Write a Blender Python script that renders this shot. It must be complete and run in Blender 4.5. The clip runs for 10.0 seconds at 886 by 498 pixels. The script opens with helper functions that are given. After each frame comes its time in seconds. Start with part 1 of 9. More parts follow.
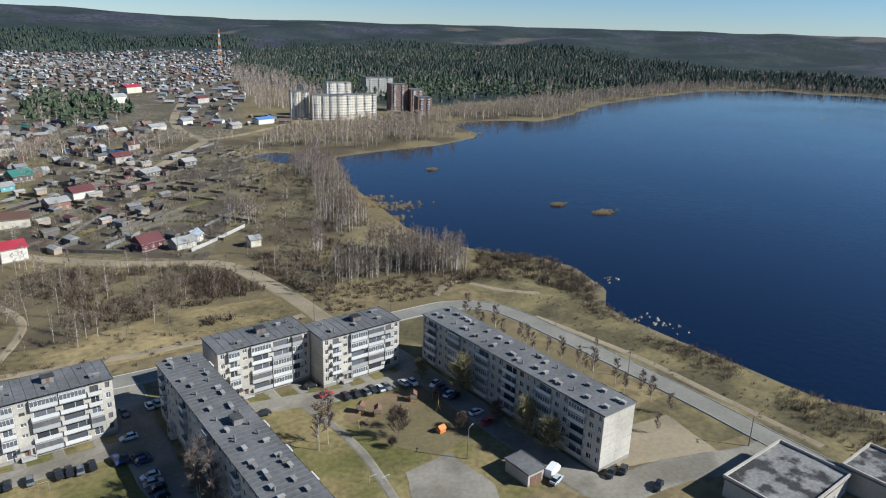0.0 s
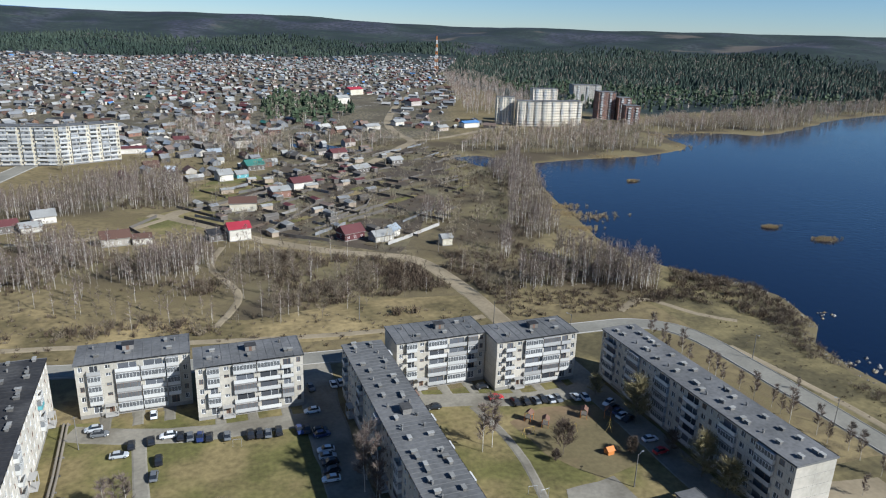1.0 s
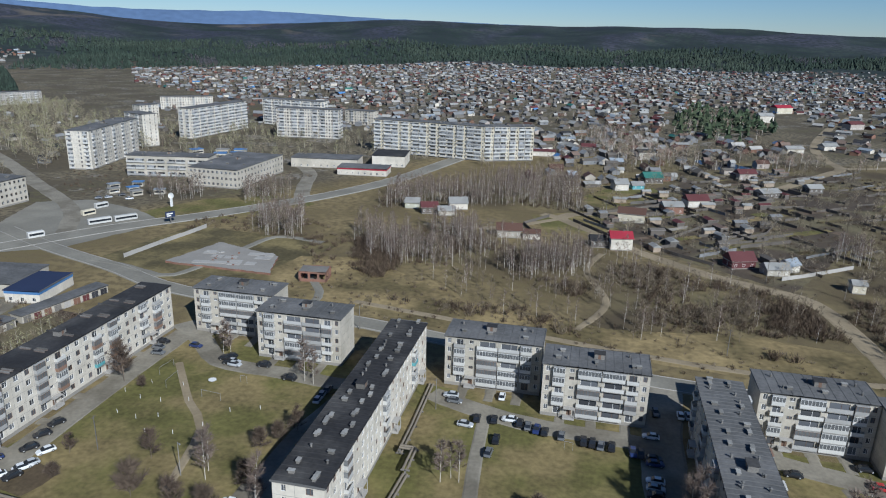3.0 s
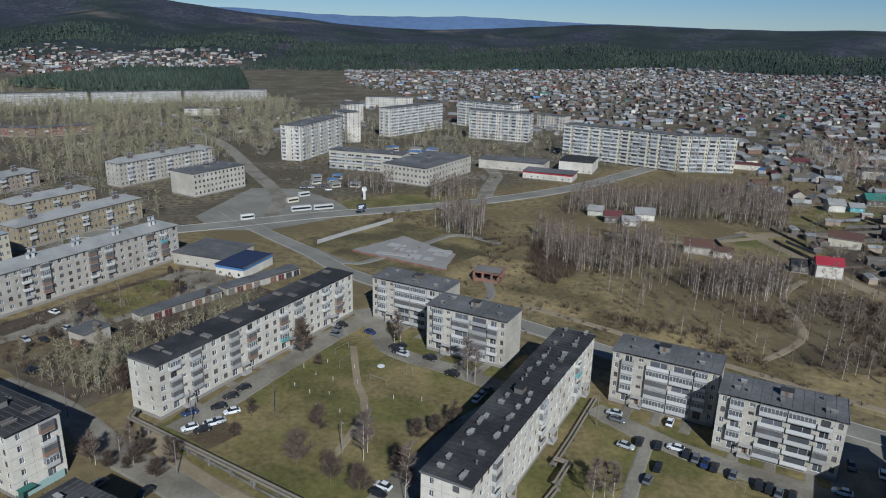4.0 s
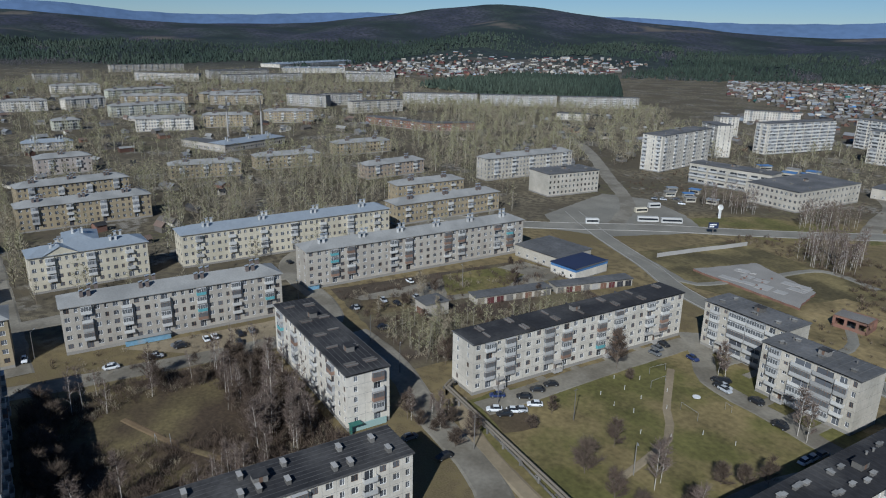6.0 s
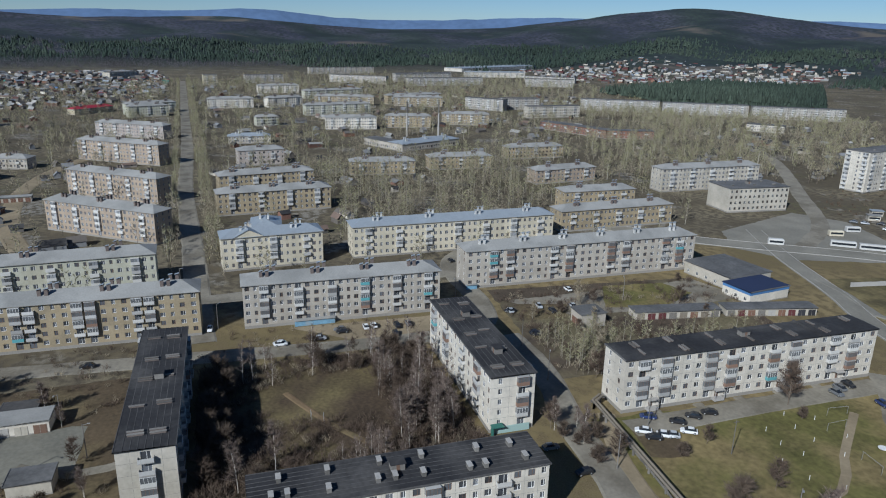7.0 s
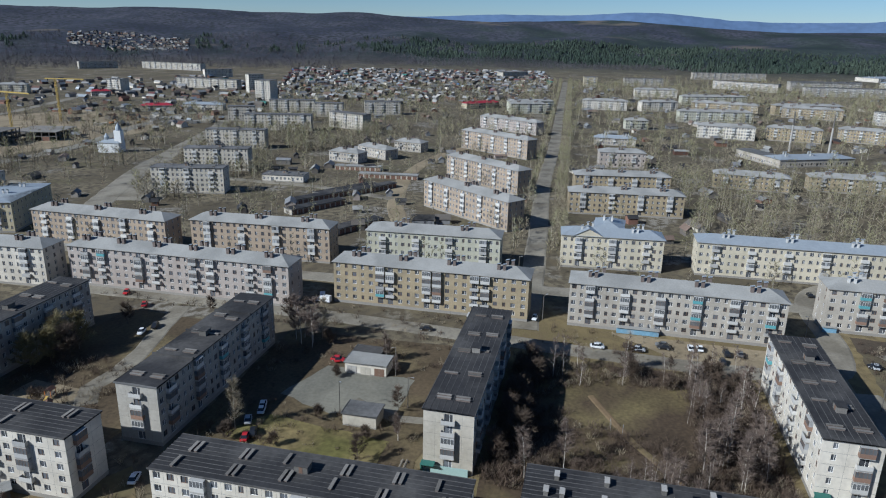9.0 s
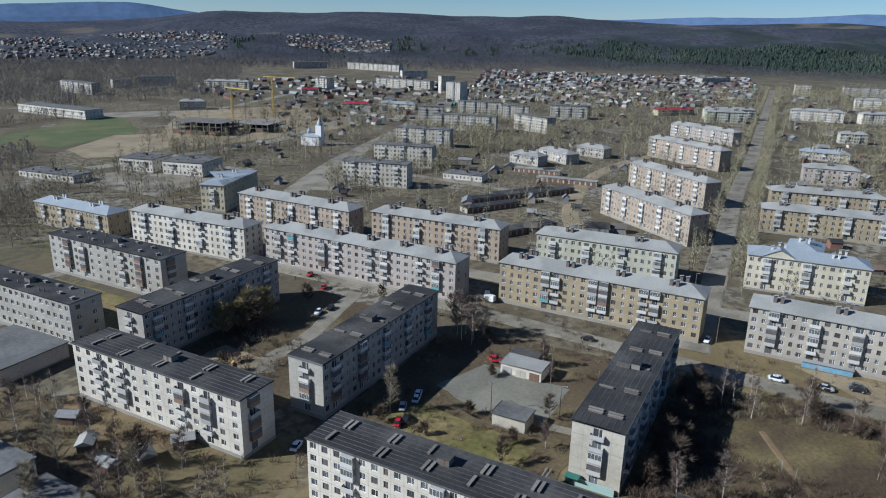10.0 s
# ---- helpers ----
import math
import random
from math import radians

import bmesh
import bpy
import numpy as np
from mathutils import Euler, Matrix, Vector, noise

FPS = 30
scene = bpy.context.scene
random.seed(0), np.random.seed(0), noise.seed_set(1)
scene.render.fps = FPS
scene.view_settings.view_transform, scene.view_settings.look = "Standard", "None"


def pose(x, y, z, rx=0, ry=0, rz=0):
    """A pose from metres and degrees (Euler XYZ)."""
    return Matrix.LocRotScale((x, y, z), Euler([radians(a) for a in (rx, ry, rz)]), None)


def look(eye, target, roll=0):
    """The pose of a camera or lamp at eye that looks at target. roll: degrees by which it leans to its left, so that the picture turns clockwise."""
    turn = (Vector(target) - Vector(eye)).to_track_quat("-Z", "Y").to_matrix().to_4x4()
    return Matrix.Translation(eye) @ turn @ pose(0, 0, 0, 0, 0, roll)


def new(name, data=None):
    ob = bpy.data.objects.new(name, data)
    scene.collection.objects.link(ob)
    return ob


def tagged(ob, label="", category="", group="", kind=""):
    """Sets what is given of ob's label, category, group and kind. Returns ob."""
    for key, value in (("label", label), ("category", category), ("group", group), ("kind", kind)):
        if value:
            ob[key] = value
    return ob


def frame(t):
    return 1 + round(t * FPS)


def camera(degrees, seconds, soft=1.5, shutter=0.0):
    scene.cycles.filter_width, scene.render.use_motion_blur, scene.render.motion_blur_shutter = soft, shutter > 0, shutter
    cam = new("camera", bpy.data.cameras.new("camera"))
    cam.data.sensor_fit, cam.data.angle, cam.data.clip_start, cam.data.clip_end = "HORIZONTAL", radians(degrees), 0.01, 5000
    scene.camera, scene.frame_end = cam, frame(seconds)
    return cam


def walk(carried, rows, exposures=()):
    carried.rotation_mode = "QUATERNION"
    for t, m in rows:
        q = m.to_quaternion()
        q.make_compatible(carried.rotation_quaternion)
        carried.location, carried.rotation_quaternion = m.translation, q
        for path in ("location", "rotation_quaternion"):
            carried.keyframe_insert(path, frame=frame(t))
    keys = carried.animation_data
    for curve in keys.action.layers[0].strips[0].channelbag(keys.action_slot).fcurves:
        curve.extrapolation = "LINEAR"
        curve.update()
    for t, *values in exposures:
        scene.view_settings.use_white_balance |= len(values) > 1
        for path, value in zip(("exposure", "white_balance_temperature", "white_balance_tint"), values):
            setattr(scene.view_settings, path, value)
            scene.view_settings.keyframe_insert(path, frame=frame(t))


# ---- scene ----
cam = camera(65.2, 10.0, soft=1.1)
PATH = [
    (0, (-0.00, -0.00, 96.95), (58.69, 75.12, 66.74), 1.92),
    (0.5, (1.85, -0.28, 96.67), (49.24, 82.45, 66.51), 1.88),
    (1, (3.75, -0.36, 96.39), (38.15, 88.56, 66.22), 1.84),
    (1.5, (5.77, -0.12, 96.10), (26.43, 92.97, 65.95), 1.77),
    (2, (7.74, 0.35, 95.75), (14.31, 95.48, 65.66), 1.72),
    (2.5, (9.37, 1.17, 95.37), (2.51, 96.30, 65.32), 1.60),
    (4, (13.24, 5.34, 94.13), (-31.58, 89.57, 64.18), 1.38),
    (4.5, (14.30, 6.93, 93.73), (-41.10, 84.60, 63.73), 1.35),
    (5, (15.24, 8.59, 93.36), (-49.44, 78.70, 63.35), 1.28),
    (5.5, (16.16, 10.12, 93.03), (-57.38, 70.90, 63.07), 1.21),
    (7, (17.37, 14.74, 92.12), (-73.72, 43.51, 62.54), 1.18),
    (7.5, (17.44, 16.44, 91.88), (-76.52, 33.40, 62.15), 1.21),
    (8, (17.18, 18.29, 91.71), (-78.14, 22.75, 61.83), 1.22),
    (8.5, (16.61, 20.10, 91.43), (-78.44, 12.01, 61.44), 1.21),
    (9, (15.94, 21.79, 91.32), (-77.13, 0.97, 61.24), 1.21),
    (9.5, (15.08, 23.31, 91.16), (-74.39, -9.67, 61.04), 1.22),
    (10, (14.19, 24.81, 90.99), (-70.05, -19.85, 60.85), 1.23),
]
walk(cam, [(t, look(eye, target, roll)) for t, eye, target, roll in PATH],
     [(0, 0.48, 5700, 7), (2.5, 0.17, 5500, 7), (4.0, -0.3, 5500, 7), (5.5, -0.36, 5500, 7), (7.5, -0.12, 5500, 7), (8.5, -0.04, 5500, 7), (10, 0.18, 5500, 7)])

# ---- light ----
SUN_AZ, SUN_EL = radians(-48.7), radians(33.5)
world = bpy.data.worlds.new("sky")
scene.world = world
world.use_nodes = True
wn = world.node_tree.nodes
sky = wn.new("ShaderNodeTexSky")
sky.sky_type, sky.sun_disc = "NISHITA", False
sky.sun_elevation, sky.sun_rotation = SUN_EL, radians(90) - SUN_AZ
sky.air_density, sky.dust_density, sky.ozone_density, sky.altitude = 1.0, 0.0, 6.0, 1500
wn["Background"].inputs[1].default_value = 0.066
world.node_tree.links.new(sky.outputs[0], wn["Background"].inputs[0])
sun_data = bpy.data.lights.new("sun", "SUN")
sun_data.energy, sun_data.angle, sun_data.color = 5.4, radians(0.5), (1.0, 0.95, 0.87)
sun = new("sun", sun_data)
sun.matrix_world = look((math.cos(SUN_AZ) * 300, math.sin(SUN_AZ) * 300, 300 * math.tan(SUN_EL)), (0, 0, 0))

# ---- materials ----
MATS = {}


def material(name, color, rough=0.85, spread=0.25, fine=3.0, coarse=0.12, metal=0.0, bump=0.0, second=None, mix=(0.45, 0.6), vary=0.0, spec=0.3, island=0.0):
    """A surface with grain and stains: `fine` and `coarse` are noise scales per metre, `second` a colour of patches, `vary` a
    difference from piece to piece."""
    m = bpy.data.materials.new(name)
    m.use_nodes = True
    nt = m.node_tree
    b = nt.nodes["Principled BSDF"]
    b.inputs["Roughness"].default_value, b.inputs["Metallic"].default_value = rough, metal
    b.inputs["Specular IOR Level"].default_value = spec
    geo = nt.nodes.new("ShaderNodeNewGeometry")
    n1 = nt.nodes.new("ShaderNodeTexNoise")
    n1.inputs["Scale"].default_value, n1.inputs["Detail"].default_value = fine, 4
    n2 = nt.nodes.new("ShaderNodeTexNoise")
    n2.inputs["Scale"].default_value, n2.inputs["Detail"].default_value = coarse, 6
    for n in (n1, n2):
        nt.links.new(geo.outputs["Position"], n.inputs["Vector"])
    add = nt.nodes.new("ShaderNodeMath")
    add.operation = "ADD"
    nt.links.new(n1.outputs[0], add.inputs[0])
    nt.links.new(n2.outputs[0], add.inputs[1])
    rng = nt.nodes.new("ShaderNodeMapRange")
    rng.inputs[1].default_value, rng.inputs[2].default_value = 0.6, 1.4
    rng.inputs[3].default_value, rng.inputs[4].default_value = 1 - spread, 1 + spread
    nt.links.new(add.outputs[0], rng.inputs[0])
    value = rng.outputs[0]
    if vary:
        info = nt.nodes.new("ShaderNodeObjectInfo")
        r2 = nt.nodes.new("ShaderNodeMapRange")
        r2.inputs[3].default_value, r2.inputs[4].default_value = 1 - vary, 1 + vary
        nt.links.new(info.outputs["Random"], r2.inputs[0])
        mul = nt.nodes.new("ShaderNodeMath")
        mul.operation = "MULTIPLY"
        nt.links.new(value, mul.inputs[0])
        nt.links.new(r2.outputs[0], mul.inputs[1])
        value = mul.outputs[0]
    if island:
        r4 = nt.nodes.new("ShaderNodeMapRange")
        r4.inputs[3].default_value, r4.inputs[4].default_value = 1 - island, 1 + island
        nt.links.new(geo.outputs["Random Per Island"], r4.inputs[0])
        mul4 = nt.nodes.new("ShaderNodeMath")
        mul4.operation = "MULTIPLY"
        nt.links.new(value, mul4.inputs[0])
        nt.links.new(r4.outputs[0], mul4.inputs[1])
        value = mul4.outputs[0]
    base = nt.nodes.new("ShaderNodeMix")
    base.data_type = "RGBA"
    base.inputs[6].default_value = (*color, 1)
    base.inputs[7].default_value = (*(second or color), 1)
    if second:
        n3 = nt.nodes.new("ShaderNodeTexNoise")
        n3.inputs["Scale"].default_value, n3.inputs["Detail"].default_value = coarse * 0.6, 8
        nt.links.new(geo.outputs["Position"], n3.inputs["Vector"])
        r3 = nt.nodes.new("ShaderNodeMapRange")
        r3.inputs[1].default_value, r3.inputs[2].default_value = mix
        nt.links.new(n3.outputs[0], r3.inputs[0])
        nt.links.new(r3.outputs[0], base.inputs[0])
    else:
        base.inputs[0].default_value = 0
    hsv = nt.nodes.new("ShaderNodeHueSaturation")
    nt.links.new(base.outputs[2], hsv.inputs["Color"])
    nt.links.new(value, hsv.inputs["Value"])
    nt.links.new(hsv.outputs[0], b.inputs["Base Color"])
    if bump:
        bp = nt.nodes.new("ShaderNodeBump")
        bp.inputs["Strength"].default_value, bp.inputs["Distance"].default_value = 0.6, bump
        nt.links.new(n1.outputs[0], bp.inputs["Height"])
        nt.links.new(bp.outputs[0], b.inputs["Normal"])
    MATS[name] = m
    return m


material("panel_concrete", (0.475, 0.43, 0.355), 0.9, 0.16, 1.2, 0.15, second=(0.395, 0.36, 0.295), vary=0.06)
material("white_panel", (0.60, 0.55, 0.465), 0.85, 0.14, 1.2, 0.2, second=(0.50, 0.455, 0.38), vary=0.05)
# panel concrete toned down: weak light on nearer blocks, unresolved windows farther off
material("dim_panel", (0.37, 0.345, 0.30), 0.9, 0.16, 1.2, 0.15, second=(0.31, 0.285, 0.245))
material("grey_brick", (0.41, 0.37, 0.31), 0.9, 0.16, 2.0, 0.2, second=(0.34, 0.305, 0.255), vary=0.05)
material("yellow_plaster", (0.46, 0.4, 0.27), 0.9, 0.14, 1.5, 0.2, second=(0.39, 0.345, 0.24))
material("cream_plaster", (0.56, 0.5, 0.38), 0.9, 0.12, 1.5, 0.2, second=(0.49, 0.44, 0.33))
material("pale_cream", (0.74, 0.65, 0.51), 0.9, 0.12, 1.5, 0.2, second=(0.64, 0.55, 0.42))
material("ochre_brick", (0.34, 0.275, 0.175), 0.9, 0.16, 2.0, 0.2, second=(0.28, 0.23, 0.15))
material("orange_brick", (0.36, 0.285, 0.21), 0.9, 0.16, 2.0, 0.2, second=(0.31, 0.25, 0.19))
material("red_brick", (0.235, 0.125, 0.09), 0.9, 0.18, 2.0, 0.2, second=(0.19, 0.11, 0.08))
material("pink_plaster", (0.39, 0.34, 0.3), 0.9, 0.14, 1.5, 0.2, second=(0.35, 0.3, 0.26))
material("green_plaster", (0.44, 0.43, 0.34), 0.9, 0.14, 1.5, 0.2, second=(0.40, 0.38, 0.29))
material("seam", (0.24, 0.23, 0.21), 0.95, 0.1)
material("plinth", (0.27, 0.25, 0.22), 0.95, 0.2)
material("bitumen_roof", (0.105, 0.103, 0.1), 0.88, 0.35, 1.0, 0.12, second=(0.16, 0.155, 0.15), mix=(0.4, 0.7), bump=0.02)
material("dark_bitumen", (0.031, 0.030, 0.031), 0.9, 0.4, 1.0, 0.12, second=(0.072, 0.068, 0.064), mix=(0.46, 0.64), bump=0.02)
material("dark_rib", (0.085, 0.081, 0.078), 0.9, 0.45, 1.5, 0.2)
material("roof_rib", (0.13, 0.127, 0.122), 0.9, 0.3)
material("worn_roof", (0.20, 0.19, 0.172), 0.9, 0.4, 1.2, 0.3, second=(0.04, 0.038, 0.036), mix=(0.48, 0.56), bump=0.03)
material("slate_roof", (0.30, 0.292, 0.27), 0.8, 0.16, 2.0, 0.15, second=(0.24, 0.235, 0.218), bump=0.02)
material("zinc_roof", (0.33, 0.36, 0.385), 0.5, 0.12, 1.0, 0.2, metal=0.25)
material("chimney_brick", (0.15, 0.12, 0.105), 0.95, 0.25)
material("vent_concrete", (0.165, 0.152, 0.135), 0.95, 0.3, vary=0.35)
material("roof_cap", (0.25, 0.24, 0.22), 0.9, 0.3, vary=0.3)
# leafless hill woods, some violet of distance haze mixed into their grey
material("bare_woods", (0.078, 0.072, 0.082), 0.95, 0.35, 0.3, 0.006, second=(0.108, 0.098, 0.102), island=0.3)
material("white_frame", (0.72, 0.71, 0.68), 0.6, 0.08)
material("brown_frame", (0.16, 0.10, 0.07), 0.7, 0.15)
material("teal_sheet", (0.12, 0.32, 0.34), 0.6, 0.12)
material("blue_sheet", (0.09, 0.2, 0.4), 0.5, 0.1)
material("balcony_white", (0.52, 0.505, 0.47), 0.7, 0.12, vary=0.12)
material("balcony_grey", (0.38, 0.37, 0.35), 0.8, 0.15, vary=0.2)
material("balcony_brown", (0.22, 0.14, 0.10), 0.8, 0.15, vary=0.2)
material("loggia_glass", (0.21, 0.215, 0.22), 0.2, 0.3, 1.2, 0.4, island=0.75, spec=0.5)
material("dark_room", (0.035, 0.035, 0.04), 0.8, 0.2, vary=0.5)
material("asphalt", (0.20, 0.185, 0.15), 0.92, 0.18, 1.0, 0.08, second=(0.24, 0.222, 0.18), bump=0.01)
material("old_asphalt", (0.24, 0.215, 0.168), 0.95, 0.24, 1.0, 0.12, second=(0.165, 0.145, 0.11), bump=0.01)
material("worn_court", (0.16, 0.152, 0.122), 0.95, 0.25, 1.0, 0.12, second=(0.20, 0.188, 0.148))
material("kerb_concrete", (0.36, 0.34, 0.31), 0.9, 0.2)
material("dirt_road", (0.275, 0.22, 0.14), 0.95, 0.2, 0.8, 0.08, second=(0.22, 0.175, 0.11))
material("trodden_soil", (0.20, 0.135, 0.075), 0.95, 0.25, 0.8, 0.06, second=(0.14, 0.112, 0.055), bump=0.02)
material("spring_grass", (0.118, 0.108, 0.034), 0.95, 0.5, 0.7, 0.09, second=(0.20, 0.155, 0.068), mix=(0.42, 0.60), bump=0.05)
material("fresh_grass", (0.08, 0.1, 0.037), 0.95, 0.3, 1.5, 0.05, second=(0.12, 0.115, 0.05), bump=0.05)
material("dry_meadow", (0.255, 0.192, 0.09), 0.95, 0.5, 0.45, 0.06, second=(0.125, 0.098, 0.044), mix=(0.42, 0.58), bump=0.06)
material("leaf_litter", (0.085, 0.062, 0.036), 0.95, 0.5, 1.0, 0.06, second=(0.135, 0.105, 0.054), mix=(0.45, 0.62), bump=0.05)
material("dark_litter", (0.070, 0.049, 0.030), 0.95, 0.5, 1.0, 0.05, second=(0.145, 0.115, 0.052), mix=(0.48, 0.62), bump=0.05)
material("garden_soil", (0.078, 0.060, 0.042), 0.95, 0.35, 1.0, 0.06, second=(0.15, 0.126, 0.07), mix=(0.46, 0.6))
material("bank_grass", (0.185, 0.148, 0.066), 0.95, 0.45, 0.6, 0.09, second=(0.088, 0.072, 0.034), mix=(0.4, 0.58), bump=0.06)
material("brush", (0.108, 0.078, 0.053), 0.95, 0.3, 0.8, 0.1, island=0.4)
material("sand", (0.27, 0.22, 0.15), 0.95, 0.2)
material("birch_bark", (0.52, 0.475, 0.41), 0.85, 0.3, 4.0, 0.5)
material("bark", (0.16, 0.125, 0.095), 0.9, 0.3, 4.0, 0.5)
material("twigs", (0.30, 0.228, 0.18), 0.95, 0.3, 1.0, 0.1, island=0.3)
material("pale_twigs", (0.27, 0.225, 0.155), 0.95, 0.3, 1.0, 0.1, island=0.25)
material("budding_twigs", (0.24, 0.215, 0.12), 0.95, 0.3, 1.0, 0.1)
material("dark_twigs", (0.11, 0.082, 0.06), 0.95, 0.3, 1.0, 0.1, island=0.3)
material("grove_twigs", (0.175, 0.132, 0.108), 0.95, 0.3, 1.0, 0.1, island=0.35)
material("birch_twigs", (0.17, 0.13, 0.105), 0.95, 0.3, 1.0, 0.1, island=0.25)
material("town_twigs", (0.26, 0.225, 0.155), 0.95, 0.3, 1.0, 0.1, island=0.3)
material("town_buds", (0.255, 0.237, 0.135), 0.95, 0.3, 1.0, 0.1, island=0.3)
material("olive_twigs", (0.215, 0.18, 0.09), 0.95, 0.3, 1.0, 0.1, island=0.3)
material("belt_twigs", (0.185, 0.165, 0.145), 0.95, 0.3, 1.0, 0.1, island=0.3)
material("faded_blue", (0.17, 0.30, 0.40), 0.8, 0.25, 1.5, 0.3, second=(0.30, 0.33, 0.34))
material("pale_bark", (0.3, 0.27, 0.21), 0.9, 0.3, 4.0, 0.5)
material("shrub", (0.105, 0.076, 0.056), 0.95, 0.3, 0.8, 0.1, island=0.3)
material("dry_stems", (0.19, 0.152, 0.105), 0.95, 0.3, 1.0, 0.1, island=0.35)
material("reeds", (0.36, 0.27, 0.14), 0.95, 0.25)
# needle green raised partly for the haze over the far shore forest
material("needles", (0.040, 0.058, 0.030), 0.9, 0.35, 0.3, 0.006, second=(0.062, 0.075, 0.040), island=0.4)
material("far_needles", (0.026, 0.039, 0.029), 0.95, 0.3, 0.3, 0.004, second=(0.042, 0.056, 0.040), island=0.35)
material("car_glass", (0.02, 0.023, 0.028), 0.12, 0.05, spec=0.6)
material("tyre", (0.02, 0.02, 0.02), 0.9, 0.1)
for tone, c in dict(white=(0.7, 0.7, 0.69), silver=(0.42, 0.43, 0.44), black=(0.018, 0.018, 0.02), navy=(0.025, 0.04, 0.12), red=(0.42, 0.02, 0.025), grey=(0.13, 0.135, 0.14), green=(0.03, 0.08, 0.06)).items():
    material("paint_" + tone, c, 0.3, 0.04, metal=0.0, spec=0.6)
material("old_wood", (0.12, 0.105, 0.09), 0.95, 0.25)
material("grey_sheet", (0.20, 0.20, 0.20), 0.7, 0.25, 1.0, 0.15)
material("rusty_roof", (0.16, 0.115, 0.09), 0.8, 0.25, 1.0, 0.15)
material("rust", (0.17, 0.095, 0.065), 0.9, 0.3)
material("pipe_wrap", (0.20, 0.17, 0.13), 0.85, 0.25)
material("red_sheet", (0.30, 0.030, 0.045), 0.6, 0.15)
material("maroon_sheet", (0.105, 0.036, 0.036), 0.7, 0.2)
material("green_sheet", (0.045, 0.15, 0.12), 0.6, 0.1)
material("navy_sheet", (0.024, 0.034, 0.075), 0.85, 0.1)
material("brown_roof", (0.10, 0.055, 0.04), 0.7, 0.15)
material("mint_paint", (0.32, 0.43, 0.4), 0.7, 0.1)
material("yellow_paint", (0.42, 0.3, 0.08), 0.6, 0.1)
material("orange_paint", (0.55, 0.2, 0.05), 0.6, 0.1)
# blue distance haze is mixed into this hill colour
material("hazy_hills", (0.10, 0.15, 0.25), 1.0, 0.2, 0.02, 0.002, spec=0.0)
material("steel", (0.45, 0.45, 0.44), 0.5, 0.1, metal=0.6)


def glass_material():
    m = bpy.data.materials.new("window_glass")
    m.use_nodes = True
    nt = m.node_tree
    b = nt.nodes["Principled BSDF"]
    info = nt.nodes.new("ShaderNodeObjectInfo")
    ramp = nt.nodes.new("ShaderNodeMapRange")
    ramp.inputs[3].default_value, ramp.inputs[4].default_value = 0.5, 1.9
    mixc = nt.nodes.new("ShaderNodeHueSaturation")
    mixc.inputs["Color"].default_value = (0.075, 0.078, 0.085, 1)
    nt.links.new(info.outputs["Random"], ramp.inputs[0])
    nt.links.new(ramp.outputs[0], mixc.inputs["Value"])
    nt.links.new(mixc.outputs[0], b.inputs["Base Color"])
    b.inputs["Roughness"].default_value = 0.15
    b.inputs["Specular IOR Level"].default_value = 0.5
    MATS["window_glass"] = m


def water_material():
    m = bpy.data.materials.new("lake_water")
    m.use_nodes = True
    nt = m.node_tree
    b = nt.nodes["Principled BSDF"]
    b.inputs["Base Color"].default_value = (0.0012, 0.0042, 0.016, 1)
    b.inputs["Roughness"].default_value = 0.10
    b.inputs["IOR"].default_value = 1.42
    geo = nt.nodes.new("ShaderNodeNewGeometry")
    n = nt.nodes.new("ShaderNodeTexNoise")
    n.inputs["Scale"].default_value, n.inputs["Detail"].default_value = 0.35, 5
    nt.links.new(geo.outputs["Position"], n.inputs["Vector"])
    n2 = nt.nodes.new("ShaderNodeTexNoise")
    n2.inputs["Scale"].default_value, n2.inputs["Detail"].default_value = 0.006, 4
    nt.links.new(geo.outputs["Position"], n2.inputs["Vector"])
    r = nt.nodes.new("ShaderNodeMapRange")
    r.inputs[1].default_value, r.inputs[2].default_value = 0.35, 0.65
    r.inputs[3].default_value, r.inputs[4].default_value = 0.04, 0.32
    nt.links.new(n2.outputs[0], r.inputs[0])
    bp = nt.nodes.new("ShaderNodeBump")
    bp.inputs["Distance"].default_value = 0.5
    nt.links.new(r.outputs[0], bp.inputs["Strength"])
    nt.links.new(n.outputs[0], bp.inputs["Height"])
    nt.links.new(bp.outputs[0], b.inputs["Normal"])
    MATS["lake_water"] = m


glass_material()
water_material()


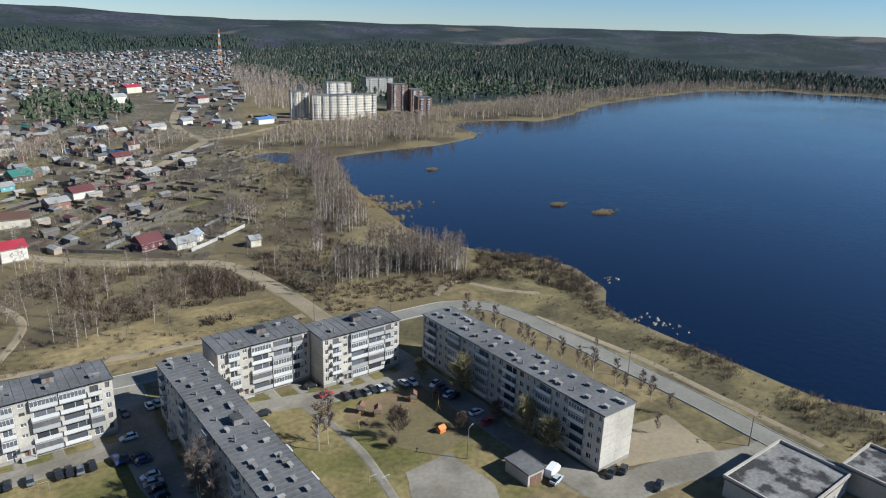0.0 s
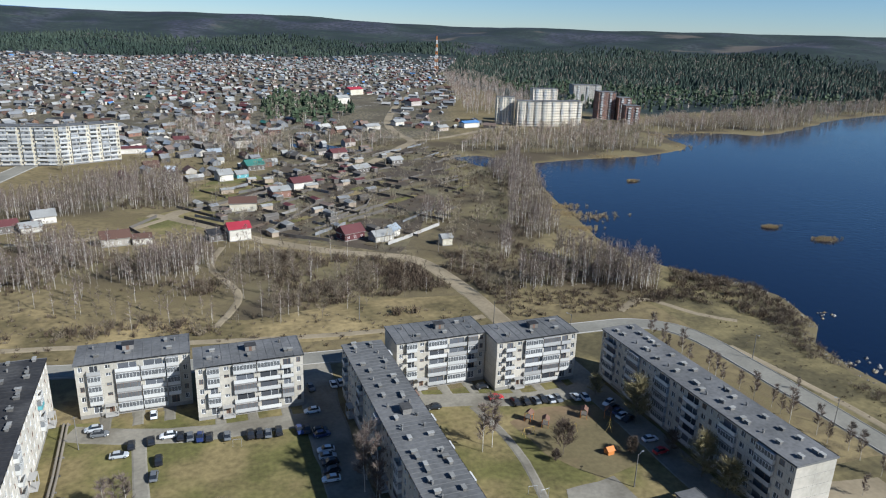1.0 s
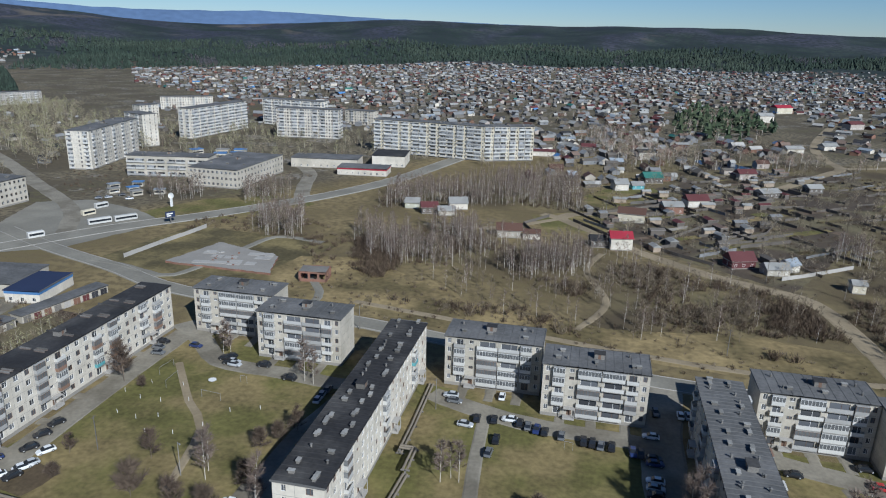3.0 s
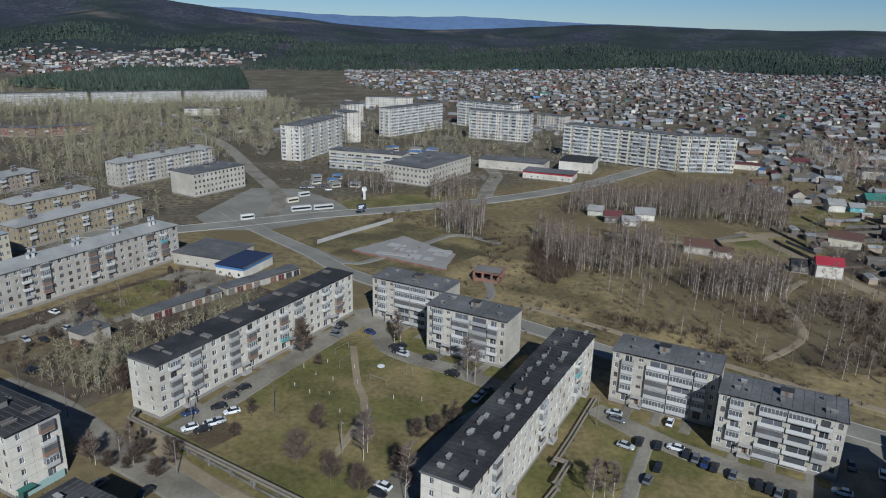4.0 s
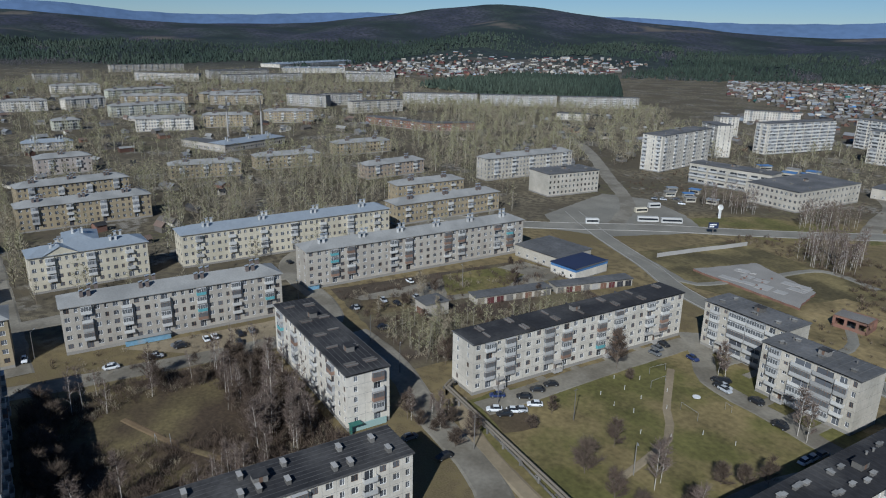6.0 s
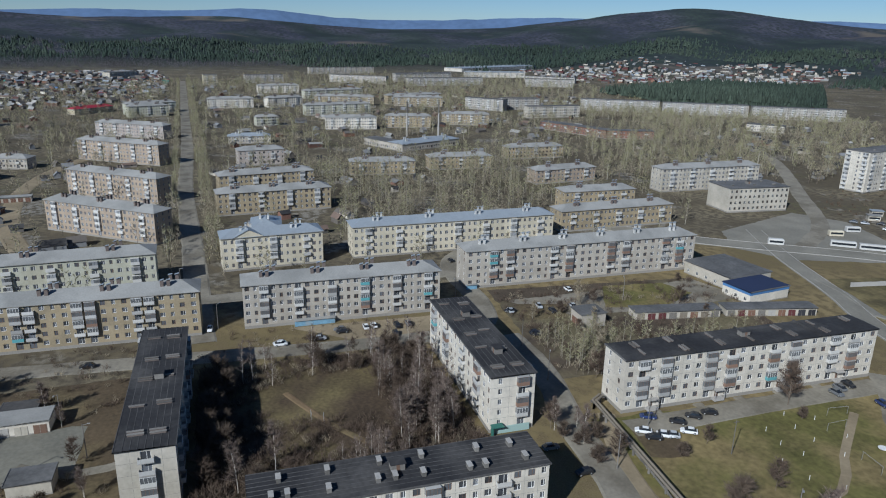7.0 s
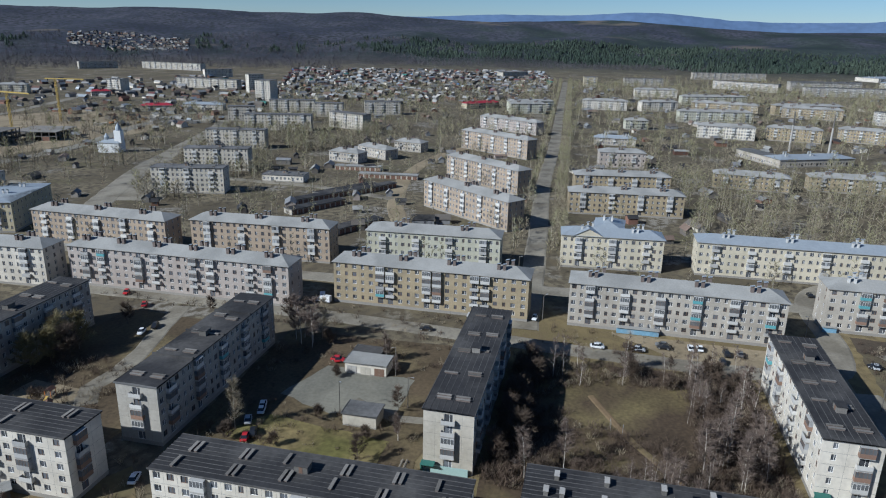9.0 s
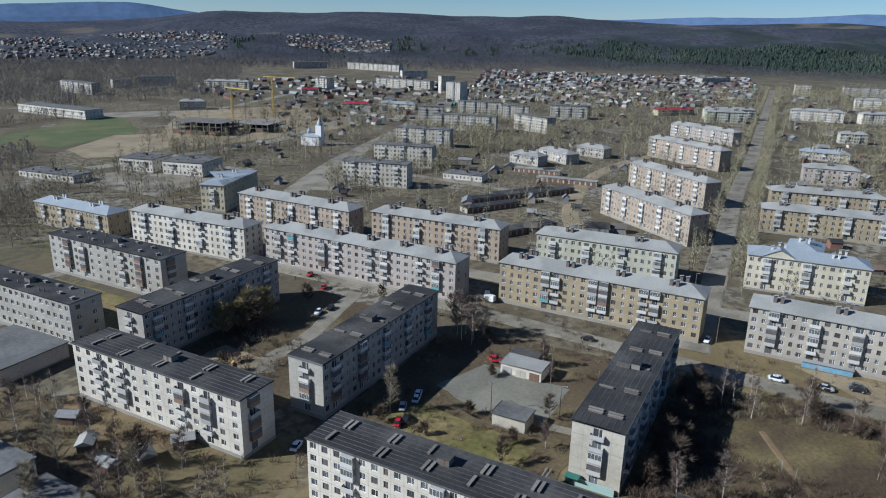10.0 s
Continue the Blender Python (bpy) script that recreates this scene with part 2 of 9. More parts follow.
def terrain_material():
    """Meadow, leaf cover and soil near the town; forest floor and haze-tinted woods on the hills far off."""
    m = bpy.data.materials.new("open_ground")
    m.use_nodes = True
    nt = m.node_tree
    b = nt.nodes["Principled BSDF"]
    b.inputs["Roughness"].default_value, b.inputs["Specular IOR Level"].default_value = 0.95, 0.1
    geo = nt.nodes.new("ShaderNodeNewGeometry")

    def noisy(scale, detail, lo, hi):
        n = nt.nodes.new("ShaderNodeTexNoise")
        n.inputs["Scale"].default_value, n.inputs["Detail"].default_value = scale, detail
        nt.links.new(geo.outputs["Position"], n.inputs["Vector"])
        r = nt.nodes.new("ShaderNodeMapRange")
        r.inputs[1].default_value, r.inputs[2].default_value = lo, hi
        nt.links.new(n.outputs[0], r.inputs[0])
        return r.outputs[0], n

    def blend(factor, first, other):
        x = nt.nodes.new("ShaderNodeMix")
        x.data_type = "RGBA"
        nt.links.new(factor, x.inputs[0])
        for k, c in ((6, first), (7, other)):
            if isinstance(c, tuple):
                x.inputs[k].default_value = (*c, 1)
            else:
                nt.links.new(c, x.inputs[k])
        return x.outputs[2]

    patches, _ = noisy(0.025, 8, 0.42, 0.58)
    small, n_small = noisy(0.30, 7, 0.44, 0.58)
    tiny, _ = noisy(2.5, 4, 0.3, 0.75)
    col = blend(patches, (0.27, 0.208, 0.098), (0.13, 0.104, 0.046))
    col = blend(small, col, (0.118, 0.09, 0.046))
    col = blend(tiny, col, (0.19, 0.15, 0.085))
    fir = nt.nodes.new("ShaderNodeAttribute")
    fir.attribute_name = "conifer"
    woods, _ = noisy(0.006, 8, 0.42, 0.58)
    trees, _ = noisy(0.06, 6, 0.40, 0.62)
    # distance haze is put into these blue-violet tones of the far woods
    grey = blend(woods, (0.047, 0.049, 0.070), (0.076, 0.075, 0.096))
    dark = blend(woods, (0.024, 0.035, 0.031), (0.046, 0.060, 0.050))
    hazy_col = blend(fir.outputs["Fac"], grey, dark)
    hazy_col = blend(trees, hazy_col, (0.030, 0.036, 0.039))
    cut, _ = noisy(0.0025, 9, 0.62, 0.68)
    hazy_col = blend(cut, hazy_col, (0.115, 0.100, 0.084))
    at = nt.nodes.new("ShaderNodeAttribute")
    at.attribute_name = "wooded"
    built = nt.nodes.new("ShaderNodeAttribute")
    built.attribute_name = "built_up"
    yards, _ = noisy(0.018, 9, 0.44, 0.56)
    pale, _ = noisy(0.03, 9, 0.58, 0.63)
    green, _ = noisy(0.022, 7, 0.56, 0.64)
    town = blend(yards, (0.23, 0.195, 0.126), (0.105, 0.087, 0.055))
    town = blend(green, town, (0.115, 0.108, 0.05))
    town = blend(pale, town, (0.31, 0.29, 0.25))
    town = blend(small, town, (0.075, 0.064, 0.047))
    town = blend(tiny, town, (0.12, 0.10, 0.07))
    shaded_litter = nt.nodes.new("ShaderNodeAttribute")
    shaded_litter.attribute_name = "shaded_litter"
    # brown leaf cover, darkened further for the shade among dense trunks
    under = blend(tiny, (0.066, 0.052, 0.036), (0.112, 0.088, 0.055))
    under = blend(patches, (0.17, 0.14, 0.075), under)
    col = blend(shaded_litter.outputs["Fac"], col, under)
    col = blend(built.outputs["Fac"], col, town)
    col = blend(at.outputs["Fac"], col, hazy_col)
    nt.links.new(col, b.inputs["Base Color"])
    bp = nt.nodes.new("ShaderNodeBump")
    bp.inputs["Strength"].default_value, bp.inputs["Distance"].default_value = 0.5, 0.25
    nt.links.new(n_small.outputs[0], bp.inputs["Height"])
    nt.links.new(bp.outputs[0], b.inputs["Normal"])
    MATS["open_ground"] = m


terrain_material()

# ---- building tools ----
class Shape:
    """Collects faces of several materials for one mesh."""

    def __init__(self, *mats):
        self.v, self.f, self.m, self.mats = [], [], [], list(mats)

    def slot(self, mat):
        if mat not in self.mats:
            self.mats.append(mat)
        return self.mats.index(mat)

    def face(self, pts, mat):
        n = len(self.v)
        self.v.extend(pts)
        self.f.append(tuple(range(n, n + len(pts))))
        self.m.append(self.slot(mat))

    def box(self, x0, y0, z0, x1, y1, z1, mat, skip=""):
        n = len(self.v)
        self.v.extend([(x0, y0, z0), (x1, y0, z0), (x1, y1, z0), (x0, y1, z0), (x0, y0, z1), (x1, y0, z1), (x1, y1, z1), (x0, y1, z1)])
        k = self.slot(mat)
        for side, q in (("b", (3, 2, 1, 0)), ("t", (4, 5, 6, 7)), ("f", (0, 1, 5, 4)), ("r", (1, 2, 6, 5)), ("k", (2, 3, 7, 6)), ("l", (3, 0, 4, 7))):
            if side not in skip:
                self.f.append(tuple(n + i for i in q))
                self.m.append(k)

    def tube(self, a, b, r0, r1, sides, mat):
        a, b = Vector(a), Vector(b)
        d = (b - a).normalized()
        u = d.orthogonal().normalized()
        w = d.cross(u)
        n, k = len(self.v), self.slot(mat)
        for p, r in ((a, r0), (b, r1)):
            for i in range(sides):
                t = 2 * math.pi * i / sides
                self.v.append(tuple(p + u * (math.cos(t) * r) + w * (math.sin(t) * r)))
        for i in range(sides):
            j = (i + 1) % sides
            self.f.append((n + i, n + j, n + sides + j, n + sides + i))
            self.m.append(k)
        self.f.append(tuple(n + sides + i for i in range(sides)))
        self.m.append(k)

    def welded(self):
        """The same faces on shared corners."""
        index, place, out = {}, [], []
        for p in self.v:
            key = tuple(round(c, 3) for c in p)
            if key not in index:
                index[key] = len(out)
                out.append(key)
            place.append(index[key])
        self.v, self.f = out, [tuple(place[i] for i in f) for f in self.f]
        return self

    def mesh(self, name, smooth=False):
        me = bpy.data.meshes.new(name)
        me.from_pydata(self.v, [], self.f)
        for mt in self.mats:
            me.materials.append(MATS[mt])
        me.polygons.foreach_set("material_index", self.m)
        if smooth:
            me.polygons.foreach_set("use_smooth", [True] * len(self.f))
        me.update()
        return me


def part(name, data, parent, m=None, label="", kind=""):
    ob = new(name, data.mesh(name) if isinstance(data, Shape) else data)
    ob.parent = parent
    if m is not None:
        ob.matrix_basis = m
    return tagged(ob, label, kind=kind)


def thing(name, label, category, m, group="", kind="", data=None):
    ob = new(name, data.mesh(name) if isinstance(data, Shape) else data)
    ob.matrix_basis = m
    return tagged(ob, label, category, group, kind)


def inside(p, poly):
    x, y = p
    hit, n = False, len(poly)
    for i in range(n):
        (x1, y1), (x2, y2) = poly[i], poly[(i + 1) % n]
        if (y1 > y) != (y2 > y) and x < (x2 - x1) * (y - y1) / (y2 - y1) + x1:
            hit = not hit
    return hit


def inside_many(px, py, poly):
    hit = np.zeros(px.shape, bool)
    n = len(poly)
    for i in range(n):
        (x1, y1), (x2, y2) = poly[i], poly[(i + 1) % n]
        if y1 != y2:
            hit ^= ((y1 > py) != (y2 > py)) & (px < (x2 - x1) * (py - y1) / (y2 - y1) + x1)
    return hit


def far_from(px, py, line):
    """The distance of many points from a line of corners."""
    best = np.full(px.shape, 1e9)
    for (x1, y1), (x2, y2) in zip(line[:-1], line[1:]):
        dx, dy = x2 - x1, y2 - y1
        k = np.clip(((px - x1) * dx + (py - y1) * dy) / (dx * dx + dy * dy + 1e-9), 0, 1)
        best = np.minimum(best, np.hypot(px - x1 - k * dx, py - y1 - k * dy))
    return best


# ---- ground, lake and hills ----
WATER_Z = -1.2
SHORE = [(560, -900), (330, -200), (215, 30), (204, 58), (197, 69), (195, 80), (196, 97), (195, 119), (196, 142), (199, 156), (213, 167), (223, 194),
         (220, 208), (211, 221), (201, 238), (193, 253), (196, 286), (202, 307), (214, 357), (231, 415), (262, 478), (303, 486), (376, 489), (445, 516)]
FAR_SHORE = [(477, 602), (536, 603), (586, 571), (672, 606), (807, 675), (1005, 733), (1248, 782), (1400, 730), (1500, 500), (1300, 100), (1100, -500)]
LAKE = SHORE + FAR_SHORE
WATER_BAY = [(205, 512), (214, 474), (232, 462), (250, 498), (232, 520)]
POND = [(86, 606), (98, 566), (146, 536), (154, 548), (118, 600)]


GROVE_LAKE = [(136, 274), (150, 287), (155, 273), (166, 256), (181, 237), (184, 216), (175, 209), (161, 214), (151, 224), (134, 223), (123, 223), (131, 241), (130, 254)]
GROVE_SHORE = [(230, 497), (257, 498), (229, 411), (208, 356), (180, 294), (160, 282), (150, 292), (170, 330), (195, 387), (208, 443)]
GROVE_SHOPS = [(-107, 360), (-110, 400), (-74, 432), (-35, 475), (2, 462), (9, 396), (4, 388), (-30, 392), (-48, 384), (-75, 384), (-92, 366)]
GROVE_FRONT = [(-92, 278), (-100, 317), (-84, 330), (-46, 334), (-36, 314), (-17, 312), (12, 308), (15, 284), (-6, 266), (-30, 277), (-54, 273), (-72, 270), (-80, 262)]
GROVE_ROAD = [(-147, 295), (-157, 323), (-136, 332), (-119, 295), (-128, 292)]
RIDGE = [(0, .5), (20, .5), (40, .47), (60, .35), (72, .3), (80, .75), (88, .7), (95, .6), (103, .75), (107, .85), (110, .6), (114, .3), (119, .05), (125, .3), (131, .9), (137, 1.5), (141, 2.05), (144, 2.25),
         (148, 1.9), (152, 1.25), (157, .65), (162, .35), (168, .3), (172, .5), (178, .95), (185, .8), (191, .7), (197, 1.05), (200, 1.3), (203, 1.0), (208, 1.1), (215, 1.25), (221, .95), (224.8, 1.1), (227.5, .75), (230, .35), (235, 0), (240, -.1), (255, .4), (360, .5)]
FAR_RIDGE = [(70, .2), (85, .45), (94, .6), (108, .88), (116, 1.2), (121, 1.05), (127, 1.05), (134, 1.4), (145, 1.3), (155, 1.4), (164, 1.0), (170, 1.0), (177, 1.65), (183, 1.25), (188, 1.3),
             (195, .95), (210, .8), (222, .6), (227.6, .85), (229.2, 1.25), (232, 1.5), (235, 1.3), (239.4, 1.03), (250, .9), (270, .8)]
EYE_Z = 93.0


def smooth_table(a, table):
    x, y = np.array(table).T
    return sum(np.interp(a + d, x, y) * w for d, w in ((-1.6, 0.2), (-0.8, 0.2), (0, 0.2), (0.8, 0.2), (1.6, 0.2)))


def hill_height(x, y):
    """The wooded country round the town, rising to a ridge near the horizon."""
    r = np.hypot(x, y)
    a = np.degrees(np.arctan2(y, x)) % 360
    top = EYE_Z + 3800 * np.tan(np.radians(smooth_table(a, RIDGE)))
    k = np.clip((r - 1900) / 1900, 0, 1)
    wave = 0.06 * np.sin(a * 0.5 + r * 0.004) * k * (1 - k) * 4
    return np.maximum(top * (k ** 1.7 * (1.6 - 0.6 * k) + wave), 0) * np.where(r > 4000, np.clip(1 - (r - 4000) / 3000, 0, 1), 1)


FIR_BELT = [(0, .55), (40, .6), (75, .5), (95, .55), (120, .5), (150, .6), (175, .6), (192, .35), (203, -.15), (240, -.2), (360, .5)]


def conifer_share(x, y):
    """How much of the woods is conifers: a dark belt round the town, thinning out up the hills, and none to the south-west."""
    r, a = np.hypot(x, y), np.degrees(np.arctan2(y, x)) % 360
    streak = np.array([noise.noise((u * 0.22, v * 0.0022, 11)) + 0.5 * noise.noise((u * 0.9, v * 0.006, 5)) for u, v in zip(a, r)])
    belt = np.interp(a, *np.array(FIR_BELT).T) - np.clip((r - 2450) / 600, 0, 1) * np.interp(a, (100, 130), (0.4, 0.6))
    return np.clip(0.5 + (belt + streak * 0.9) * 2.2, 0, 1)


def make_ground():
    def lines(lo, hi, step, far):
        mid = list(np.arange(lo, hi + 0.1, step))
        out, s, p = [], step, hi
        while p < far:
            s = min(s * 1.12, 60)
            p += s
            out.append(p)
        neg, s, p = [], step, lo
        while p > -far:
            s = min(s * 1.12, 60)
            p -= s
            neg.append(p)
        return np.array(neg[::-1] + mid + out)

    xs, ys = lines(-260, 270, 5, 4850), lines(-180, 540, 5, 4850)
    gx, gy = np.meshgrid(xs, ys)
    lake = inside_many(gx, gy, LAKE) | inside_many(gx, gy, WATER_BAY) | inside_many(gx, gy, POND)
    edge = np.minimum(np.minimum(far_from(gx, gy, LAKE + LAKE[:1]), far_from(gx, gy, WATER_BAY + WATER_BAY[:1])), far_from(gx, gy, POND + POND[:1]))
    signed = np.where(lake, -edge, edge)
    z = WATER_Z + 0.2 + np.clip(signed, -14, 24) / 24 * 1.2 * np.where(signed > 0, 1, 2.5)
    z = np.where(signed > 24, 0.0, np.minimum(z, 0))
    z = np.where(signed > 24, 0, z)
    rough = np.array([noise.noise((x * 0.004, y * 0.004, 0)) for x, y in zip(gx.ravel(), gy.ravel())]).reshape(gx.shape)
    r = np.hypot(gx, gy)
    swell = np.array([noise.noise((x * 0.0013, y * 0.0013, 3)) for x, y in zip(gx.ravel(), gy.ravel())]).reshape(gx.shape)
    rough = rough + 1.5 * swell * np.clip((r - 1900) / 900, 0, 1) * np.clip((3700 - r) / 900, 0, 1)
    z = z + np.where(lake, 0, hill_height(gx, gy) + rough * 22 * np.clip((r - 1900) / 1500, 0, 1) * np.clip((4200 - r) / 900, 0.2, 1))
    nx, ny = len(xs), len(ys)
    verts = np.stack([gx, gy, z], -1).reshape(-1, 3)
    i = np.arange(nx * ny).reshape(ny, nx)
    faces = np.stack([i[:-1, :-1], i[:-1, 1:], i[1:, 1:], i[1:, :-1]], -1).reshape(-1, 4)
    me = bpy.data.meshes.new("ground")
    me.from_pydata(verts.tolist(), [], faces.tolist())
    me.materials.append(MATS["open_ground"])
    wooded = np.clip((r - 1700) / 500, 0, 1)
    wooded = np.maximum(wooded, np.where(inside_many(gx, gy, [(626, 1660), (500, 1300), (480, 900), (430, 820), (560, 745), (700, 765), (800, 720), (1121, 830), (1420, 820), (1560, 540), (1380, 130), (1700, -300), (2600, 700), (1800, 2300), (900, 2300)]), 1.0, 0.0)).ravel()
    town = np.zeros(gx.shape)
    for poly in ([(-60, -900), (-60, -240), (-205, -230), (-215, 100), (-255, 210), (-225, 320), (-150, 420), (-100, 560), (-60, 600), (70, 590), (250, 620), (560, 1500), (900, 2300), (-1200, 2300), (-2200, 1500), (-2200, -1700), (-1000, -2100)], [(0, 381), (82, 517), (200, 567), (190, 470), (115, 320), (92, 282), (40, 325)], [(-120, -10), (-205, -10), (-205, -230), (-30, -230), (-30, -60), (-95, -60)]):
        signed_town = far_from(gx, gy, poly + poly[:1]) * np.where(inside_many(gx, gy, poly), 1, -1)
        town = np.maximum(town, np.clip(0.5 + signed_town / 24, 0, 1))
    shaded_litter = np.zeros(gx.shape)
    for poly in ([(112, 286), (128, 345), (180, 455), (205, 560), (235, 500), (205, 400), (165, 295), (140, 282)], GROVE_LAKE, GROVE_SHORE, GROVE_SHOPS, GROVE_FRONT, GROVE_ROAD, [(19, 297), (80, 268), (100, 261), (90, 230), (40, 236), (28, 211), (10, 215)], [(109, 282), (136, 265), (126, 228), (108, 214), (104, 242)],
                 [(180, 40), (205, 40), (200, 120), (215, 165), (225, 200), (205, 230), (190, 150)]):
        k = far_from(gx, gy, poly + poly[:1]) * np.where(inside_many(gx, gy, poly), 1, -1) + rough * 8
        shaded_litter = np.maximum(shaded_litter, np.clip(0.4 + k / 22, 0, 1))
    shaded_litter = np.maximum(shaded_litter, np.where((gy > 470) | (gx > 500), np.clip((95 - signed) / 40, 0, 0.95) * np.clip((signed - 1) / 4, 0, 1), 0))
    at = me.attributes.new("shaded_litter", "FLOAT", "POINT")
    at.data.foreach_set("value", shaded_litter.ravel().astype(np.float32))
    at = me.attributes.new("built_up", "FLOAT", "POINT")
    at.data.foreach_set("value", town.ravel().astype(np.float32))
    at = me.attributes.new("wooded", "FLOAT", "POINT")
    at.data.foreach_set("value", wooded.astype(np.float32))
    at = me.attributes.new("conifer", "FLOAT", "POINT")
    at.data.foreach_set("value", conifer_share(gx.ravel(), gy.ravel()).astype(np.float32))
    me.polygons.foreach_set("use_smooth", [True] * len(faces))
    return thing("ground", "dry spring meadow and soil rising to wooded hills", "ground", pose(0, 0, 0), kind="structure", data=me)


ground = make_ground()


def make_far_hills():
    """The hills on the horizon, with the blue of distance haze in their colour."""
    s = Shape("hazy_hills")
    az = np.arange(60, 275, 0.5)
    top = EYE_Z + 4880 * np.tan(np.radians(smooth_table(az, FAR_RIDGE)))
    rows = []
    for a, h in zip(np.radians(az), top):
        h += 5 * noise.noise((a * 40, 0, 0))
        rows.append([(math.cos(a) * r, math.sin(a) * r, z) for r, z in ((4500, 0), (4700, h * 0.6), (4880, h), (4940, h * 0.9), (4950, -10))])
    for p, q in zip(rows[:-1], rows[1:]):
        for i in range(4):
            s.face([p[i + 1], q[i + 1], q[i], p[i]][::-1], "hazy_hills")
    return thing("backdrop", "distant wooded hills on the horizon coloured with blue haze", "hills", pose(0, 0, 0), kind="structure", data=s)


make_far_hills()


LAYERS = []


def layer(z):
    """Lifts each flat surface a little above the one before it."""
    LAYERS.append(z)
    return z + 0.0001 * len(LAYERS)


def flat_poly(name, pts, z, mat, label, category, kind="structure", lip=0.0):
    z = layer(z * 2.5) if kind == "structure" and "water" not in name else z
    bm = bmesh.new()
    top = [bm.verts.new((x, y, z)) for x, y in pts]
    f = bm.faces.new(top)
    if f.normal.z < 0 or sum((pts[i - 1][0] * pts[i][1] - pts[i][0] * pts[i - 1][1]) for i in range(len(pts))) < 0:
        f.normal_flip()
    if lip:
        got = bmesh.ops.extrude_face_region(bm, geom=[f])
        for v in got["geom"]:
            if isinstance(v, bmesh.types.BMVert):
                v.co.z += lip
    bmesh.ops.triangulate(bm, faces=bm.faces[:])
    me = bpy.data.meshes.new(name)
    bm.to_mesh(me)
    bm.free()
    me.materials.append(MATS[mat])
    return thing(name, label, category, pose(0, 0, 0), kind=kind, data=me)


flat_poly("water", [(150, -900), (150, 900), (1700, 900), (1700, -900)], WATER_Z, "lake_water", "dark blue lake with faint wind ripples", "lake")
flat_poly("water", [(60, 500), (160, 500), (160, 640), (60, 640)][::-1], WATER_Z - 0.02, "lake_water", "dark still pond between the houses", "pond")


def ribbon(name, pts, width, mat, label, category, z=0.05, steps=5, kerb=False):
    """A road or path along a smooth line, a thin slab on the ground."""
    P = [Vector((*p, 0)) for p in pts]
    z = layer(z + (0.14 if kerb else 0.1))
    line = []
    for i in range(len(P) - 1):
        p0, p1, p2, p3 = P[max(i - 1, 0)], P[i], P[i + 1], P[min(i + 2, len(P) - 1)]
        n = steps if kerb else max(2, int((p2 - p1).length / 5))
        for k in range(n):
            t = k / n
            line.append(0.5 * ((2 * p1) + (p2 - p0) * t + (2 * p0 - 5 * p1 + 4 * p2 - p3) * t * t + (3 * p1 - p0 - 3 * p2 + p3) * t ** 3))
    line.append(P[-1])
    s = Shape(mat)
    rows = []
    for i, p in enumerate(line):
        d = (line[min(i + 1, len(line) - 1)] - line[max(i - 1, 0)]).normalized()
        n = Vector((-d.y, d.x, 0))
        wild = 0.03 if kerb else 0.16
        w, w1 = (width / 2 * (1 + wild * noise.noise((p.x * 0.13, p.y * 0.13, k))) for k in (3, 9))
        rows.append((p + n * w, p - n * w1))
    for (a, b), (c, d) in zip(rows[:-1], rows[1:]):
        s.face([(b.x, b.y, z), (d.x, d.y, z), (c.x, c.y, z), (a.x, a.y, z)], mat)
        out, out1 = (a - b).normalized() * 0.9, (c - d).normalized() * 0.9
        for p, q, o, o1 in ((a, c, out, out1), (d, b, -out1, -out)):
            s.face([(p.x, p.y, z), (q.x, q.y, z), (q.x + o1.x, q.y + o1.y, -0.06), (p.x + o.x, p.y + o.y, -0.06)], mat)
    ob = thing(name, label, category, pose(0, 0, 0), kind="structure", data=s)
    if kerb:
        for side in (0, 1):
            k = Shape("kerb_concrete")
            for r0, r1 in zip(rows[:-1], rows[1:]):
                a, b = r0[side], r1[side]
                o = (r0[side] - r0[1 - side]).normalized() * 0.18
                o1 = (r1[side] - r1[1 - side]).normalized() * 0.18
                pts4 = [(a.x, a.y, z + 0.14), (b.x, b.y, z + 0.14), ((b + o1).x, (b + o1).y, z + 0.14), ((a + o).x, (a + o).y, z + 0.14)]
                k.face(pts4 if side else pts4[::-1], "kerb_concrete")
                k.face([(a.x, a.y, 0), (b.x, b.y, 0), (b.x, b.y, z + 0.14), (a.x, a.y, z + 0.14)], "kerb_concrete")
                k.face([((a + o).x, (a + o).y, 0), ((b + o1).x, (b + o1).y, 0), ((b + o1).x, (b + o1).y, z + 0.14), ((a + o).x, (a + o).y, z + 0.14)], "kerb_concrete")
            part("kerb", k, ob)
    return ob

# ---- apartment blocks ----
UNITS, CAPS = {}, {}


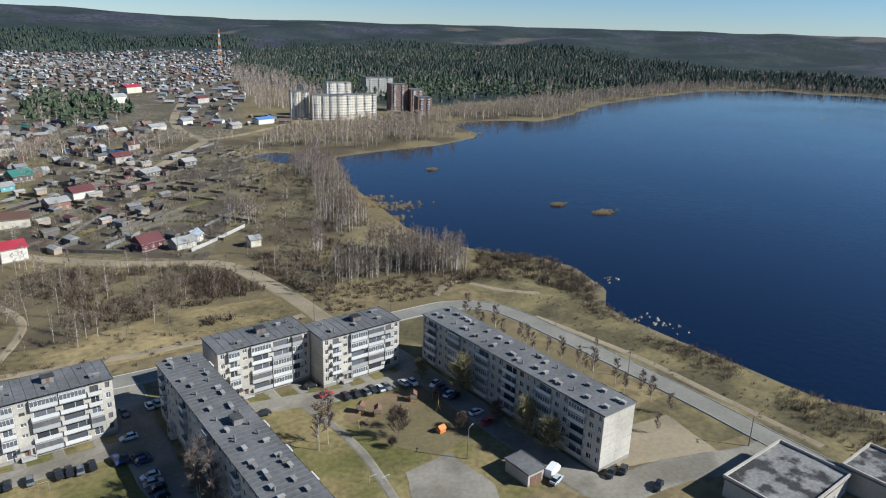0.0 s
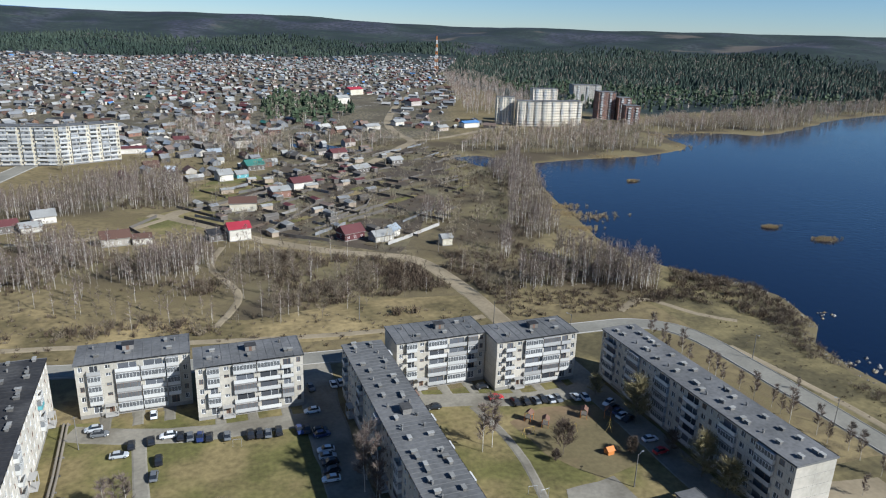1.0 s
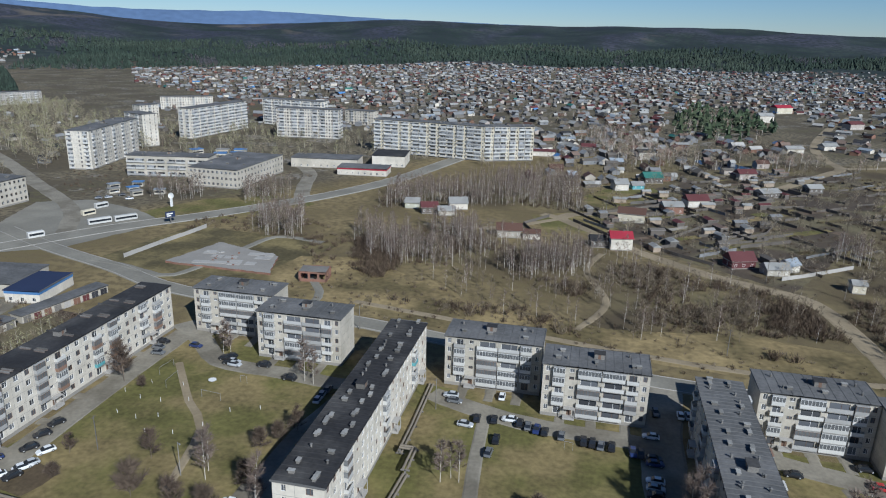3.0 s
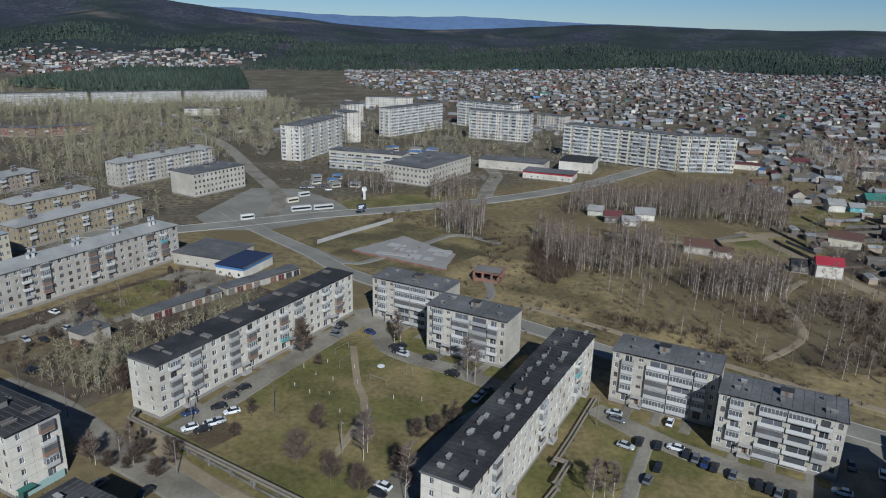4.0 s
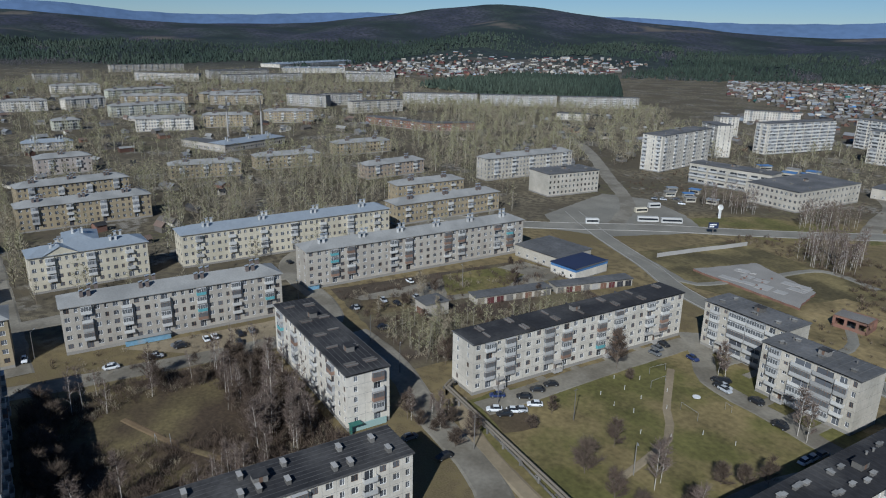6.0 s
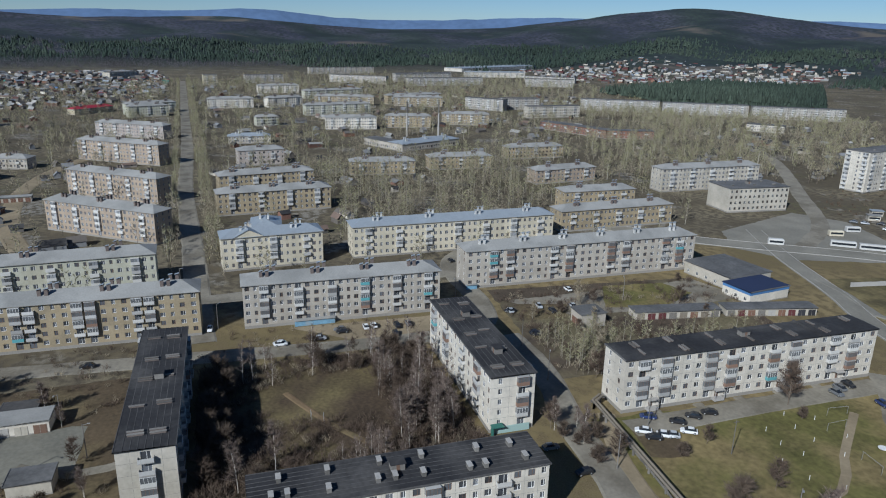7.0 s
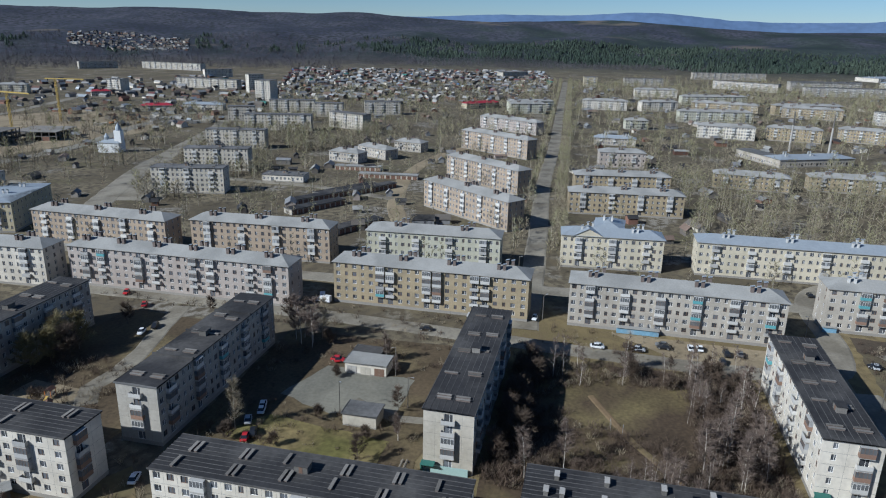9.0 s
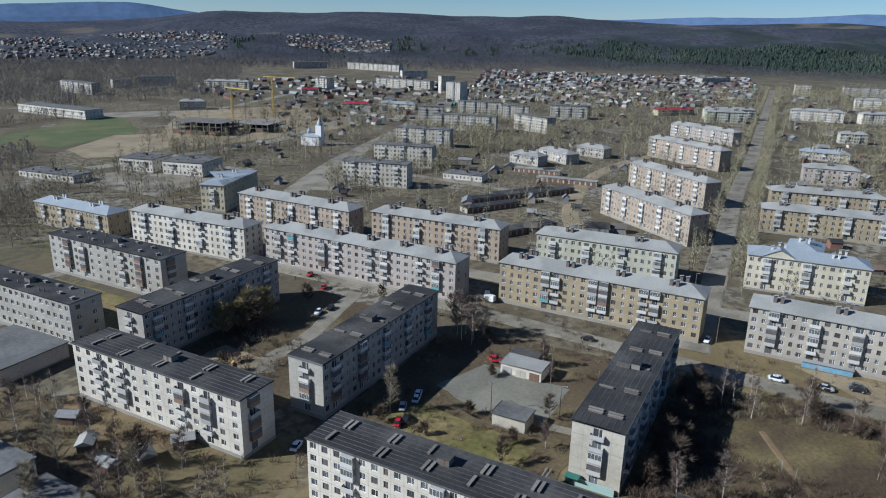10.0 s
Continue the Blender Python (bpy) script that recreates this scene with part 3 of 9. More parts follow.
def window_unit(w, h, frame="white_frame"):
    """A window set in its opening: a frame with a mullion, panes behind it, and a sill."""
    key = ("window", round(w, 2), round(h, 2), frame)
    if key not in UNITS:
        s = Shape(frame, "window_glass")
        y, back, t = 0.10, 0.15, 0.08
        xs = [-w / 2, -w / 2 + t, w * 0.1 - t / 2, w * 0.1 + t / 2, w / 2 - t, w / 2]
        zs = [0, t, h - t, h]
        s.v = [(x, y, z) for z in zs for x in xs]
        at = lambda i, j: j * 6 + i
        for j in range(3):
            for i in range(5):
                ring = [at(i, j), at(i + 1, j), at(i + 1, j + 1), at(i, j + 1)]
                if j == 1 and i in (1, 3):
                    n = len(s.v)
                    s.v += [(s.v[k][0], back, s.v[k][2]) for k in ring]
                    s.f.append((n, n + 1, n + 2, n + 3))
                    s.m.append(1)
                    for k in range(4):
                        s.f.append((ring[k], ring[(k + 1) % 4], n + (k + 1) % 4, n + k))
                        s.m.append(0)
                else:
                    s.f.append(tuple(ring))
                    s.m.append(0)
        UNITS[key] = s.mesh("window")
    return UNITS[key]


def balcony_unit(w, deep, style):
    """A balcony: slab, solid parapet, and for some a glazed screen with posts and a roof."""
    key = ("balcony", round(w, 2), deep, style)
    if key not in UNITS:
        skin = {"open": "balcony_white", "grey": "balcony_grey", "brown": "balcony_brown", "glazed": "balcony_white", "teal": "teal_sheet", "old": "balcony_grey"}[style]
        s = Shape("kerb_concrete", skin, "loggia_glass", "white_frame")
        s.box(-w / 2, -deep, -0.12, w / 2, 0, 0.0, "kerb_concrete")
        s.box(-w / 2, -deep, 0.06, w / 2, -deep + 0.05, 1.02, skin)
        s.box(-w / 2, -deep + 0.05, 0.06, -w / 2 + 0.05, 0, 1.02, skin)
        s.box(w / 2 - 0.05, -deep + 0.05, 0.06, w / 2, 0, 1.02, skin)
        if style in ("glazed", "brown", "teal", "old"):
            fr = "brown_frame" if style in ("brown", "old") else "white_frame"
            s.face([(-w / 2 + 0.03, -deep + 0.04, 1.02), (w / 2 - 0.03, -deep + 0.04, 1.02), (w / 2 - 0.03, -deep + 0.04, 2.35), (-w / 2 + 0.03, -deep + 0.04, 2.35)], "loggia_glass")
            s.face([(-w / 2 + 0.03, 0, 1.02), (-w / 2 + 0.03, -deep + 0.04, 1.02), (-w / 2 + 0.03, -deep + 0.04, 2.35), (-w / 2 + 0.03, 0, 2.35)], "loggia_glass")
            s.face([(w / 2 - 0.03, -deep + 0.04, 1.02), (w / 2 - 0.03, 0, 1.02), (w / 2 - 0.03, 0, 2.35), (w / 2 - 0.03, -deep + 0.04, 2.35)], "loggia_glass")
            n = max(2, round(w / 0.8))
            for i in range(n + 1):
                x = -w / 2 + (w - 0.06) * i / n
                s.box(x, -deep, 1.02, x + 0.06, -deep + 0.05, 2.35, fr, "tb")
            s.box(-w / 2, -deep, 2.30, w / 2, -deep + 0.05, 2.40, fr)
            s.box(-w / 2, -deep - 0.03, 2.40, w / 2, 0, 2.45, "balcony_grey")
        UNITS[key] = s.mesh("balcony")
    return UNITS[key]


BAY = {"w": 3.0, "n": 2.3, ".": 1.4, "b": 3.2, "L": 5.6, "s": 2.8, "v": 2.4, "g": 2.9}


class Plan:
    """Gathers what one block is made of while its sides are laid out."""

    def __init__(self, storeys, high, plinth, near, rnd, styles, skin, joints):
        self.storeys, self.high, self.plinth, self.near, self.rnd = storeys, high, plinth, near, rnd
        self.styles, self.skin, self.joints = styles, skin, joints
        self.wall, self.pieces, self.far, self.lines = Shape(skin), [], Shape(), Shape("seam")


def simple_unit(name, mesh):
    """The same piece with fewer faces, for blocks too far off to show them."""
    key = ("simple", mesh.name)
    if key not in UNITS:
        xs, ys, zs = ([v.co[i] for v in mesh.vertices] for i in range(3))
        x0, x1, y0, z1 = min(xs), max(xs), min(ys), max(zs)
        mats = [mt.name for mt in mesh.materials]
        s = Shape(*mats)
        if name == "window":
            m = x0 + (x1 - x0) * 0.6
            for a, b, mat in ((x0 + 0.1, m - 0.05, "window_glass"), (m + 0.05, x1 - 0.1, "window_glass"), (m - 0.05, m + 0.05, mats[0]), (x0, x0 + 0.1, mats[0]), (x1 - 0.1, x1, mats[0])):
                s.face([(a, 0.1, 0), (b, 0.1, 0), (b, 0.1, z1), (a, 0.1, z1)], mat)
        elif name in ("balcony", "loggia"):
            s.box(x0, y0, -0.12, x1, 0, 1.02, mats[1], "kb")
            if z1 > 2:
                n = max(2, round((x1 - x0) / 1.1))
                for k in range(n):
                    a, b = x0 + (x1 - x0) * k / n, x0 + (x1 - x0) * (k + 1) / n
                    s.box(a + 0.05, y0 + 0.03, 1.02, b - 0.05, 0, 2.4, "loggia_glass", "kbt")
                s.box(x0, y0, 2.3, x1, 0, 2.45, mats[1], "kb")
        else:
            return mesh
        UNITS[key] = s.mesh(name + "_far")
    return UNITS[key]


def add_unit(plan, name, mesh, m):
    if not plan.near:
        mesh = simple_unit(name, mesh)
    if plan.near:
        plan.pieces.append((name, mesh, m))
    else:
        n = len(plan.far.v)
        plan.far.v.extend([tuple(m @ v.co) for v in mesh.vertices])
        slots = [plan.far.slot(mt.name) for mt in mesh.materials]
        for p in mesh.polygons:
            plan.far.f.append(tuple(n + i for i in p.vertices))
            plan.far.m.append(slots[p.material_index])


def side(plan, length, pattern, m):
    """One side of a block, seen from outside with x to the right: a wall with real openings, and the windows and balconies in them."""
    s, top = plan.wall, plan.plinth + plan.storeys * plan.high
    scale = length / sum(BAY[c] for c in pattern)
    x, holes, stairs, cuts = 0.0, [], [], [0.0, length]
    for c in pattern:
        b = BAY[c] * scale
        mid = x + b / 2
        if c in "wnbLg":
            w = {"w": 1.45, "n": 1.0, "b": 1.9, "L": min(4.4, b * 0.8), "g": 1.3}[c]
            holes.append((mid, w, c, b))
        elif c == "s":
            stairs.append((mid, b))
        x += b
        if plan.joints and 0.1 < x < length - 0.1:
            cuts.append(x)

    def quad(x0, x1, z0, z1, y=0.0, mat=None):
        s = plan.lines if mat == "seam" else plan.wall
        if x1 - x0 > 1e-3 and z1 - z0 > 1e-3:
            s.face([tuple(m @ Vector(p)) for p in ((x0, y, z0), (x1, y, z0), (x1, y, z1), (x0, y, z1))], mat or plan.skin)

    def opening(x0, x1, z0, z1):
        d = 0.16
        for a, b2 in (((x0, z0), (x0, z1)), ((x0, z1), (x1, z1)), ((x1, z1), (x1, z0)), ((x1, z0), (x0, z0))):
            s.face([tuple(m @ Vector(p)) for p in ((a[0], 0, a[1]), (b2[0], 0, b2[1]), (b2[0], d, b2[1]), (a[0], d, a[1]))], plan.skin)

    quad(0, length, 0, plan.plinth, mat="plinth")
    spans = sorted([(mid - b / 2, mid + b / 2, mid, w, c) for mid, w, c, b in holes] + [(mid - b / 2, mid + b / 2, mid, 1.2, "s") for mid, b in stairs])
    pos = 0.0
    for x0, x1, mid, w, c in spans:
        quad(pos, x0, plan.plinth, top)
        pos = x1
        for k in range(plan.storeys):
            z = plan.plinth + k * plan.high
            sill, h = (0.9, 1.45)
            if c in "bL":
                sill, h = 0.12, 2.15
            if c == "s":
                sill, h = 1.9, 1.0
                if k == 0:
                    sill, h = 0.0, 2.1
                elif k == plan.storeys - 1:
                    sill, h = 1.2, 1.0
            a, b2 = mid - w / 2, mid + w / 2
            quad(x0, a, z, z + plan.high)
            quad(b2, x1, z, z + plan.high)
            quad(a, b2, z, z + sill)
            quad(a, b2, z + sill + h, z + plan.high)
            if plan.near:
                opening(a, b2, z + sill, z + sill + h)
            fr = "white_frame" if plan.rnd.random() < 0.72 else "brown_frame"
            if c == "s" and k == 0:
                add_unit(plan, "door", door_unit(), m @ pose(mid, 0, z))
                continue
            add_unit(plan, "window", window_unit(w, h, fr), m @ pose(mid, 0, z + sill))
            if c == "b" and (k > 0 or plan.storeys > 5):
                add_unit(plan, "balcony", balcony_unit(min(3.0, (x1 - x0) * 0.94), 0.95, plan.rnd.choice(plan.styles)), m @ pose(mid, 0, z + 0.1))
            if c == "L":
                add_unit(plan, "loggia", balcony_unit((x1 - x0) * 0.95, 0.8, plan.rnd.choice(plan.styles)), m @ pose(mid, 0, z + 0.1))
    quad(pos, length, plan.plinth, top)
    if plan.joints:
        for k in range(1, plan.storeys):
            z = plan.plinth + k * plan.high
            quad(0, length, z - 0.03, z + 0.03, -0.004, "seam")
        for c in cuts[2:]:
            quad(c - 0.025, c + 0.025, plan.plinth, top, -0.005, "seam")


def door_unit():
    if "door" not in UNITS:
        s = Shape("brown_frame", "kerb_concrete")
        s.box(-0.6, 0.05, 0, 0.6, 0.12, 2.1, "brown_frame")
        s.box(-1.5, -1.6, 2.35, 1.5, 0, 2.5, "kerb_concrete")
        s.box(-1.5, -1.6, 0, -1.35, -1.45, 2.35, "kerb_concrete")
        s.box(1.35, -1.6, 0, 1.5, -1.45, 2.35, "kerb_concrete")
        s.box(-1.5, -1.6, -0.6, 1.5, 0, 0.0, "kerb_concrete")
        UNITS["door"] = s.mesh("entrance")
    return UNITS["door"]


def vent_unit(kind="box"):
    """A roof vent: a low dark box with a cap, or a long pale bar."""
    if ("vent", kind) not in UNITS:
        s, cap = Shape("vent_concrete", "dark_room", "roof_rib"), Shape()
        if kind == "box":
            s.box(-0.32, -0.6, 0, 0.32, 0.6, 0.7, "vent_concrete")
            s.box(-0.46, -0.74, 0.7, 0.46, 0.74, 0.8, "roof_cap")
        elif kind == "tall":
            s.box(-0.4, -0.8, 0, 0.4, 0.8, 1.0, "vent_concrete")
            cap.box(-0.48, -0.9, 1.0, 0.48, 0.9, 1.1, "kerb_concrete")
        elif kind == "pipe":
            s.tube((0, 0, 0), (0, 0, 0.8), 0.22, 0.22, 7, "vent_concrete")
            s.tube((0, 0, 0.8), (0, 0, 1.0), 0.36, 0.1, 7, "roof_rib")
        else:
            s.box(-0.22, -1.5, 0, 0.22, 1.5, 0.38, "chimney_brick")
            cap.box(-0.32, -1.62, 0.38, 0.32, 1.62, 0.46, "vent_concrete")
        UNITS["vent", kind] = s.mesh("vent")
        if cap.v:
            CAPS[UNITS["vent", kind].name] = cap.mesh("cap")
    return UNITS["vent", kind]


def hatch_unit():
    if "hatch" not in UNITS:
        s = Shape("vent_concrete", "dark_bitumen", "brown_frame")
        s.box(-1.3, -1.0, 0, 1.3, 1.0, 1.5, "vent_concrete")
        s.box(-1.5, -1.2, 1.5, 1.5, 1.2, 1.62, "dark_bitumen")
        s.box(-0.35, -1.03, 0.1, 0.35, -1.0, 1.35, "brown_frame")
        UNITS["hatch"] = s.mesh("roof_hatch")
    return UNITS["hatch"]


def chimney_unit(pale=False):
    """A pair of stacks with tilted sheet caps, of dark brick or whitewashed."""
    key = "pale_chimney" if pale else "chimney"
    if key not in UNITS:
        mat, w = ("balcony_white", 0.36) if pale else ("chimney_brick", 0.5)
        s, cap = Shape(mat), Shape("zinc_roof")
        for x in (-0.95, 0.95):
            s.box(x - w, -w, -2.2, x + w, w, 0.75, mat)
            s.box(x - w, -w, 0.75, x - w + 0.1, w, 1.0, mat)
            s.box(x + w - 0.1, -w, 0.75, x + w, w, 1.2, mat)
            cap.face([(x - 0.65, -0.6, 0.96), (x + 0.65, -0.6, 1.26), (x + 0.65, 0.6, 1.26), (x - 0.65, 0.6, 0.96)], "zinc_roof")
            cap.face([(x - 0.65, 0.6, 0.90), (x + 0.65, 0.6, 1.20), (x + 0.65, -0.6, 1.20), (x - 0.65, -0.6, 0.90)], "zinc_roof")
        UNITS[key] = s.mesh("chimney")
        CAPS[UNITS[key].name] = cap.mesh("cap")
    return UNITS[key]


def flat_roof(L, W, z, mat, ribs):
    """A flat roof with an overhanging edge, its covering laid in strips with raised joints."""
    s = Shape(mat, "roof_rib")
    rib = 1 if mat == "bitumen_roof" or W > L else 0
    o, t = 0.3, z + 0.28
    prof = [(-o, z), (-o, t + 0.1), (-o + 0.14, t + 0.1), (-o + 0.14, t)]
    n = int(L / ribs) if ribs else 0
    for i in range(1, n):
        x = L * i / n
        prof += [(x - 0.07, t), (x - 0.05, t + 0.07), (x + 0.05, t + 0.07), (x + 0.07, t)]
    prof += [(L + o - 0.14, t), (L + o - 0.14, t + 0.1), (L + o, t + 0.1), (L + o, z)]
    ys = (-o, W / 2, W + o)
    s.v = [(x, y, zz + (0.14 if y == W / 2 and zz > z else 0)) for y in ys for x, zz in prof]
    k = len(prof)
    for j in range(2):
        for i in range(k - 1):
            s.f.append((j * k + i, j * k + i + 1, (j + 1) * k + i + 1, (j + 1) * k + i))
            high_part = prof[i][1] > t + 0.01 or prof[i + 1][1] > t + 0.01
            s.m.append((rib if 3 < i < k - 4 else 1) if high_part else 0)
    for j, flip in ((0, 1), (2, -1)):
        for i in range(1, k - 2):
            q = [j * k, j * k + i, j * k + i + 1]
            s.f.append(tuple(q[::-flip]))
            s.m.append(0)
    s.f.append((0, 2 * k, 3 * k - 1, k - 1))
    s.m.append(0)
    return s


def long_ribbed_roof(L, W, z, mat, ribs):
    """A flat roof whose strips run along the block."""
    s = flat_roof(W, L, z, mat, ribs)
    s.v = [(y, W - x, min(zz, z + 0.38)) for x, y, zz in s.v]
    s.mats[1] = "dark_rib"
    return s


def hip_roof(L, W, z, mat, rise, over=0.55, hip=True):
    """A low pitched roof with raised seams and a boxed eave."""
    s = Shape(mat, "plinth")
    a, b, c, d = -over, -over, L + over, W + over
    run = (W / 2 + over) * (0.9 if hip else 0)
    r0, r1 = a + run, c - run
    mid = W / 2
    s.box(a, b, z - 0.02, c, d, z + 0.15, "plinth", "t")
    zt = z + 0.15
    s.face([(a, b, zt), (c, b, zt), (r1, mid, zt + rise), (r0, mid, zt + rise)], mat)
    s.face([(c, d, zt), (a, d, zt), (r0, mid, zt + rise), (r1, mid, zt + rise)], mat)
    s.face([(c, b, zt), (c, d, zt), (r1, mid, zt + rise)], mat)
    s.face([(a, d, zt), (a, b, zt), (r0, mid, zt + rise)], mat)
    return s


BLOCKS = []
PLAIN = ("open", "glazed", "glazed", "open", "old", "glazed", "grey")
LIVELY = ("open", "grey", "glazed", "brown", "open", "glazed", "old", "grey", "glazed", "old", "teal", "open", "brown")


def block(p1, p2, W, label, storeys=5, high=2.75, plinth=1.0, skin="panel_concrete", roof="flat", front="wbwLLbw", back="wnswwnsw", left="nn", right="nn",
          near=True, styles=PLAIN, roof_mat=None, ribs=0, rise=2.4, vents=8, chimneys=4, joints=True, group="apartment blocks", name="apartment_block", hatches=1, bars=False, tall=False, along=False, steps=0):
    """A block whose front runs from p1 to p2 with the body to the left of that line."""
    rnd = random.Random(round(p1[0] * 7 + p1[1] * 13 + p2[0] * 3))
    (x1, y1), (x2, y2) = p1, p2
    L, ang = math.hypot(x2 - x1, y2 - y1), math.degrees(math.atan2(y2 - y1, x2 - x1))
    BLOCKS.append((x1, y1, ang, L, W))
    root = thing(name, label, "building", pose(x1, y1, 0, 0, 0, ang), group)
    plan = Plan(storeys, high, plinth, near, rnd, styles, skin, joints)

    def fit(pattern, length):
        if len(pattern) == 1:
            return pattern * max(1, round(length / BAY[pattern]))
        unit = sum(BAY[c] for c in pattern)
        return pattern * max(1, round(length / unit))

    for length, pattern, m in ((L, fit(front, L), pose(0, 0, 0)), (L, fit(back, L), pose(L, W, 0, 0, 0, 180)), (W, left, pose(0, W, 0, 0, 0, -90)), (W, right, pose(L, 0, 0, 0, 0, 90))):
        turned = root.matrix_basis @ m
        out = turned.to_3x3() @ Vector((0, -1, 0))
        plan.near = near and out.dot(Vector((8, 12, 0)) - turned.translation) > 0
        side(plan, length, pattern, m)
    top = plinth + storeys * high
    plan.wall.box(0.02, 0.25, top - 0.3, L - 0.02, W - 0.25, top, skin, "fklrb")
    part("wall", plan.wall.welded(), root)
    if plan.lines.v:
        part("panel_joint", plan.lines, root, kind="stuff")
    if roof == "flat":
        part("roof", (long_ribbed_roof if along else flat_roof)(L, W, top, roof_mat or "bitumen_roof", ribs), root)
        zr = top + 0.3
        for i in range(steps):
            w = Shape(roof_mat or "bitumen_roof")
            x = L * (i + 1) / (steps + 1)
            w.box(x - 0.2, -0.28, zr, x + 0.2, W + 0.28, zr + 0.5, roof_mat or "bitumen_roof", "b")
            part("fire_wall", w, root)
        for i in range(vents):
            x = L * (i // 2 + 0.5) / max(1, (vents + 1) // 2) + rnd.uniform(-1, 1)
            y = W * (0.27 if i % 2 else 0.72) + rnd.uniform(-0.6, 0.6)
            sort = "bar" if bars else "tall" if tall else ("pipe" if rnd.random() < 0.25 else "box")
            plan.pieces.append(("vent", vent_unit(sort), pose(x + (0 if bars else rnd.uniform(-1, 1)), y, zr, 0, 0, 0 if bars or tall else rnd.choice((0, 90, 90)))))
            if bars and i % 3 != 1:
                plan.pieces.append(("vent", vent_unit("bar"), pose(x + 1.1, y + 0.15, zr)))
            if tall and i % 2 and i % 4 < 3:
                plan.pieces.append(("vent", vent_unit("tall"), pose(x + 2.2, y, zr)))
            if not bars and not tall and rnd.random() < 0.45:
                plan.pieces.append(("vent", vent_unit(rnd.choice(("box", "pipe"))), pose(x + rnd.uniform(1.0, 1.6), y + rnd.uniform(-0.3, 0.3), zr, 0, 0, 90)))
        for i in range(hatches):
            plan.pieces.append(("roof_hatch", hatch_unit(), pose(L * (i + 0.5) / hatches + rnd.uniform(-2, 2), W * 0.55, zr)))
    elif roof == "hip":
        part("roof", hip_roof(L, W, top, roof_mat or "slate_roof", rise), root)
        for i in range(chimneys):
            for y, k in ((W * 0.30, 0.62), (W * 0.58, 0.86)):
                plan.pieces.append(("chimney", chimney_unit(roof_mat == "zinc_roof" or (roof_mat is None and p1[1] > 90)), pose(L * (i + 0.5) / chimneys + (1.2 if y > W / 2 else -1.2), y, top + 1.0 + rise * k)))
    for nm, me, m in plan.pieces:
        ob = part(nm, me, root, m)
        if me.name in CAPS and (near or math.hypot(*p1) < 300):
            part("cap", CAPS[me.name], ob)
        elif me.name in CAPS:
            caps = CAPS[me.name]
            n = len(plan.far.v)
            plan.far.v.extend([tuple(m @ v.co) for v in caps.vertices])
            slot = plan.far.slot(caps.materials[0].name)
            plan.far.f.extend([tuple(n + i for i in p.vertices) for p in caps.polygons])
            plan.far.m.extend([slot] * len(caps.polygons))
    if plan.far.v:
        part("glazing", plan.far, root, kind="stuff")
    return root

# ---- the courtyards along the shore road ----
PB = dict(ribs=2.2, front="nbsLLbn", back="wnswwnsw", left="..", right="..", styles=PLAIN)
block((2.9, 164.5), (29.4, 164.5), 11.6, "grey five-storey panel block with white loggias", **PB, vents=6)
block((-24.9, 174.2), (1.8, 174.2), 11.6, "grey five-storey panel block beside the car park", **PB, vents=6)
block((54.6, 163.4), (80.9, 163.4), 11.6, "grey five-storey panel block by the playground", **PB, vents=6)
block((81.2, 156.0), (106.4, 156.0), 11.6, "light five-storey panel block at the shore road corner", **PB, vents=6)
block((114.7, 155.4), (114.7, 85.5), 11.0, "long grey five-storey block by the lake road", front="nLwwLwn", back="wwnsw", left="..", right="..", vents=30, hatches=0)
block((40.3, 166.5), (40.3, 88.0), 10.6, "long five-storey block with a ribbed grey roof", front="wbwsn", back="wbwn", left="..", right="..", vents=34, ribs=1.6, styles=LIVELY)
block((-31.8, 102.8), (-31.8, 180.5), 10.4, "long white five-storey block with a dark roof", skin="white_panel", front="wwnbwswn", back="wnsw", left="nw", right="..", vents=34, ribs=1.6, roof_mat="dark_bitumen", styles=LIVELY)
block((-110.5, 188.0), (-83.4, 188.0), 11.6, "grey five-storey panel block with long loggias", **PB, vents=6)
block((-82.6, 176.2), (-56.4, 176.2), 11.6, "grey five-storey panel block beside the lawn", **PB, vents=6)
block((-119.0, 106.6), (-118.4, 187.4), 10.2, "long pale five-storey block with stepped dark roof", skin="white_panel", front="wbsbww", back="wwbw", left="nn", right="nn", bars=True, vents=13, steps=3, roof_mat="dark_bitumen", styles=LIVELY)
block((-171.0, 70.6), (-119.4, 70.6), 11.4, "white five-storey block with ribbed dark roof", skin="white_panel", front="wbwwbwn", back="wbwn", left="..", right="nb", bars=True, vents=10, ribs=1.3, along=True, roof_mat="dark_bitumen", styles=LIVELY, hatches=2)
block((-84.5, 14.0), (-84.5, 69.0), 11.0, "white five-storey block with dark roof and vents", skin="white_panel", front="wbwwn", back="wwbwn", left="..", right="..", vents=12, tall=True, ribs=1.2, along=True, roof_mat="dark_bitumen", styles=LIVELY)
block((-168.4, -9.9), (-110.0, -9.9), 11.0, "grey five-storey block with long ribbed dark roof", front="wbwn", back="wbwn", left="..", right=".b.", bars=True, vents=10, ribs=1.3, along=True, roof_mat="dark_bitumen", styles=LIVELY)
block((-77.2, -52.7), (-77.2, 5.1), 11.0, "white five-storey block with worn dark roof", skin="white_panel", front="wwwbwwn", back="wwbwn", left="..", right="..", vents=12, ribs=1.2, along=True, bars=True, roof_mat="dark_bitumen", styles=LIVELY)
block((-160.0, -79.4), (-103.2, -79.4), 10.4, "grey five-storey block with stepped dark roof", skin="dim_panel", front="wbwn", back="wbwn", left="..", right=".b.", bars=True, vents=10, steps=3, roof_mat="dark_bitumen", styles=LIVELY)
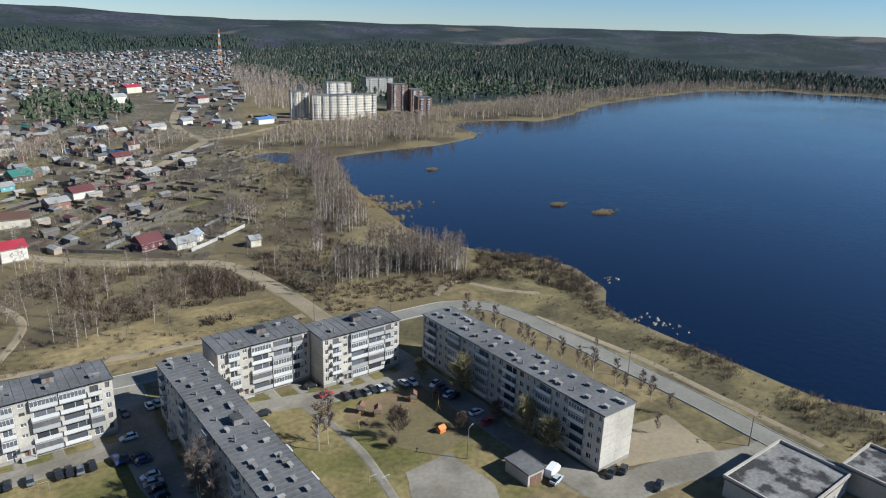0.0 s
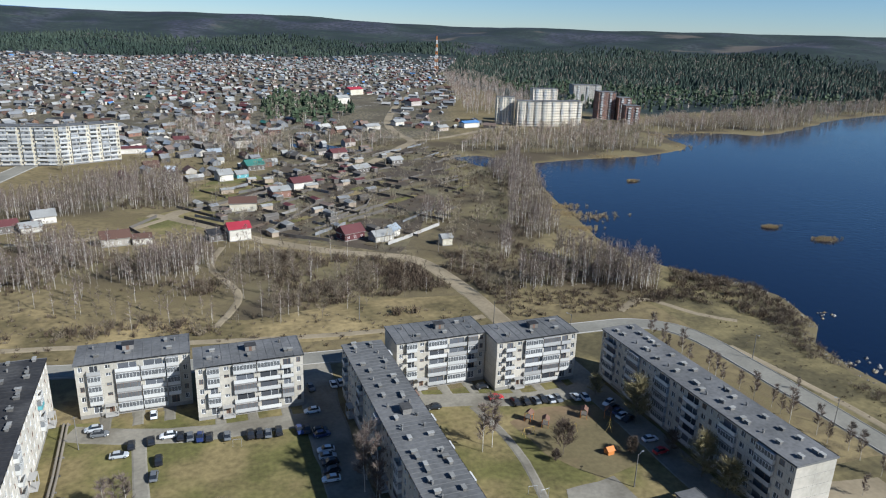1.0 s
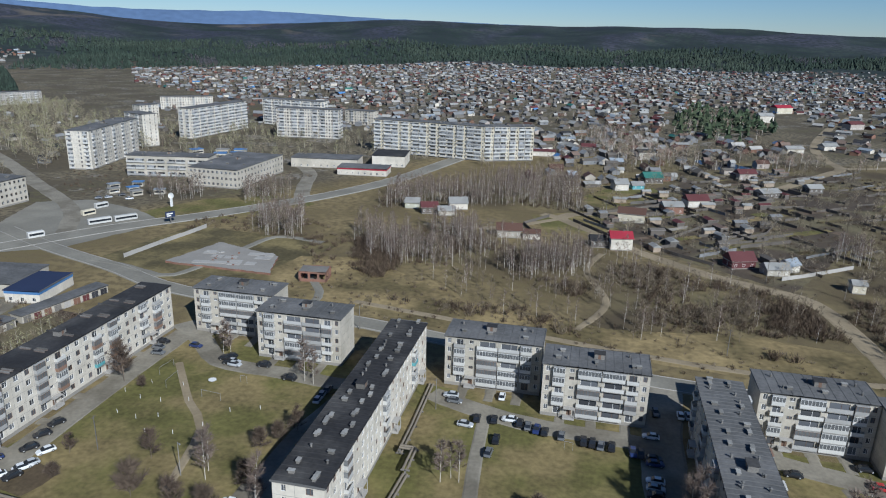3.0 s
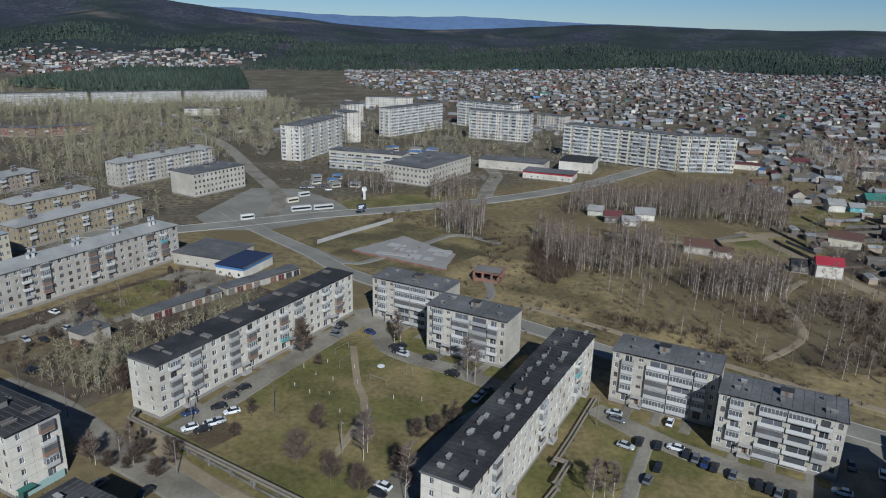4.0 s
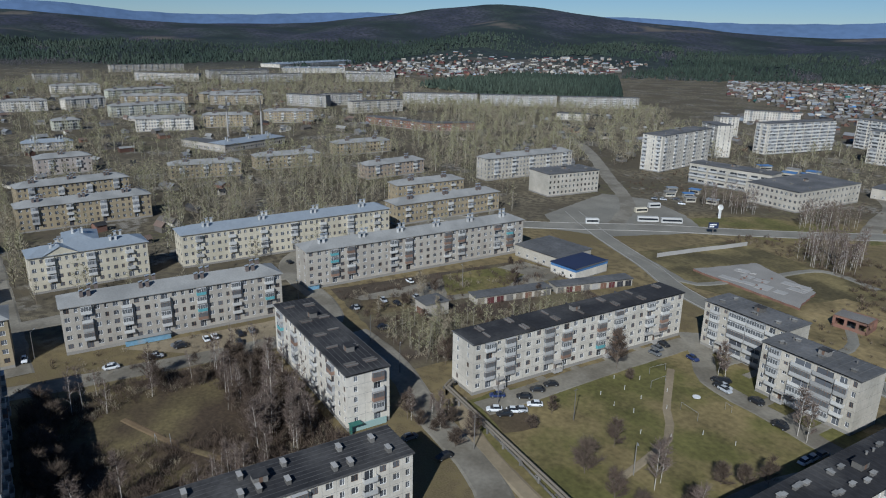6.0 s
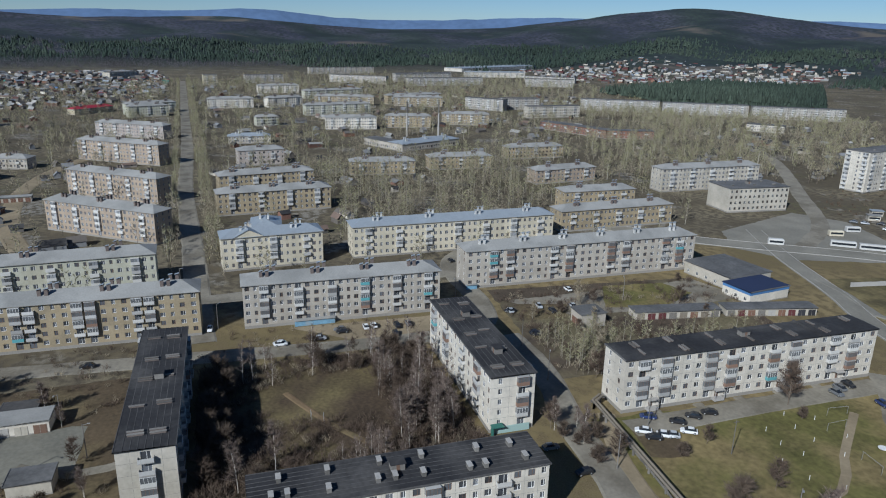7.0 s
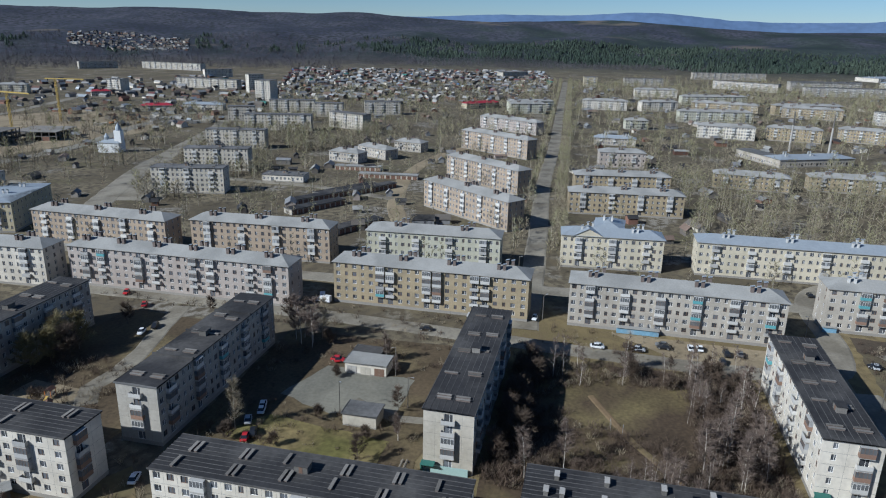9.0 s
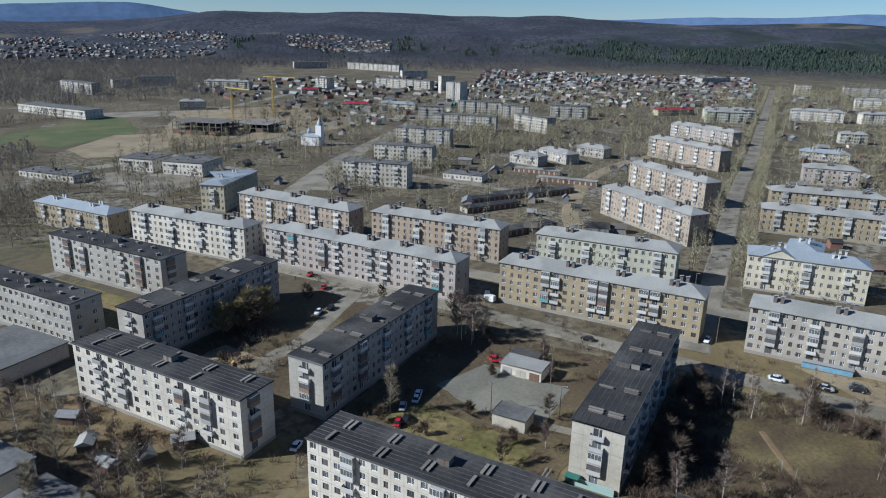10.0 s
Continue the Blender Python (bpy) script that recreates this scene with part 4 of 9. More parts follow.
block((-157.4, -140.6), (-102.3, -140.6), 10.6, "grey five-storey block with vents along its roof", skin="dim_panel", front="wbwn", back="wbwn", left="..", right=".b.", bars=True, ribs=1.3, along=True, vents=10, roof_mat="dark_bitumen", styles=LIVELY)
block((-81.3, -129.7), (-81.3, -74.0), 10.2, "pale five-storey block with dark flat roof", skin="white_panel", front="wwbwbwwwwbwbww", back="wwbwn", left="nb", right="b.", vents=9, ribs=1.2, along=True, bars=True, roof_mat="dark_bitumen", styles=("grey", "old", "brown", "open"))
block((-136.7, -223.5), (-136.8, -163.4), 11.0, "grey five-storey block with small balconies", skin="dim_panel", front="wwbwbwwwwbwbww", back="wwbwn", left="nb", right="b.", vents=14, roof_mat="dark_bitumen", styles=("grey", "old", "brown", "open"))
block((-97.5, -205.0), (-98.0, -155.5), 10.4, "grey four-storey dormitory with rows of windows", storeys=4, high=3.2, skin="dim_panel", front="w", back="w", left="nn", right="ww", vents=16, roof_mat="dark_bitumen")

# ---- the older brick quarter ----
KB = dict(roof="hip", joints=False, left="nn", right="nn", styles=LIVELY)
block((-215.0, 97.5), (-215.0, 198.0), 11.5, "grey brick five-storey block with slate roof", skin="grey_brick", front="wwnbwbnw", back="wnbwsw", chimneys=6, **KB)
block((-197.6, 16.2), (-197.0, 81.6), 11.5, "grey brick five-storey block with chimneys", skin="grey_brick", front="wnbwnwbw", back="wnbwsw", chimneys=4, **KB)
block((-196.2, -64.2), (-196.2, 3.2), 11.5, "ochre brick five-storey block with slate roof", skin="ochre_brick", front="wnwnwbbwnwbbwnwbbwnww", back="wnbwsw", chimneys=4, **KB)
block((-186.4, -162.4), (-186.6, -76.6), 11.0, "pinkish brick five-storey block with glazed balconies", skin="pink_plaster", front="wnbwbnw", back="wnbwsw", chimneys=6, **KB)


# ---- the town further off ----
def far_block(p1, p2, W, storeys, skin, roof, label, high=2.75, front="wnbwn", back="w", left="n", right="n"):
    roofs = {"hip": ("hip", "slate_roof"), "zinc": ("hip", "zinc_roof"), "red": ("hip", "red_sheet"), "flat": ("flat", "bitumen_roof")}
    L = math.hypot(p2[0] - p1[0], p2[1] - p1[1])
    kind, mat = roofs[roof]
    far = math.hypot(p1[0], p1[1]) > 560
    return block(p1, p2, W, label, storeys=storeys, high=high, plinth=0.8, skin=skin, roof=kind, roof_mat=mat, front=front, back=back, left=left if len(left) > 1 else left * max(2, round(W / 4)),
                 right=right if len(right) > 1 else right * max(2, round(W / 4)), near=False, styles=PLAIN, vents=0 if far else 6, hatches=0 if far else 1, chimneys=max(1, round(L / 22)), joints=storeys > 6,
                 name="house" if storeys < 3 else "apartment_block", group="town buildings")


far_block((-262, 63), (-264, 157), 12, 4, "cream_plaster", "zinc", "cream four-storey house with pale metal roof", high=3.2)
corner_house = far_block((-257, 10), (-260, 50), 12, 4, "cream_plaster", "zinc", "cream four-storey corner house with a gable", high=3.2)
g = Shape("cream_plaster", "zinc_roof")
g.face([(4, -0.35, 13.4), (17, -0.35, 13.4), (10.5, -0.35, 16.6)], "cream_plaster")
g.face([(3.6, -0.7, 13.3), (10.5, -0.7, 16.8), (10.5, 6.0, 16.8), (3.6, 0.4, 13.3)], "zinc_roof")
g.face([(10.5, -0.7, 16.8), (17.4, -0.7, 13.3), (17.4, 0.4, 13.3), (10.5, 6.0, 16.8)], "zinc_roof")
part("gable", g, corner_house)
far_block((-288, 23), (-270, 22), 12, 4, "cream_plaster", "zinc", "cream wing behind a corner house", high=3.2)
far_block((-239, -67), (-242, -13), 12, 4, "green_plaster", "hip", "greenish plastered four-storey house with slate roof", high=3.3)
far_block((-279, 169), (-282, 234), 12, 3, "ochre_brick", "hip", "ochre three-storey house with slate roof", high=3.2)
far_block((-319, 191), (-319, 235), 12, 3, "ochre_brick", "hip", "ochre three-storey house with slate roof", high=3.2)
far_block((-231, -141), (-234, -81), 11, 5, "orange_brick", "hip", "orange brick five-storey block with slate roof")
far_block((-226, -214), (-225, -149), 11, 5, "orange_brick", "hip", "orange brick five-storey block with slate roof")
far_block((-177, -229), (-181, -168), 11, 5, "white_panel", "hip", "white five-storey block with slate roof")
far_block((-174, -292), (-175, -242), 11, 3, "ochre_brick", "zinc", "ochre house with pale metal roof", high=3.3)
far_block((-231, -245), (-235, -233), 40, 4, "yellow_plaster", "zinc", "yellow and brown house with metal roof", high=3.3)
far_block((-340, -69), (-301, -18), 11, 5, "orange_brick", "hip", "orange brick five-storey block with slate roof")
far_block((-419, -74), (-379, -23), 11, 5, "orange_brick", "hip", "orange brick five-storey block with slate roof")
far_block((-540, -89), (-500, -31), 11, 5, "orange_brick", "hip", "orange brick five-storey block with slate roof")
far_block((-667, -96), (-630, -37), 11, 4, "pink_plaster", "hip", "reddish four-storey house with slate roof")
far_block((-825, -88), (-851, -38), 11, 4, "green_plaster", "hip", "pale four-storey house with slate roof")
far_block((-323, -224), (-332, -184), 11, 5, "panel_concrete", "flat", "grey five-storey panel block with dark roof")
far_block((-387, -244), (-396, -203), 11, 5, "panel_concrete", "flat", "grey five-storey panel block with dark roof")
far_block((-470, -278), (-479, -233), 11, 5, "panel_concrete", "flat", "grey five-storey panel block with dark roof")
far_block((-441, 93), (-437, 137), 12, 3, "ochre_brick", "hip", "ochre three-storey plastered house with slate roof")
far_block((-449, 151), (-448, 197), 12, 3, "ochre_brick", "hip", "ochre three-storey plastered house with slate roof")
far_block((-480, 223), (-481, 271), 12, 3, "ochre_brick", "hip", "ochre three-storey plastered house with slate roof")
far_block((-387, 205), (-393, 251), 12, 3, "orange_brick", "hip", "brown three-storey plastered house with slate roof")
far_block((-673, 109), (-668, 159), 13, 4, "white_panel", "hip", "white four-storey house with slate roof")
far_block((-681, 171), (-671, 216), 12, 4, "ochre_brick", "hip", "ochre four-storey house with slate roof")
far_block((-694, 235), (-679, 283), 12, 4, "ochre_brick", "hip", "ochre four-storey house with slate roof")
far_block((-347, 8), (-353, 67), 12, 4, "ochre_brick", "hip", "ochre four-storey house with slate roof")
far_block((-394, 9), (-403, 64), 12, 4, "ochre_brick", "hip", "ochre four-storey house with slate roof")
far_block((-488, 22), (-492, 54), 13, 3, "pink_plaster", "hip", "reddish school house with pilasters", high=3.4)
far_block((-595, 16), (-594, 51), 10, 2, "grey_brick", "zinc", "low house with pale metal roof")
far_block((-709, 45), (-714, 67), 10, 3, "green_plaster", "hip", "pale green house among bare trees")
far_block((-884, -4), (-888, 50), 12, 4, "white_panel", "hip", "white four-storey house among bare trees")
far_block((-889, 68), (-908, 112), 12, 4, "white_panel", "hip", "white four-storey house among bare trees")
far_block((-796, 104), (-812, 182), 12, 4, "green_plaster", "hip", "pale four-storey house with slate roof")
far_block((-915, 227), (-938, 310), 12, 4, "ochre_brick", "hip", "ochre four-storey house with slate roof")
far_block((-1000, 126), (-1029, 214), 12, 4, "green_plaster", "hip", "pale four-storey house with slate roof")
far_block((-1335, 55), (-1348, 125), 12, 5, "dim_panel", "flat", "grey brick five-storey block")
far_block((-1625, 206), (-1664, 363), 12, 5, "grey_brick", "flat", "grey brick five-storey block")
far_block((-1104, 66), (-1111, 129), 12, 4, "white_panel", "hip", "white four-storey house among bare trees")
far_block((-1287, -16), (-1291, 7), 16, 6, "yellow_plaster", "flat", "yellow tower block among bare trees")
far_block((-1441, -185), (-1494, -140), 20, 4, "panel_concrete", "flat", "grey public building with a tower part")
far_block((-831, -141), (-867, -107), 12, 2, "yellow_plaster", "red", "yellow house with red roof")
far_block((-799, -83), (-813, -44), 12, 4, "green_plaster", "hip", "pale four-storey house with slate roof")
far_block((-1369, 346), (-1391, 470), 13, 5, "dim_panel", "flat", "grey five-storey block among bare trees")
far_block((-1507, 540), (-1491, 680), 16, 4, "white_panel", "zinc", "white hall with pale roof")
far_block((-1234, 568), (-1199, 652), 13, 5, "dim_panel", "flat", "white five-storey block among bare trees")
far_block((-854, 316), (-811, 352), 12, 5, "dim_panel", "flat", "grey five-storey block with balconies")
far_block((-833, 361), (-828, 410), 12, 5, "dim_panel", "flat", "grey five-storey block among bare trees")
far_block((-737, 354), (-741, 423), 12, 4, "panel_concrete", "flat", "grey four-storey block with rows of windows", high=3.2)
far_block((-648, 328), (-571, 361), 14, 2, "red_brick", "flat", "long brown brick school with flat roof", high=3.4)
far_block((-570, 362), (-556, 404), 14, 2, "red_brick", "flat", "brown brick school wing with flat roof", high=3.4)
far_block((-820, 466), (-770, 553), 12, 5, "dim_panel", "flat", "grey five-storey panel block in a long row")
far_block((-761, 552), (-709, 641), 12, 5, "dim_panel", "flat", "grey five-storey panel block in a long row")
far_block((-700, 639), (-646, 730), 12, 5, "dim_panel", "flat", "grey five-storey panel block in a long row")
far_block((-597, 545), (-570, 570), 16, 2, "white_panel", "flat", "white two-storey nursery with flat roof", high=3.3)
far_block((-1403, 354), (-1448, 487), 12, 5, "dim_panel", "flat", "grey five-storey block among bare trees")
far_block((-1248, 341), (-1264, 492), 12, 5, "dim_panel", "flat", "grey five-storey block among bare trees")
far_block((-1358, 212), (-1292, 309), 12, 5, "grey_brick", "flat", "grey five-storey block among bare trees")
far_block((-1733, 609), (-1925, 905), 60, 3, "white_panel", "zinc", "white factory hall with pale roof")
far_block((-1373, 626), (-1303, 709), 14, 4, "dim_panel", "flat", "white four-storey block among bare trees")
far_block((-920, 129), (-898, 204), 12, 4, "ochre_brick", "hip", "ochre four-storey house with slate roof")
far_block((-894, 230), (-880, 293), 12, 4, "ochre_brick", "hip", "ochre four-storey house with slate roof")
far_block((-575, 128), (-529, 151), 14, 1, "grey_brick", "flat", "low boiler house with flat roof", high=5)
far_block((-529, 151), (-557, 209), 20, 1, "grey_brick", "zinc", "long low workshop with metal roof", high=5)
far_block((-349, 273), (-350, 347), 12, 5, "panel_concrete", "hip", "light five-storey block with pale roof")
far_block((-294, 279), (-291.5, 317), 20, 4, "panel_concrete", "flat", "square grey office block with tall window bands", high=3.2, front="g", left="...", right="...")
far_block((-318, 402), (-332, 472), 16, 9, "white_panel", "flat", "white nine-storey block with stepped ends", high=2.8, front="..b..nn", back="wnw", left="b.nb", right="wbw")
far_block((-285, 393), (-232, 403), 15, 3, "panel_concrete", "flat", "pale public building with window bands", high=4.2, front="LL.", left="..", right="...")
far_block((-232, 380), (-199, 379), 60, 3, "panel_concrete", "flat", "pale public building with a dark flat roof", high=3.6, front="w", left="w", right="w")
far_block((-332, 545), (-322, 626), 13, 9, "white_panel", "flat", "white nine-storey block with balconies", high=2.8, front="nbLwLb", back="wnw", left="bb", right="bb")
far_block((-322, 660), (-255, 650), 13, 9, "white_panel", "flat", "white nine-storey block behind others", high=2.8, front="nbLwLb", back="wnw", left="bb", right="bb")
far_block((-271, 585), (-214, 590), 13, 9, "white_panel", "flat", "white nine-storey block with balconies", high=2.8, front="nLnwnL", back="wnw", left="bb", right="bb")
far_block((-164, 538), (-117, 534), 13, 9, "cream_plaster", "flat", "cream nine-storey block with white balconies", high=2.85, front="LnLLn")
far_block((-117, 534), (-72, 527), 13, 9, "cream_plaster", "flat", "cream nine-storey block with red roof edge", high=2.85, front="LnLLn")
far_block((-72, 527), (-36, 544), 13, 9, "cream_plaster", "flat", "cream nine-storey block with white balconies", high=2.85, front="LnLLn")
far_block((-486, 730), (-438, 763), 12, 5, "white_panel", "flat", "pale five-storey block among bare trees")
far_block((-366, 504), (-342, 493), 13, 9, "white_panel", "flat", "white nine-storey block among bare trees", high=2.8)
far_block((-418, 597), (-410, 615), 13, 7, "white_panel", "flat", "white block with blue sign")
far_block((-246, 694), (-214, 689), 12, 5, "panel_concrete", "flat", "grey five-storey block among bare trees")
far_block((344, 672), (375, 662), 16, 9, "pale_cream", "flat", "cream ten-storey block by the lake", high=2.85, front="gbg", left="nn", right="bn")
far_block((375, 662), (417, 662), 16, 9, "pale_cream", "flat", "cream ten-storey block by the lake", high=2.85, front="ggbg", left="nn", right="bn")
far_block((371, 690), (398, 684), 14, 13, "pale_cream", "flat", "tall cream block rising behind the lake front", high=2.85, front="gbg")
far_block((328, 690), (346, 684), 14, 10, "pale_cream", "flat", "pale ten-storey block end-on", high=2.85, front="gbg")
far_block((541, 887), (582, 879), 20, 9, "grey_brick", "flat", "dark-sided tower block at the forest", high=2.85)
far_block((470, 712), (490, 707), 18, 11, "red_brick", "flat", "red brick tower block by the lake", high=2.85, front="wbwn", right="bn")
far_block((490, 700), (505, 696), 18, 9, "red_brick", "flat", "stepped red brick block by the lake", high=2.85, front="wbn", right="bn")
far_block((478, 668), (494, 663), 16, 7, "red_brick", "flat", "stepped red brick block by the lake", high=2.85, front="wbn", right="bn")
far_block((-276, -365), (-282, -342), 22, 2, "white_panel", "flat", "white culture house with round corner", high=4)
far_block((-283, -334), (-290, -307), 24, 2, "white_panel", "flat", "white culture house wing", high=4)
far_block((-231, -399), (-237, -356), 14, 1, "white_panel", "flat", "low white pavilion among bare trees", high=3.5)
far_block((-423, -713), (-423, -605), 20, 2, "white_panel", "flat", "white sports hall with blue glass", high=4)
far_block((-598, -902), (-585, -818), 12, 5, "grey_brick", "flat", "grey five-storey block among bare trees")
far_block((-718, -893), (-755, -857), 12, 5, "panel_concrete", "flat", "grey five-storey block among bare trees")
far_block((-751, -789), (-777, -726), 12, 4, "cream_plaster", "hip", "cream four-storey house among bare trees")
far_block((-538, -604), (-556, -584), 12, 3, "grey_brick", "hip", "grey three-storey house among bare trees")
far_block((-671, -889), (-696, -880), 12, 4, "panel_concrete", "flat", "grey four-storey block among bare trees")
far_block((-622, -345), (-632, -321), 12, 5, "panel_concrete", "flat", "grey five-storey block among bare trees")
far_block((-570, -299), (-585, -240), 12, 5, "panel_concrete", "flat", "grey five-storey panel block")
far_block((-620, -236), (-603, -196), 12, 5, "panel_concrete", "flat", "grey five-storey panel block")
far_block((-699, -338), (-713, -291), 12, 5, "panel_concrete", "flat", "grey five-storey panel block")
far_block((-688, -280), (-695, -251), 12, 5, "panel_concrete", "flat", "grey five-storey panel block")
far_block((-724, -236), (-738, -199), 12, 5, "panel_concrete", "flat", "grey five-storey panel block")
far_block((-450, -168), (-444, -144), 12, 2, "grey_brick", "hip", "grey two-storey house with slate roof", high=3.2)
far_block((-481, -157), (-464, -130), 12, 2, "grey_brick", "hip", "grey two-storey house with slate roof", high=3.2)
far_block((-510, -137), (-504, -114), 12, 2, "grey_brick", "hip", "grey two-storey house with slate roof", high=3.2)
far_block((-370, -180), (-373, -154), 12, 1, "white_panel", "flat", "low white service building", high=3.5)
far_block((-659, -471), (-675, -443), 12, 2, "yellow_plaster", "red", "yellow two-storey house with red roof")
far_block((-692, -441), (-702, -397), 12, 2, "white_panel", "zinc", "white two-storey house with blue roof")
far_block((-780, -630), (-796, -613), 10, 2, "white_panel", "red", "white house with red roof")
far_block((-813, -414), (-814, -394), 24, 9, "white_panel", "flat", "pale nine-storey block among bare trees", high=2.8)
far_block((-910, -474), (-926, -459), 14, 9, "white_panel", "flat", "pale nine-storey block among bare trees", high=2.8)
far_block((-961, -623), (-949, -515), 12, 5, "panel_concrete", "flat", "grey five-storey block among bare trees")
far_block((-854, -663), (-853, -641), 18, 6, "white_panel", "flat", "pale six-storey block among bare trees")
far_block((-1268, -1051), (-1330, -1005), 12, 5, "panel_concrete", "flat", "grey five-storey block among bare trees")
far_block((-1352, -962), (-1334, -834), 12, 5, "panel_concrete", "flat", "grey five-storey block among bare trees")
far_block((-1333, -837), (-1333, -810), 20, 5, "white_panel", "flat", "pale block end-on among bare trees")
far_block((-1162, -696), (-1201, -662), 12, 5, "white_panel", "flat", "pale five-storey block among bare trees")

# ---- roads, yards and lawns ----
ribbon("road", [(-260, 268), (-220, 250), (-175, 234), (-137, 219), (-58, 208), (35, 191), (127, 187), (150, 184), (162, 171), (164, 142), (164, 98), (162, 64), (160, 20), (150, -60)], 7.5, "asphalt", "grey asphalt shore road with worn edges", "road", kerb=True)
ribbon("dirt_road", [(104, 193), (104, 205), (103, 240), (97, 272), (84, 282), (62, 295), (34, 321), (18, 343), (-4, 370), (-14, 377)], 6, "dirt_road", "pale dirt road between gardens", "dirt road")
ribbon("dirt_road", [(-4, 370), (1, 381), (25, 393), (53, 420), (84, 442), (113, 465), (141, 505), (182, 564), (200, 594), (200, 647), (218, 733), (280, 899), (333, 1015)], 7, "dirt_road", "pale dirt road through the village", "dirt road")
ribbon("dirt_road", [(200, 594), (237, 608), (289, 644), (335, 672), (420, 650)], 6, "dirt_road", "pale dirt road to the tower blocks", "dirt road")
ribbon("dirt_road", [(-4, 370), (-21, 353), (-40, 340), (-72, 338)], 3.5, "dirt_road", "narrow dirt lane to garden houses", "dirt road")
ribbon("road", [(-330, 150), (-290, 190), (-250, 229), (-214, 283), (-180, 325), (-144, 378), (-115, 443), (-92, 536), (-60, 640)], 12, "asphalt", "wide grey main road with worn paint", "road", kerb=True)
ribbon("road", [(-224, 262), (-250, 300), (-274, 322), (-320, 355), (-426, 431), (-520, 480)], 8, "old_asphalt", "grey side road at the square", "road")
ribbon("road", [(-150, 360), (-165, 400), (-178, 440), (-200, 470)], 8, "old_asphalt", "grey lane to the shops", "road")
ribbon("road", [(-190, 3), (-230, 1), (-298, -3), (-420, -11), (-577, -16), (-823, -28), (-1383, -55)], 8, "old_asphalt", "long straight avenue lined with bare trees", "avenue", z=0.06)
ribbon("road", [(-184, -240), (-184, -150), (-184, -70), (-180, 0), (-177, 60), (-181, 90), (-200, 98), (-250, 103), (-290, 150)], 7, "old_asphalt", "grey yard street between brick blocks", "street", z=0.055)
ribbon("road", [(-226, -240), (-221, -150), (-219, -72), (-226, -8), (-232, 60), (-240, 140), (-262, 200)], 8, "old_asphalt", "grey street behind brick blocks", "street", z=0.045)
ribbon("road", [(-172, 97), (-149, 98), (-117, 92), (-84, 88), (-60, 70), (-58, 20), (-58, -60)], 7, "old_asphalt", "pale worn street along a heating pipe", "street", z=0.05)
ribbon("path", [(-120, 103), (-100, 96), (-60, 92)], 3, "dirt_road", "trodden path along a heating pipe", "path", z=0.07)
ribbon("road", [(-44, 170), (-50, 150), (-53, 120), (-54, 95)], 8, "old_asphalt", "yard road in the shade of a long block", "yard road")
ribbon("road", [(-118, 192), (-104, 181), (-92, 170), (-70, 168), (-50, 167), (-46, 180), (-46, 206)], 6, "old_asphalt", "yard road before panel blocks", "yard road", z=0.06)
ribbon("road", [(-113, 186), (-113, 150), (-112, 105)], 7, "old_asphalt", "parking strip along a long block", "parking")
ribbon("road", [(-27, 168), (-15, 163), (0, 159), (20, 157.5), (34, 157)], 6, "old_asphalt", "yard road before panel blocks", "yard road", z=0.06)
ribbon("road", [(36, 190), (34, 170), (33, 150), (32, 110), (32, 90)], 9, "old_asphalt", "yard road in the shade of a long block", "yard road")
ribbon("path", [(-11, 160), (-10, 142), (-8, 118)], 2.6, "old_asphalt", "grey footpath across a lawn", "path", z=0.06)
ribbon("road", [(53, 168), (58, 158), (72, 154), (84, 150), (100, 149), (110, 150)], 6, "old_asphalt", "yard road before panel blocks", "yard road", z=0.06)
ribbon("road", [(110, 184), (109, 165), (109, 130), (109, 95), (112, 80), (130, 76), (150, 68), (160, 66)], 8, "old_asphalt", "yard road along the lake block", "yard road")
ribbon("path", [(72, 150), (74, 138), (74, 123), (71, 106), (68, 95)], 1.5, "old_asphalt", "narrow pale footpath on a lawn", "path", z=0.07)
ribbon("path", [(-103, 166), (-88, 147), (-78, 136), (-72, 112)], 1.3, "dirt_road", "trodden path across the sports ground", "path", z=0.07)
ribbon("path", [(150, 196), (166, 204), (176, 186), (186, 176)], 2.0, "dirt_road", "trodden path to the water", "path", z=0.05)
ribbon("path", [(168, 160), (172, 120), (171, 90), (170, 60)], 1.8, "dirt_road", "trodden path along the shore road", "path", z=0.05)
ribbon("road", [(-300, -70), (-340, -85), (-418, -100), (-492, -97), (-560, -80)], 8, "dirt_road", "sandy track past garages", "dirt road")
ribbon("road", [(-270, -390), (-426, -372), (-563, -404), (-700, -420)], 11, "asphalt", "wide grey street in the town centre", "road")
ribbon("path", [(-152, 25), (-140, 31), (-131, 36), (-120, 44), (-108, 50)], 1.0, "trodden_soil", "trodden path under birches", "path", z=0.06)
ribbon("road", [(-262, -222), (-317, -246), (-385, -273), (-448, -292), (-569, -328), (-659, -363), (-755, -382)], 13, "old_asphalt", "wide pale boulevard past a church", "road")
ribbon("road", [(-512, -590), (-589, -585), (-657, -605), (-782, -646), (-941, -706)], 10, "old_asphalt", "pale street behind the building site", "road")
ribbon("road", [(-385, -273), (-372, -210), (-366, -140), (-350, -90)], 6, "old_asphalt", "grey yard road between panel blocks", "yard road")
ribbon("road", [(-114, -98), (-122, -103), (-132, -102), (-146, -104), (-160, -108), (-178, -112)], 5, "old_asphalt", "worn yard road between grey blocks", "yard road", z=0.05)
ribbon("path", [(-130, -10), (-128, -22), (-134, -34)], 2.2, "old_asphalt", "grey path between two yards", "path", z=0.06)


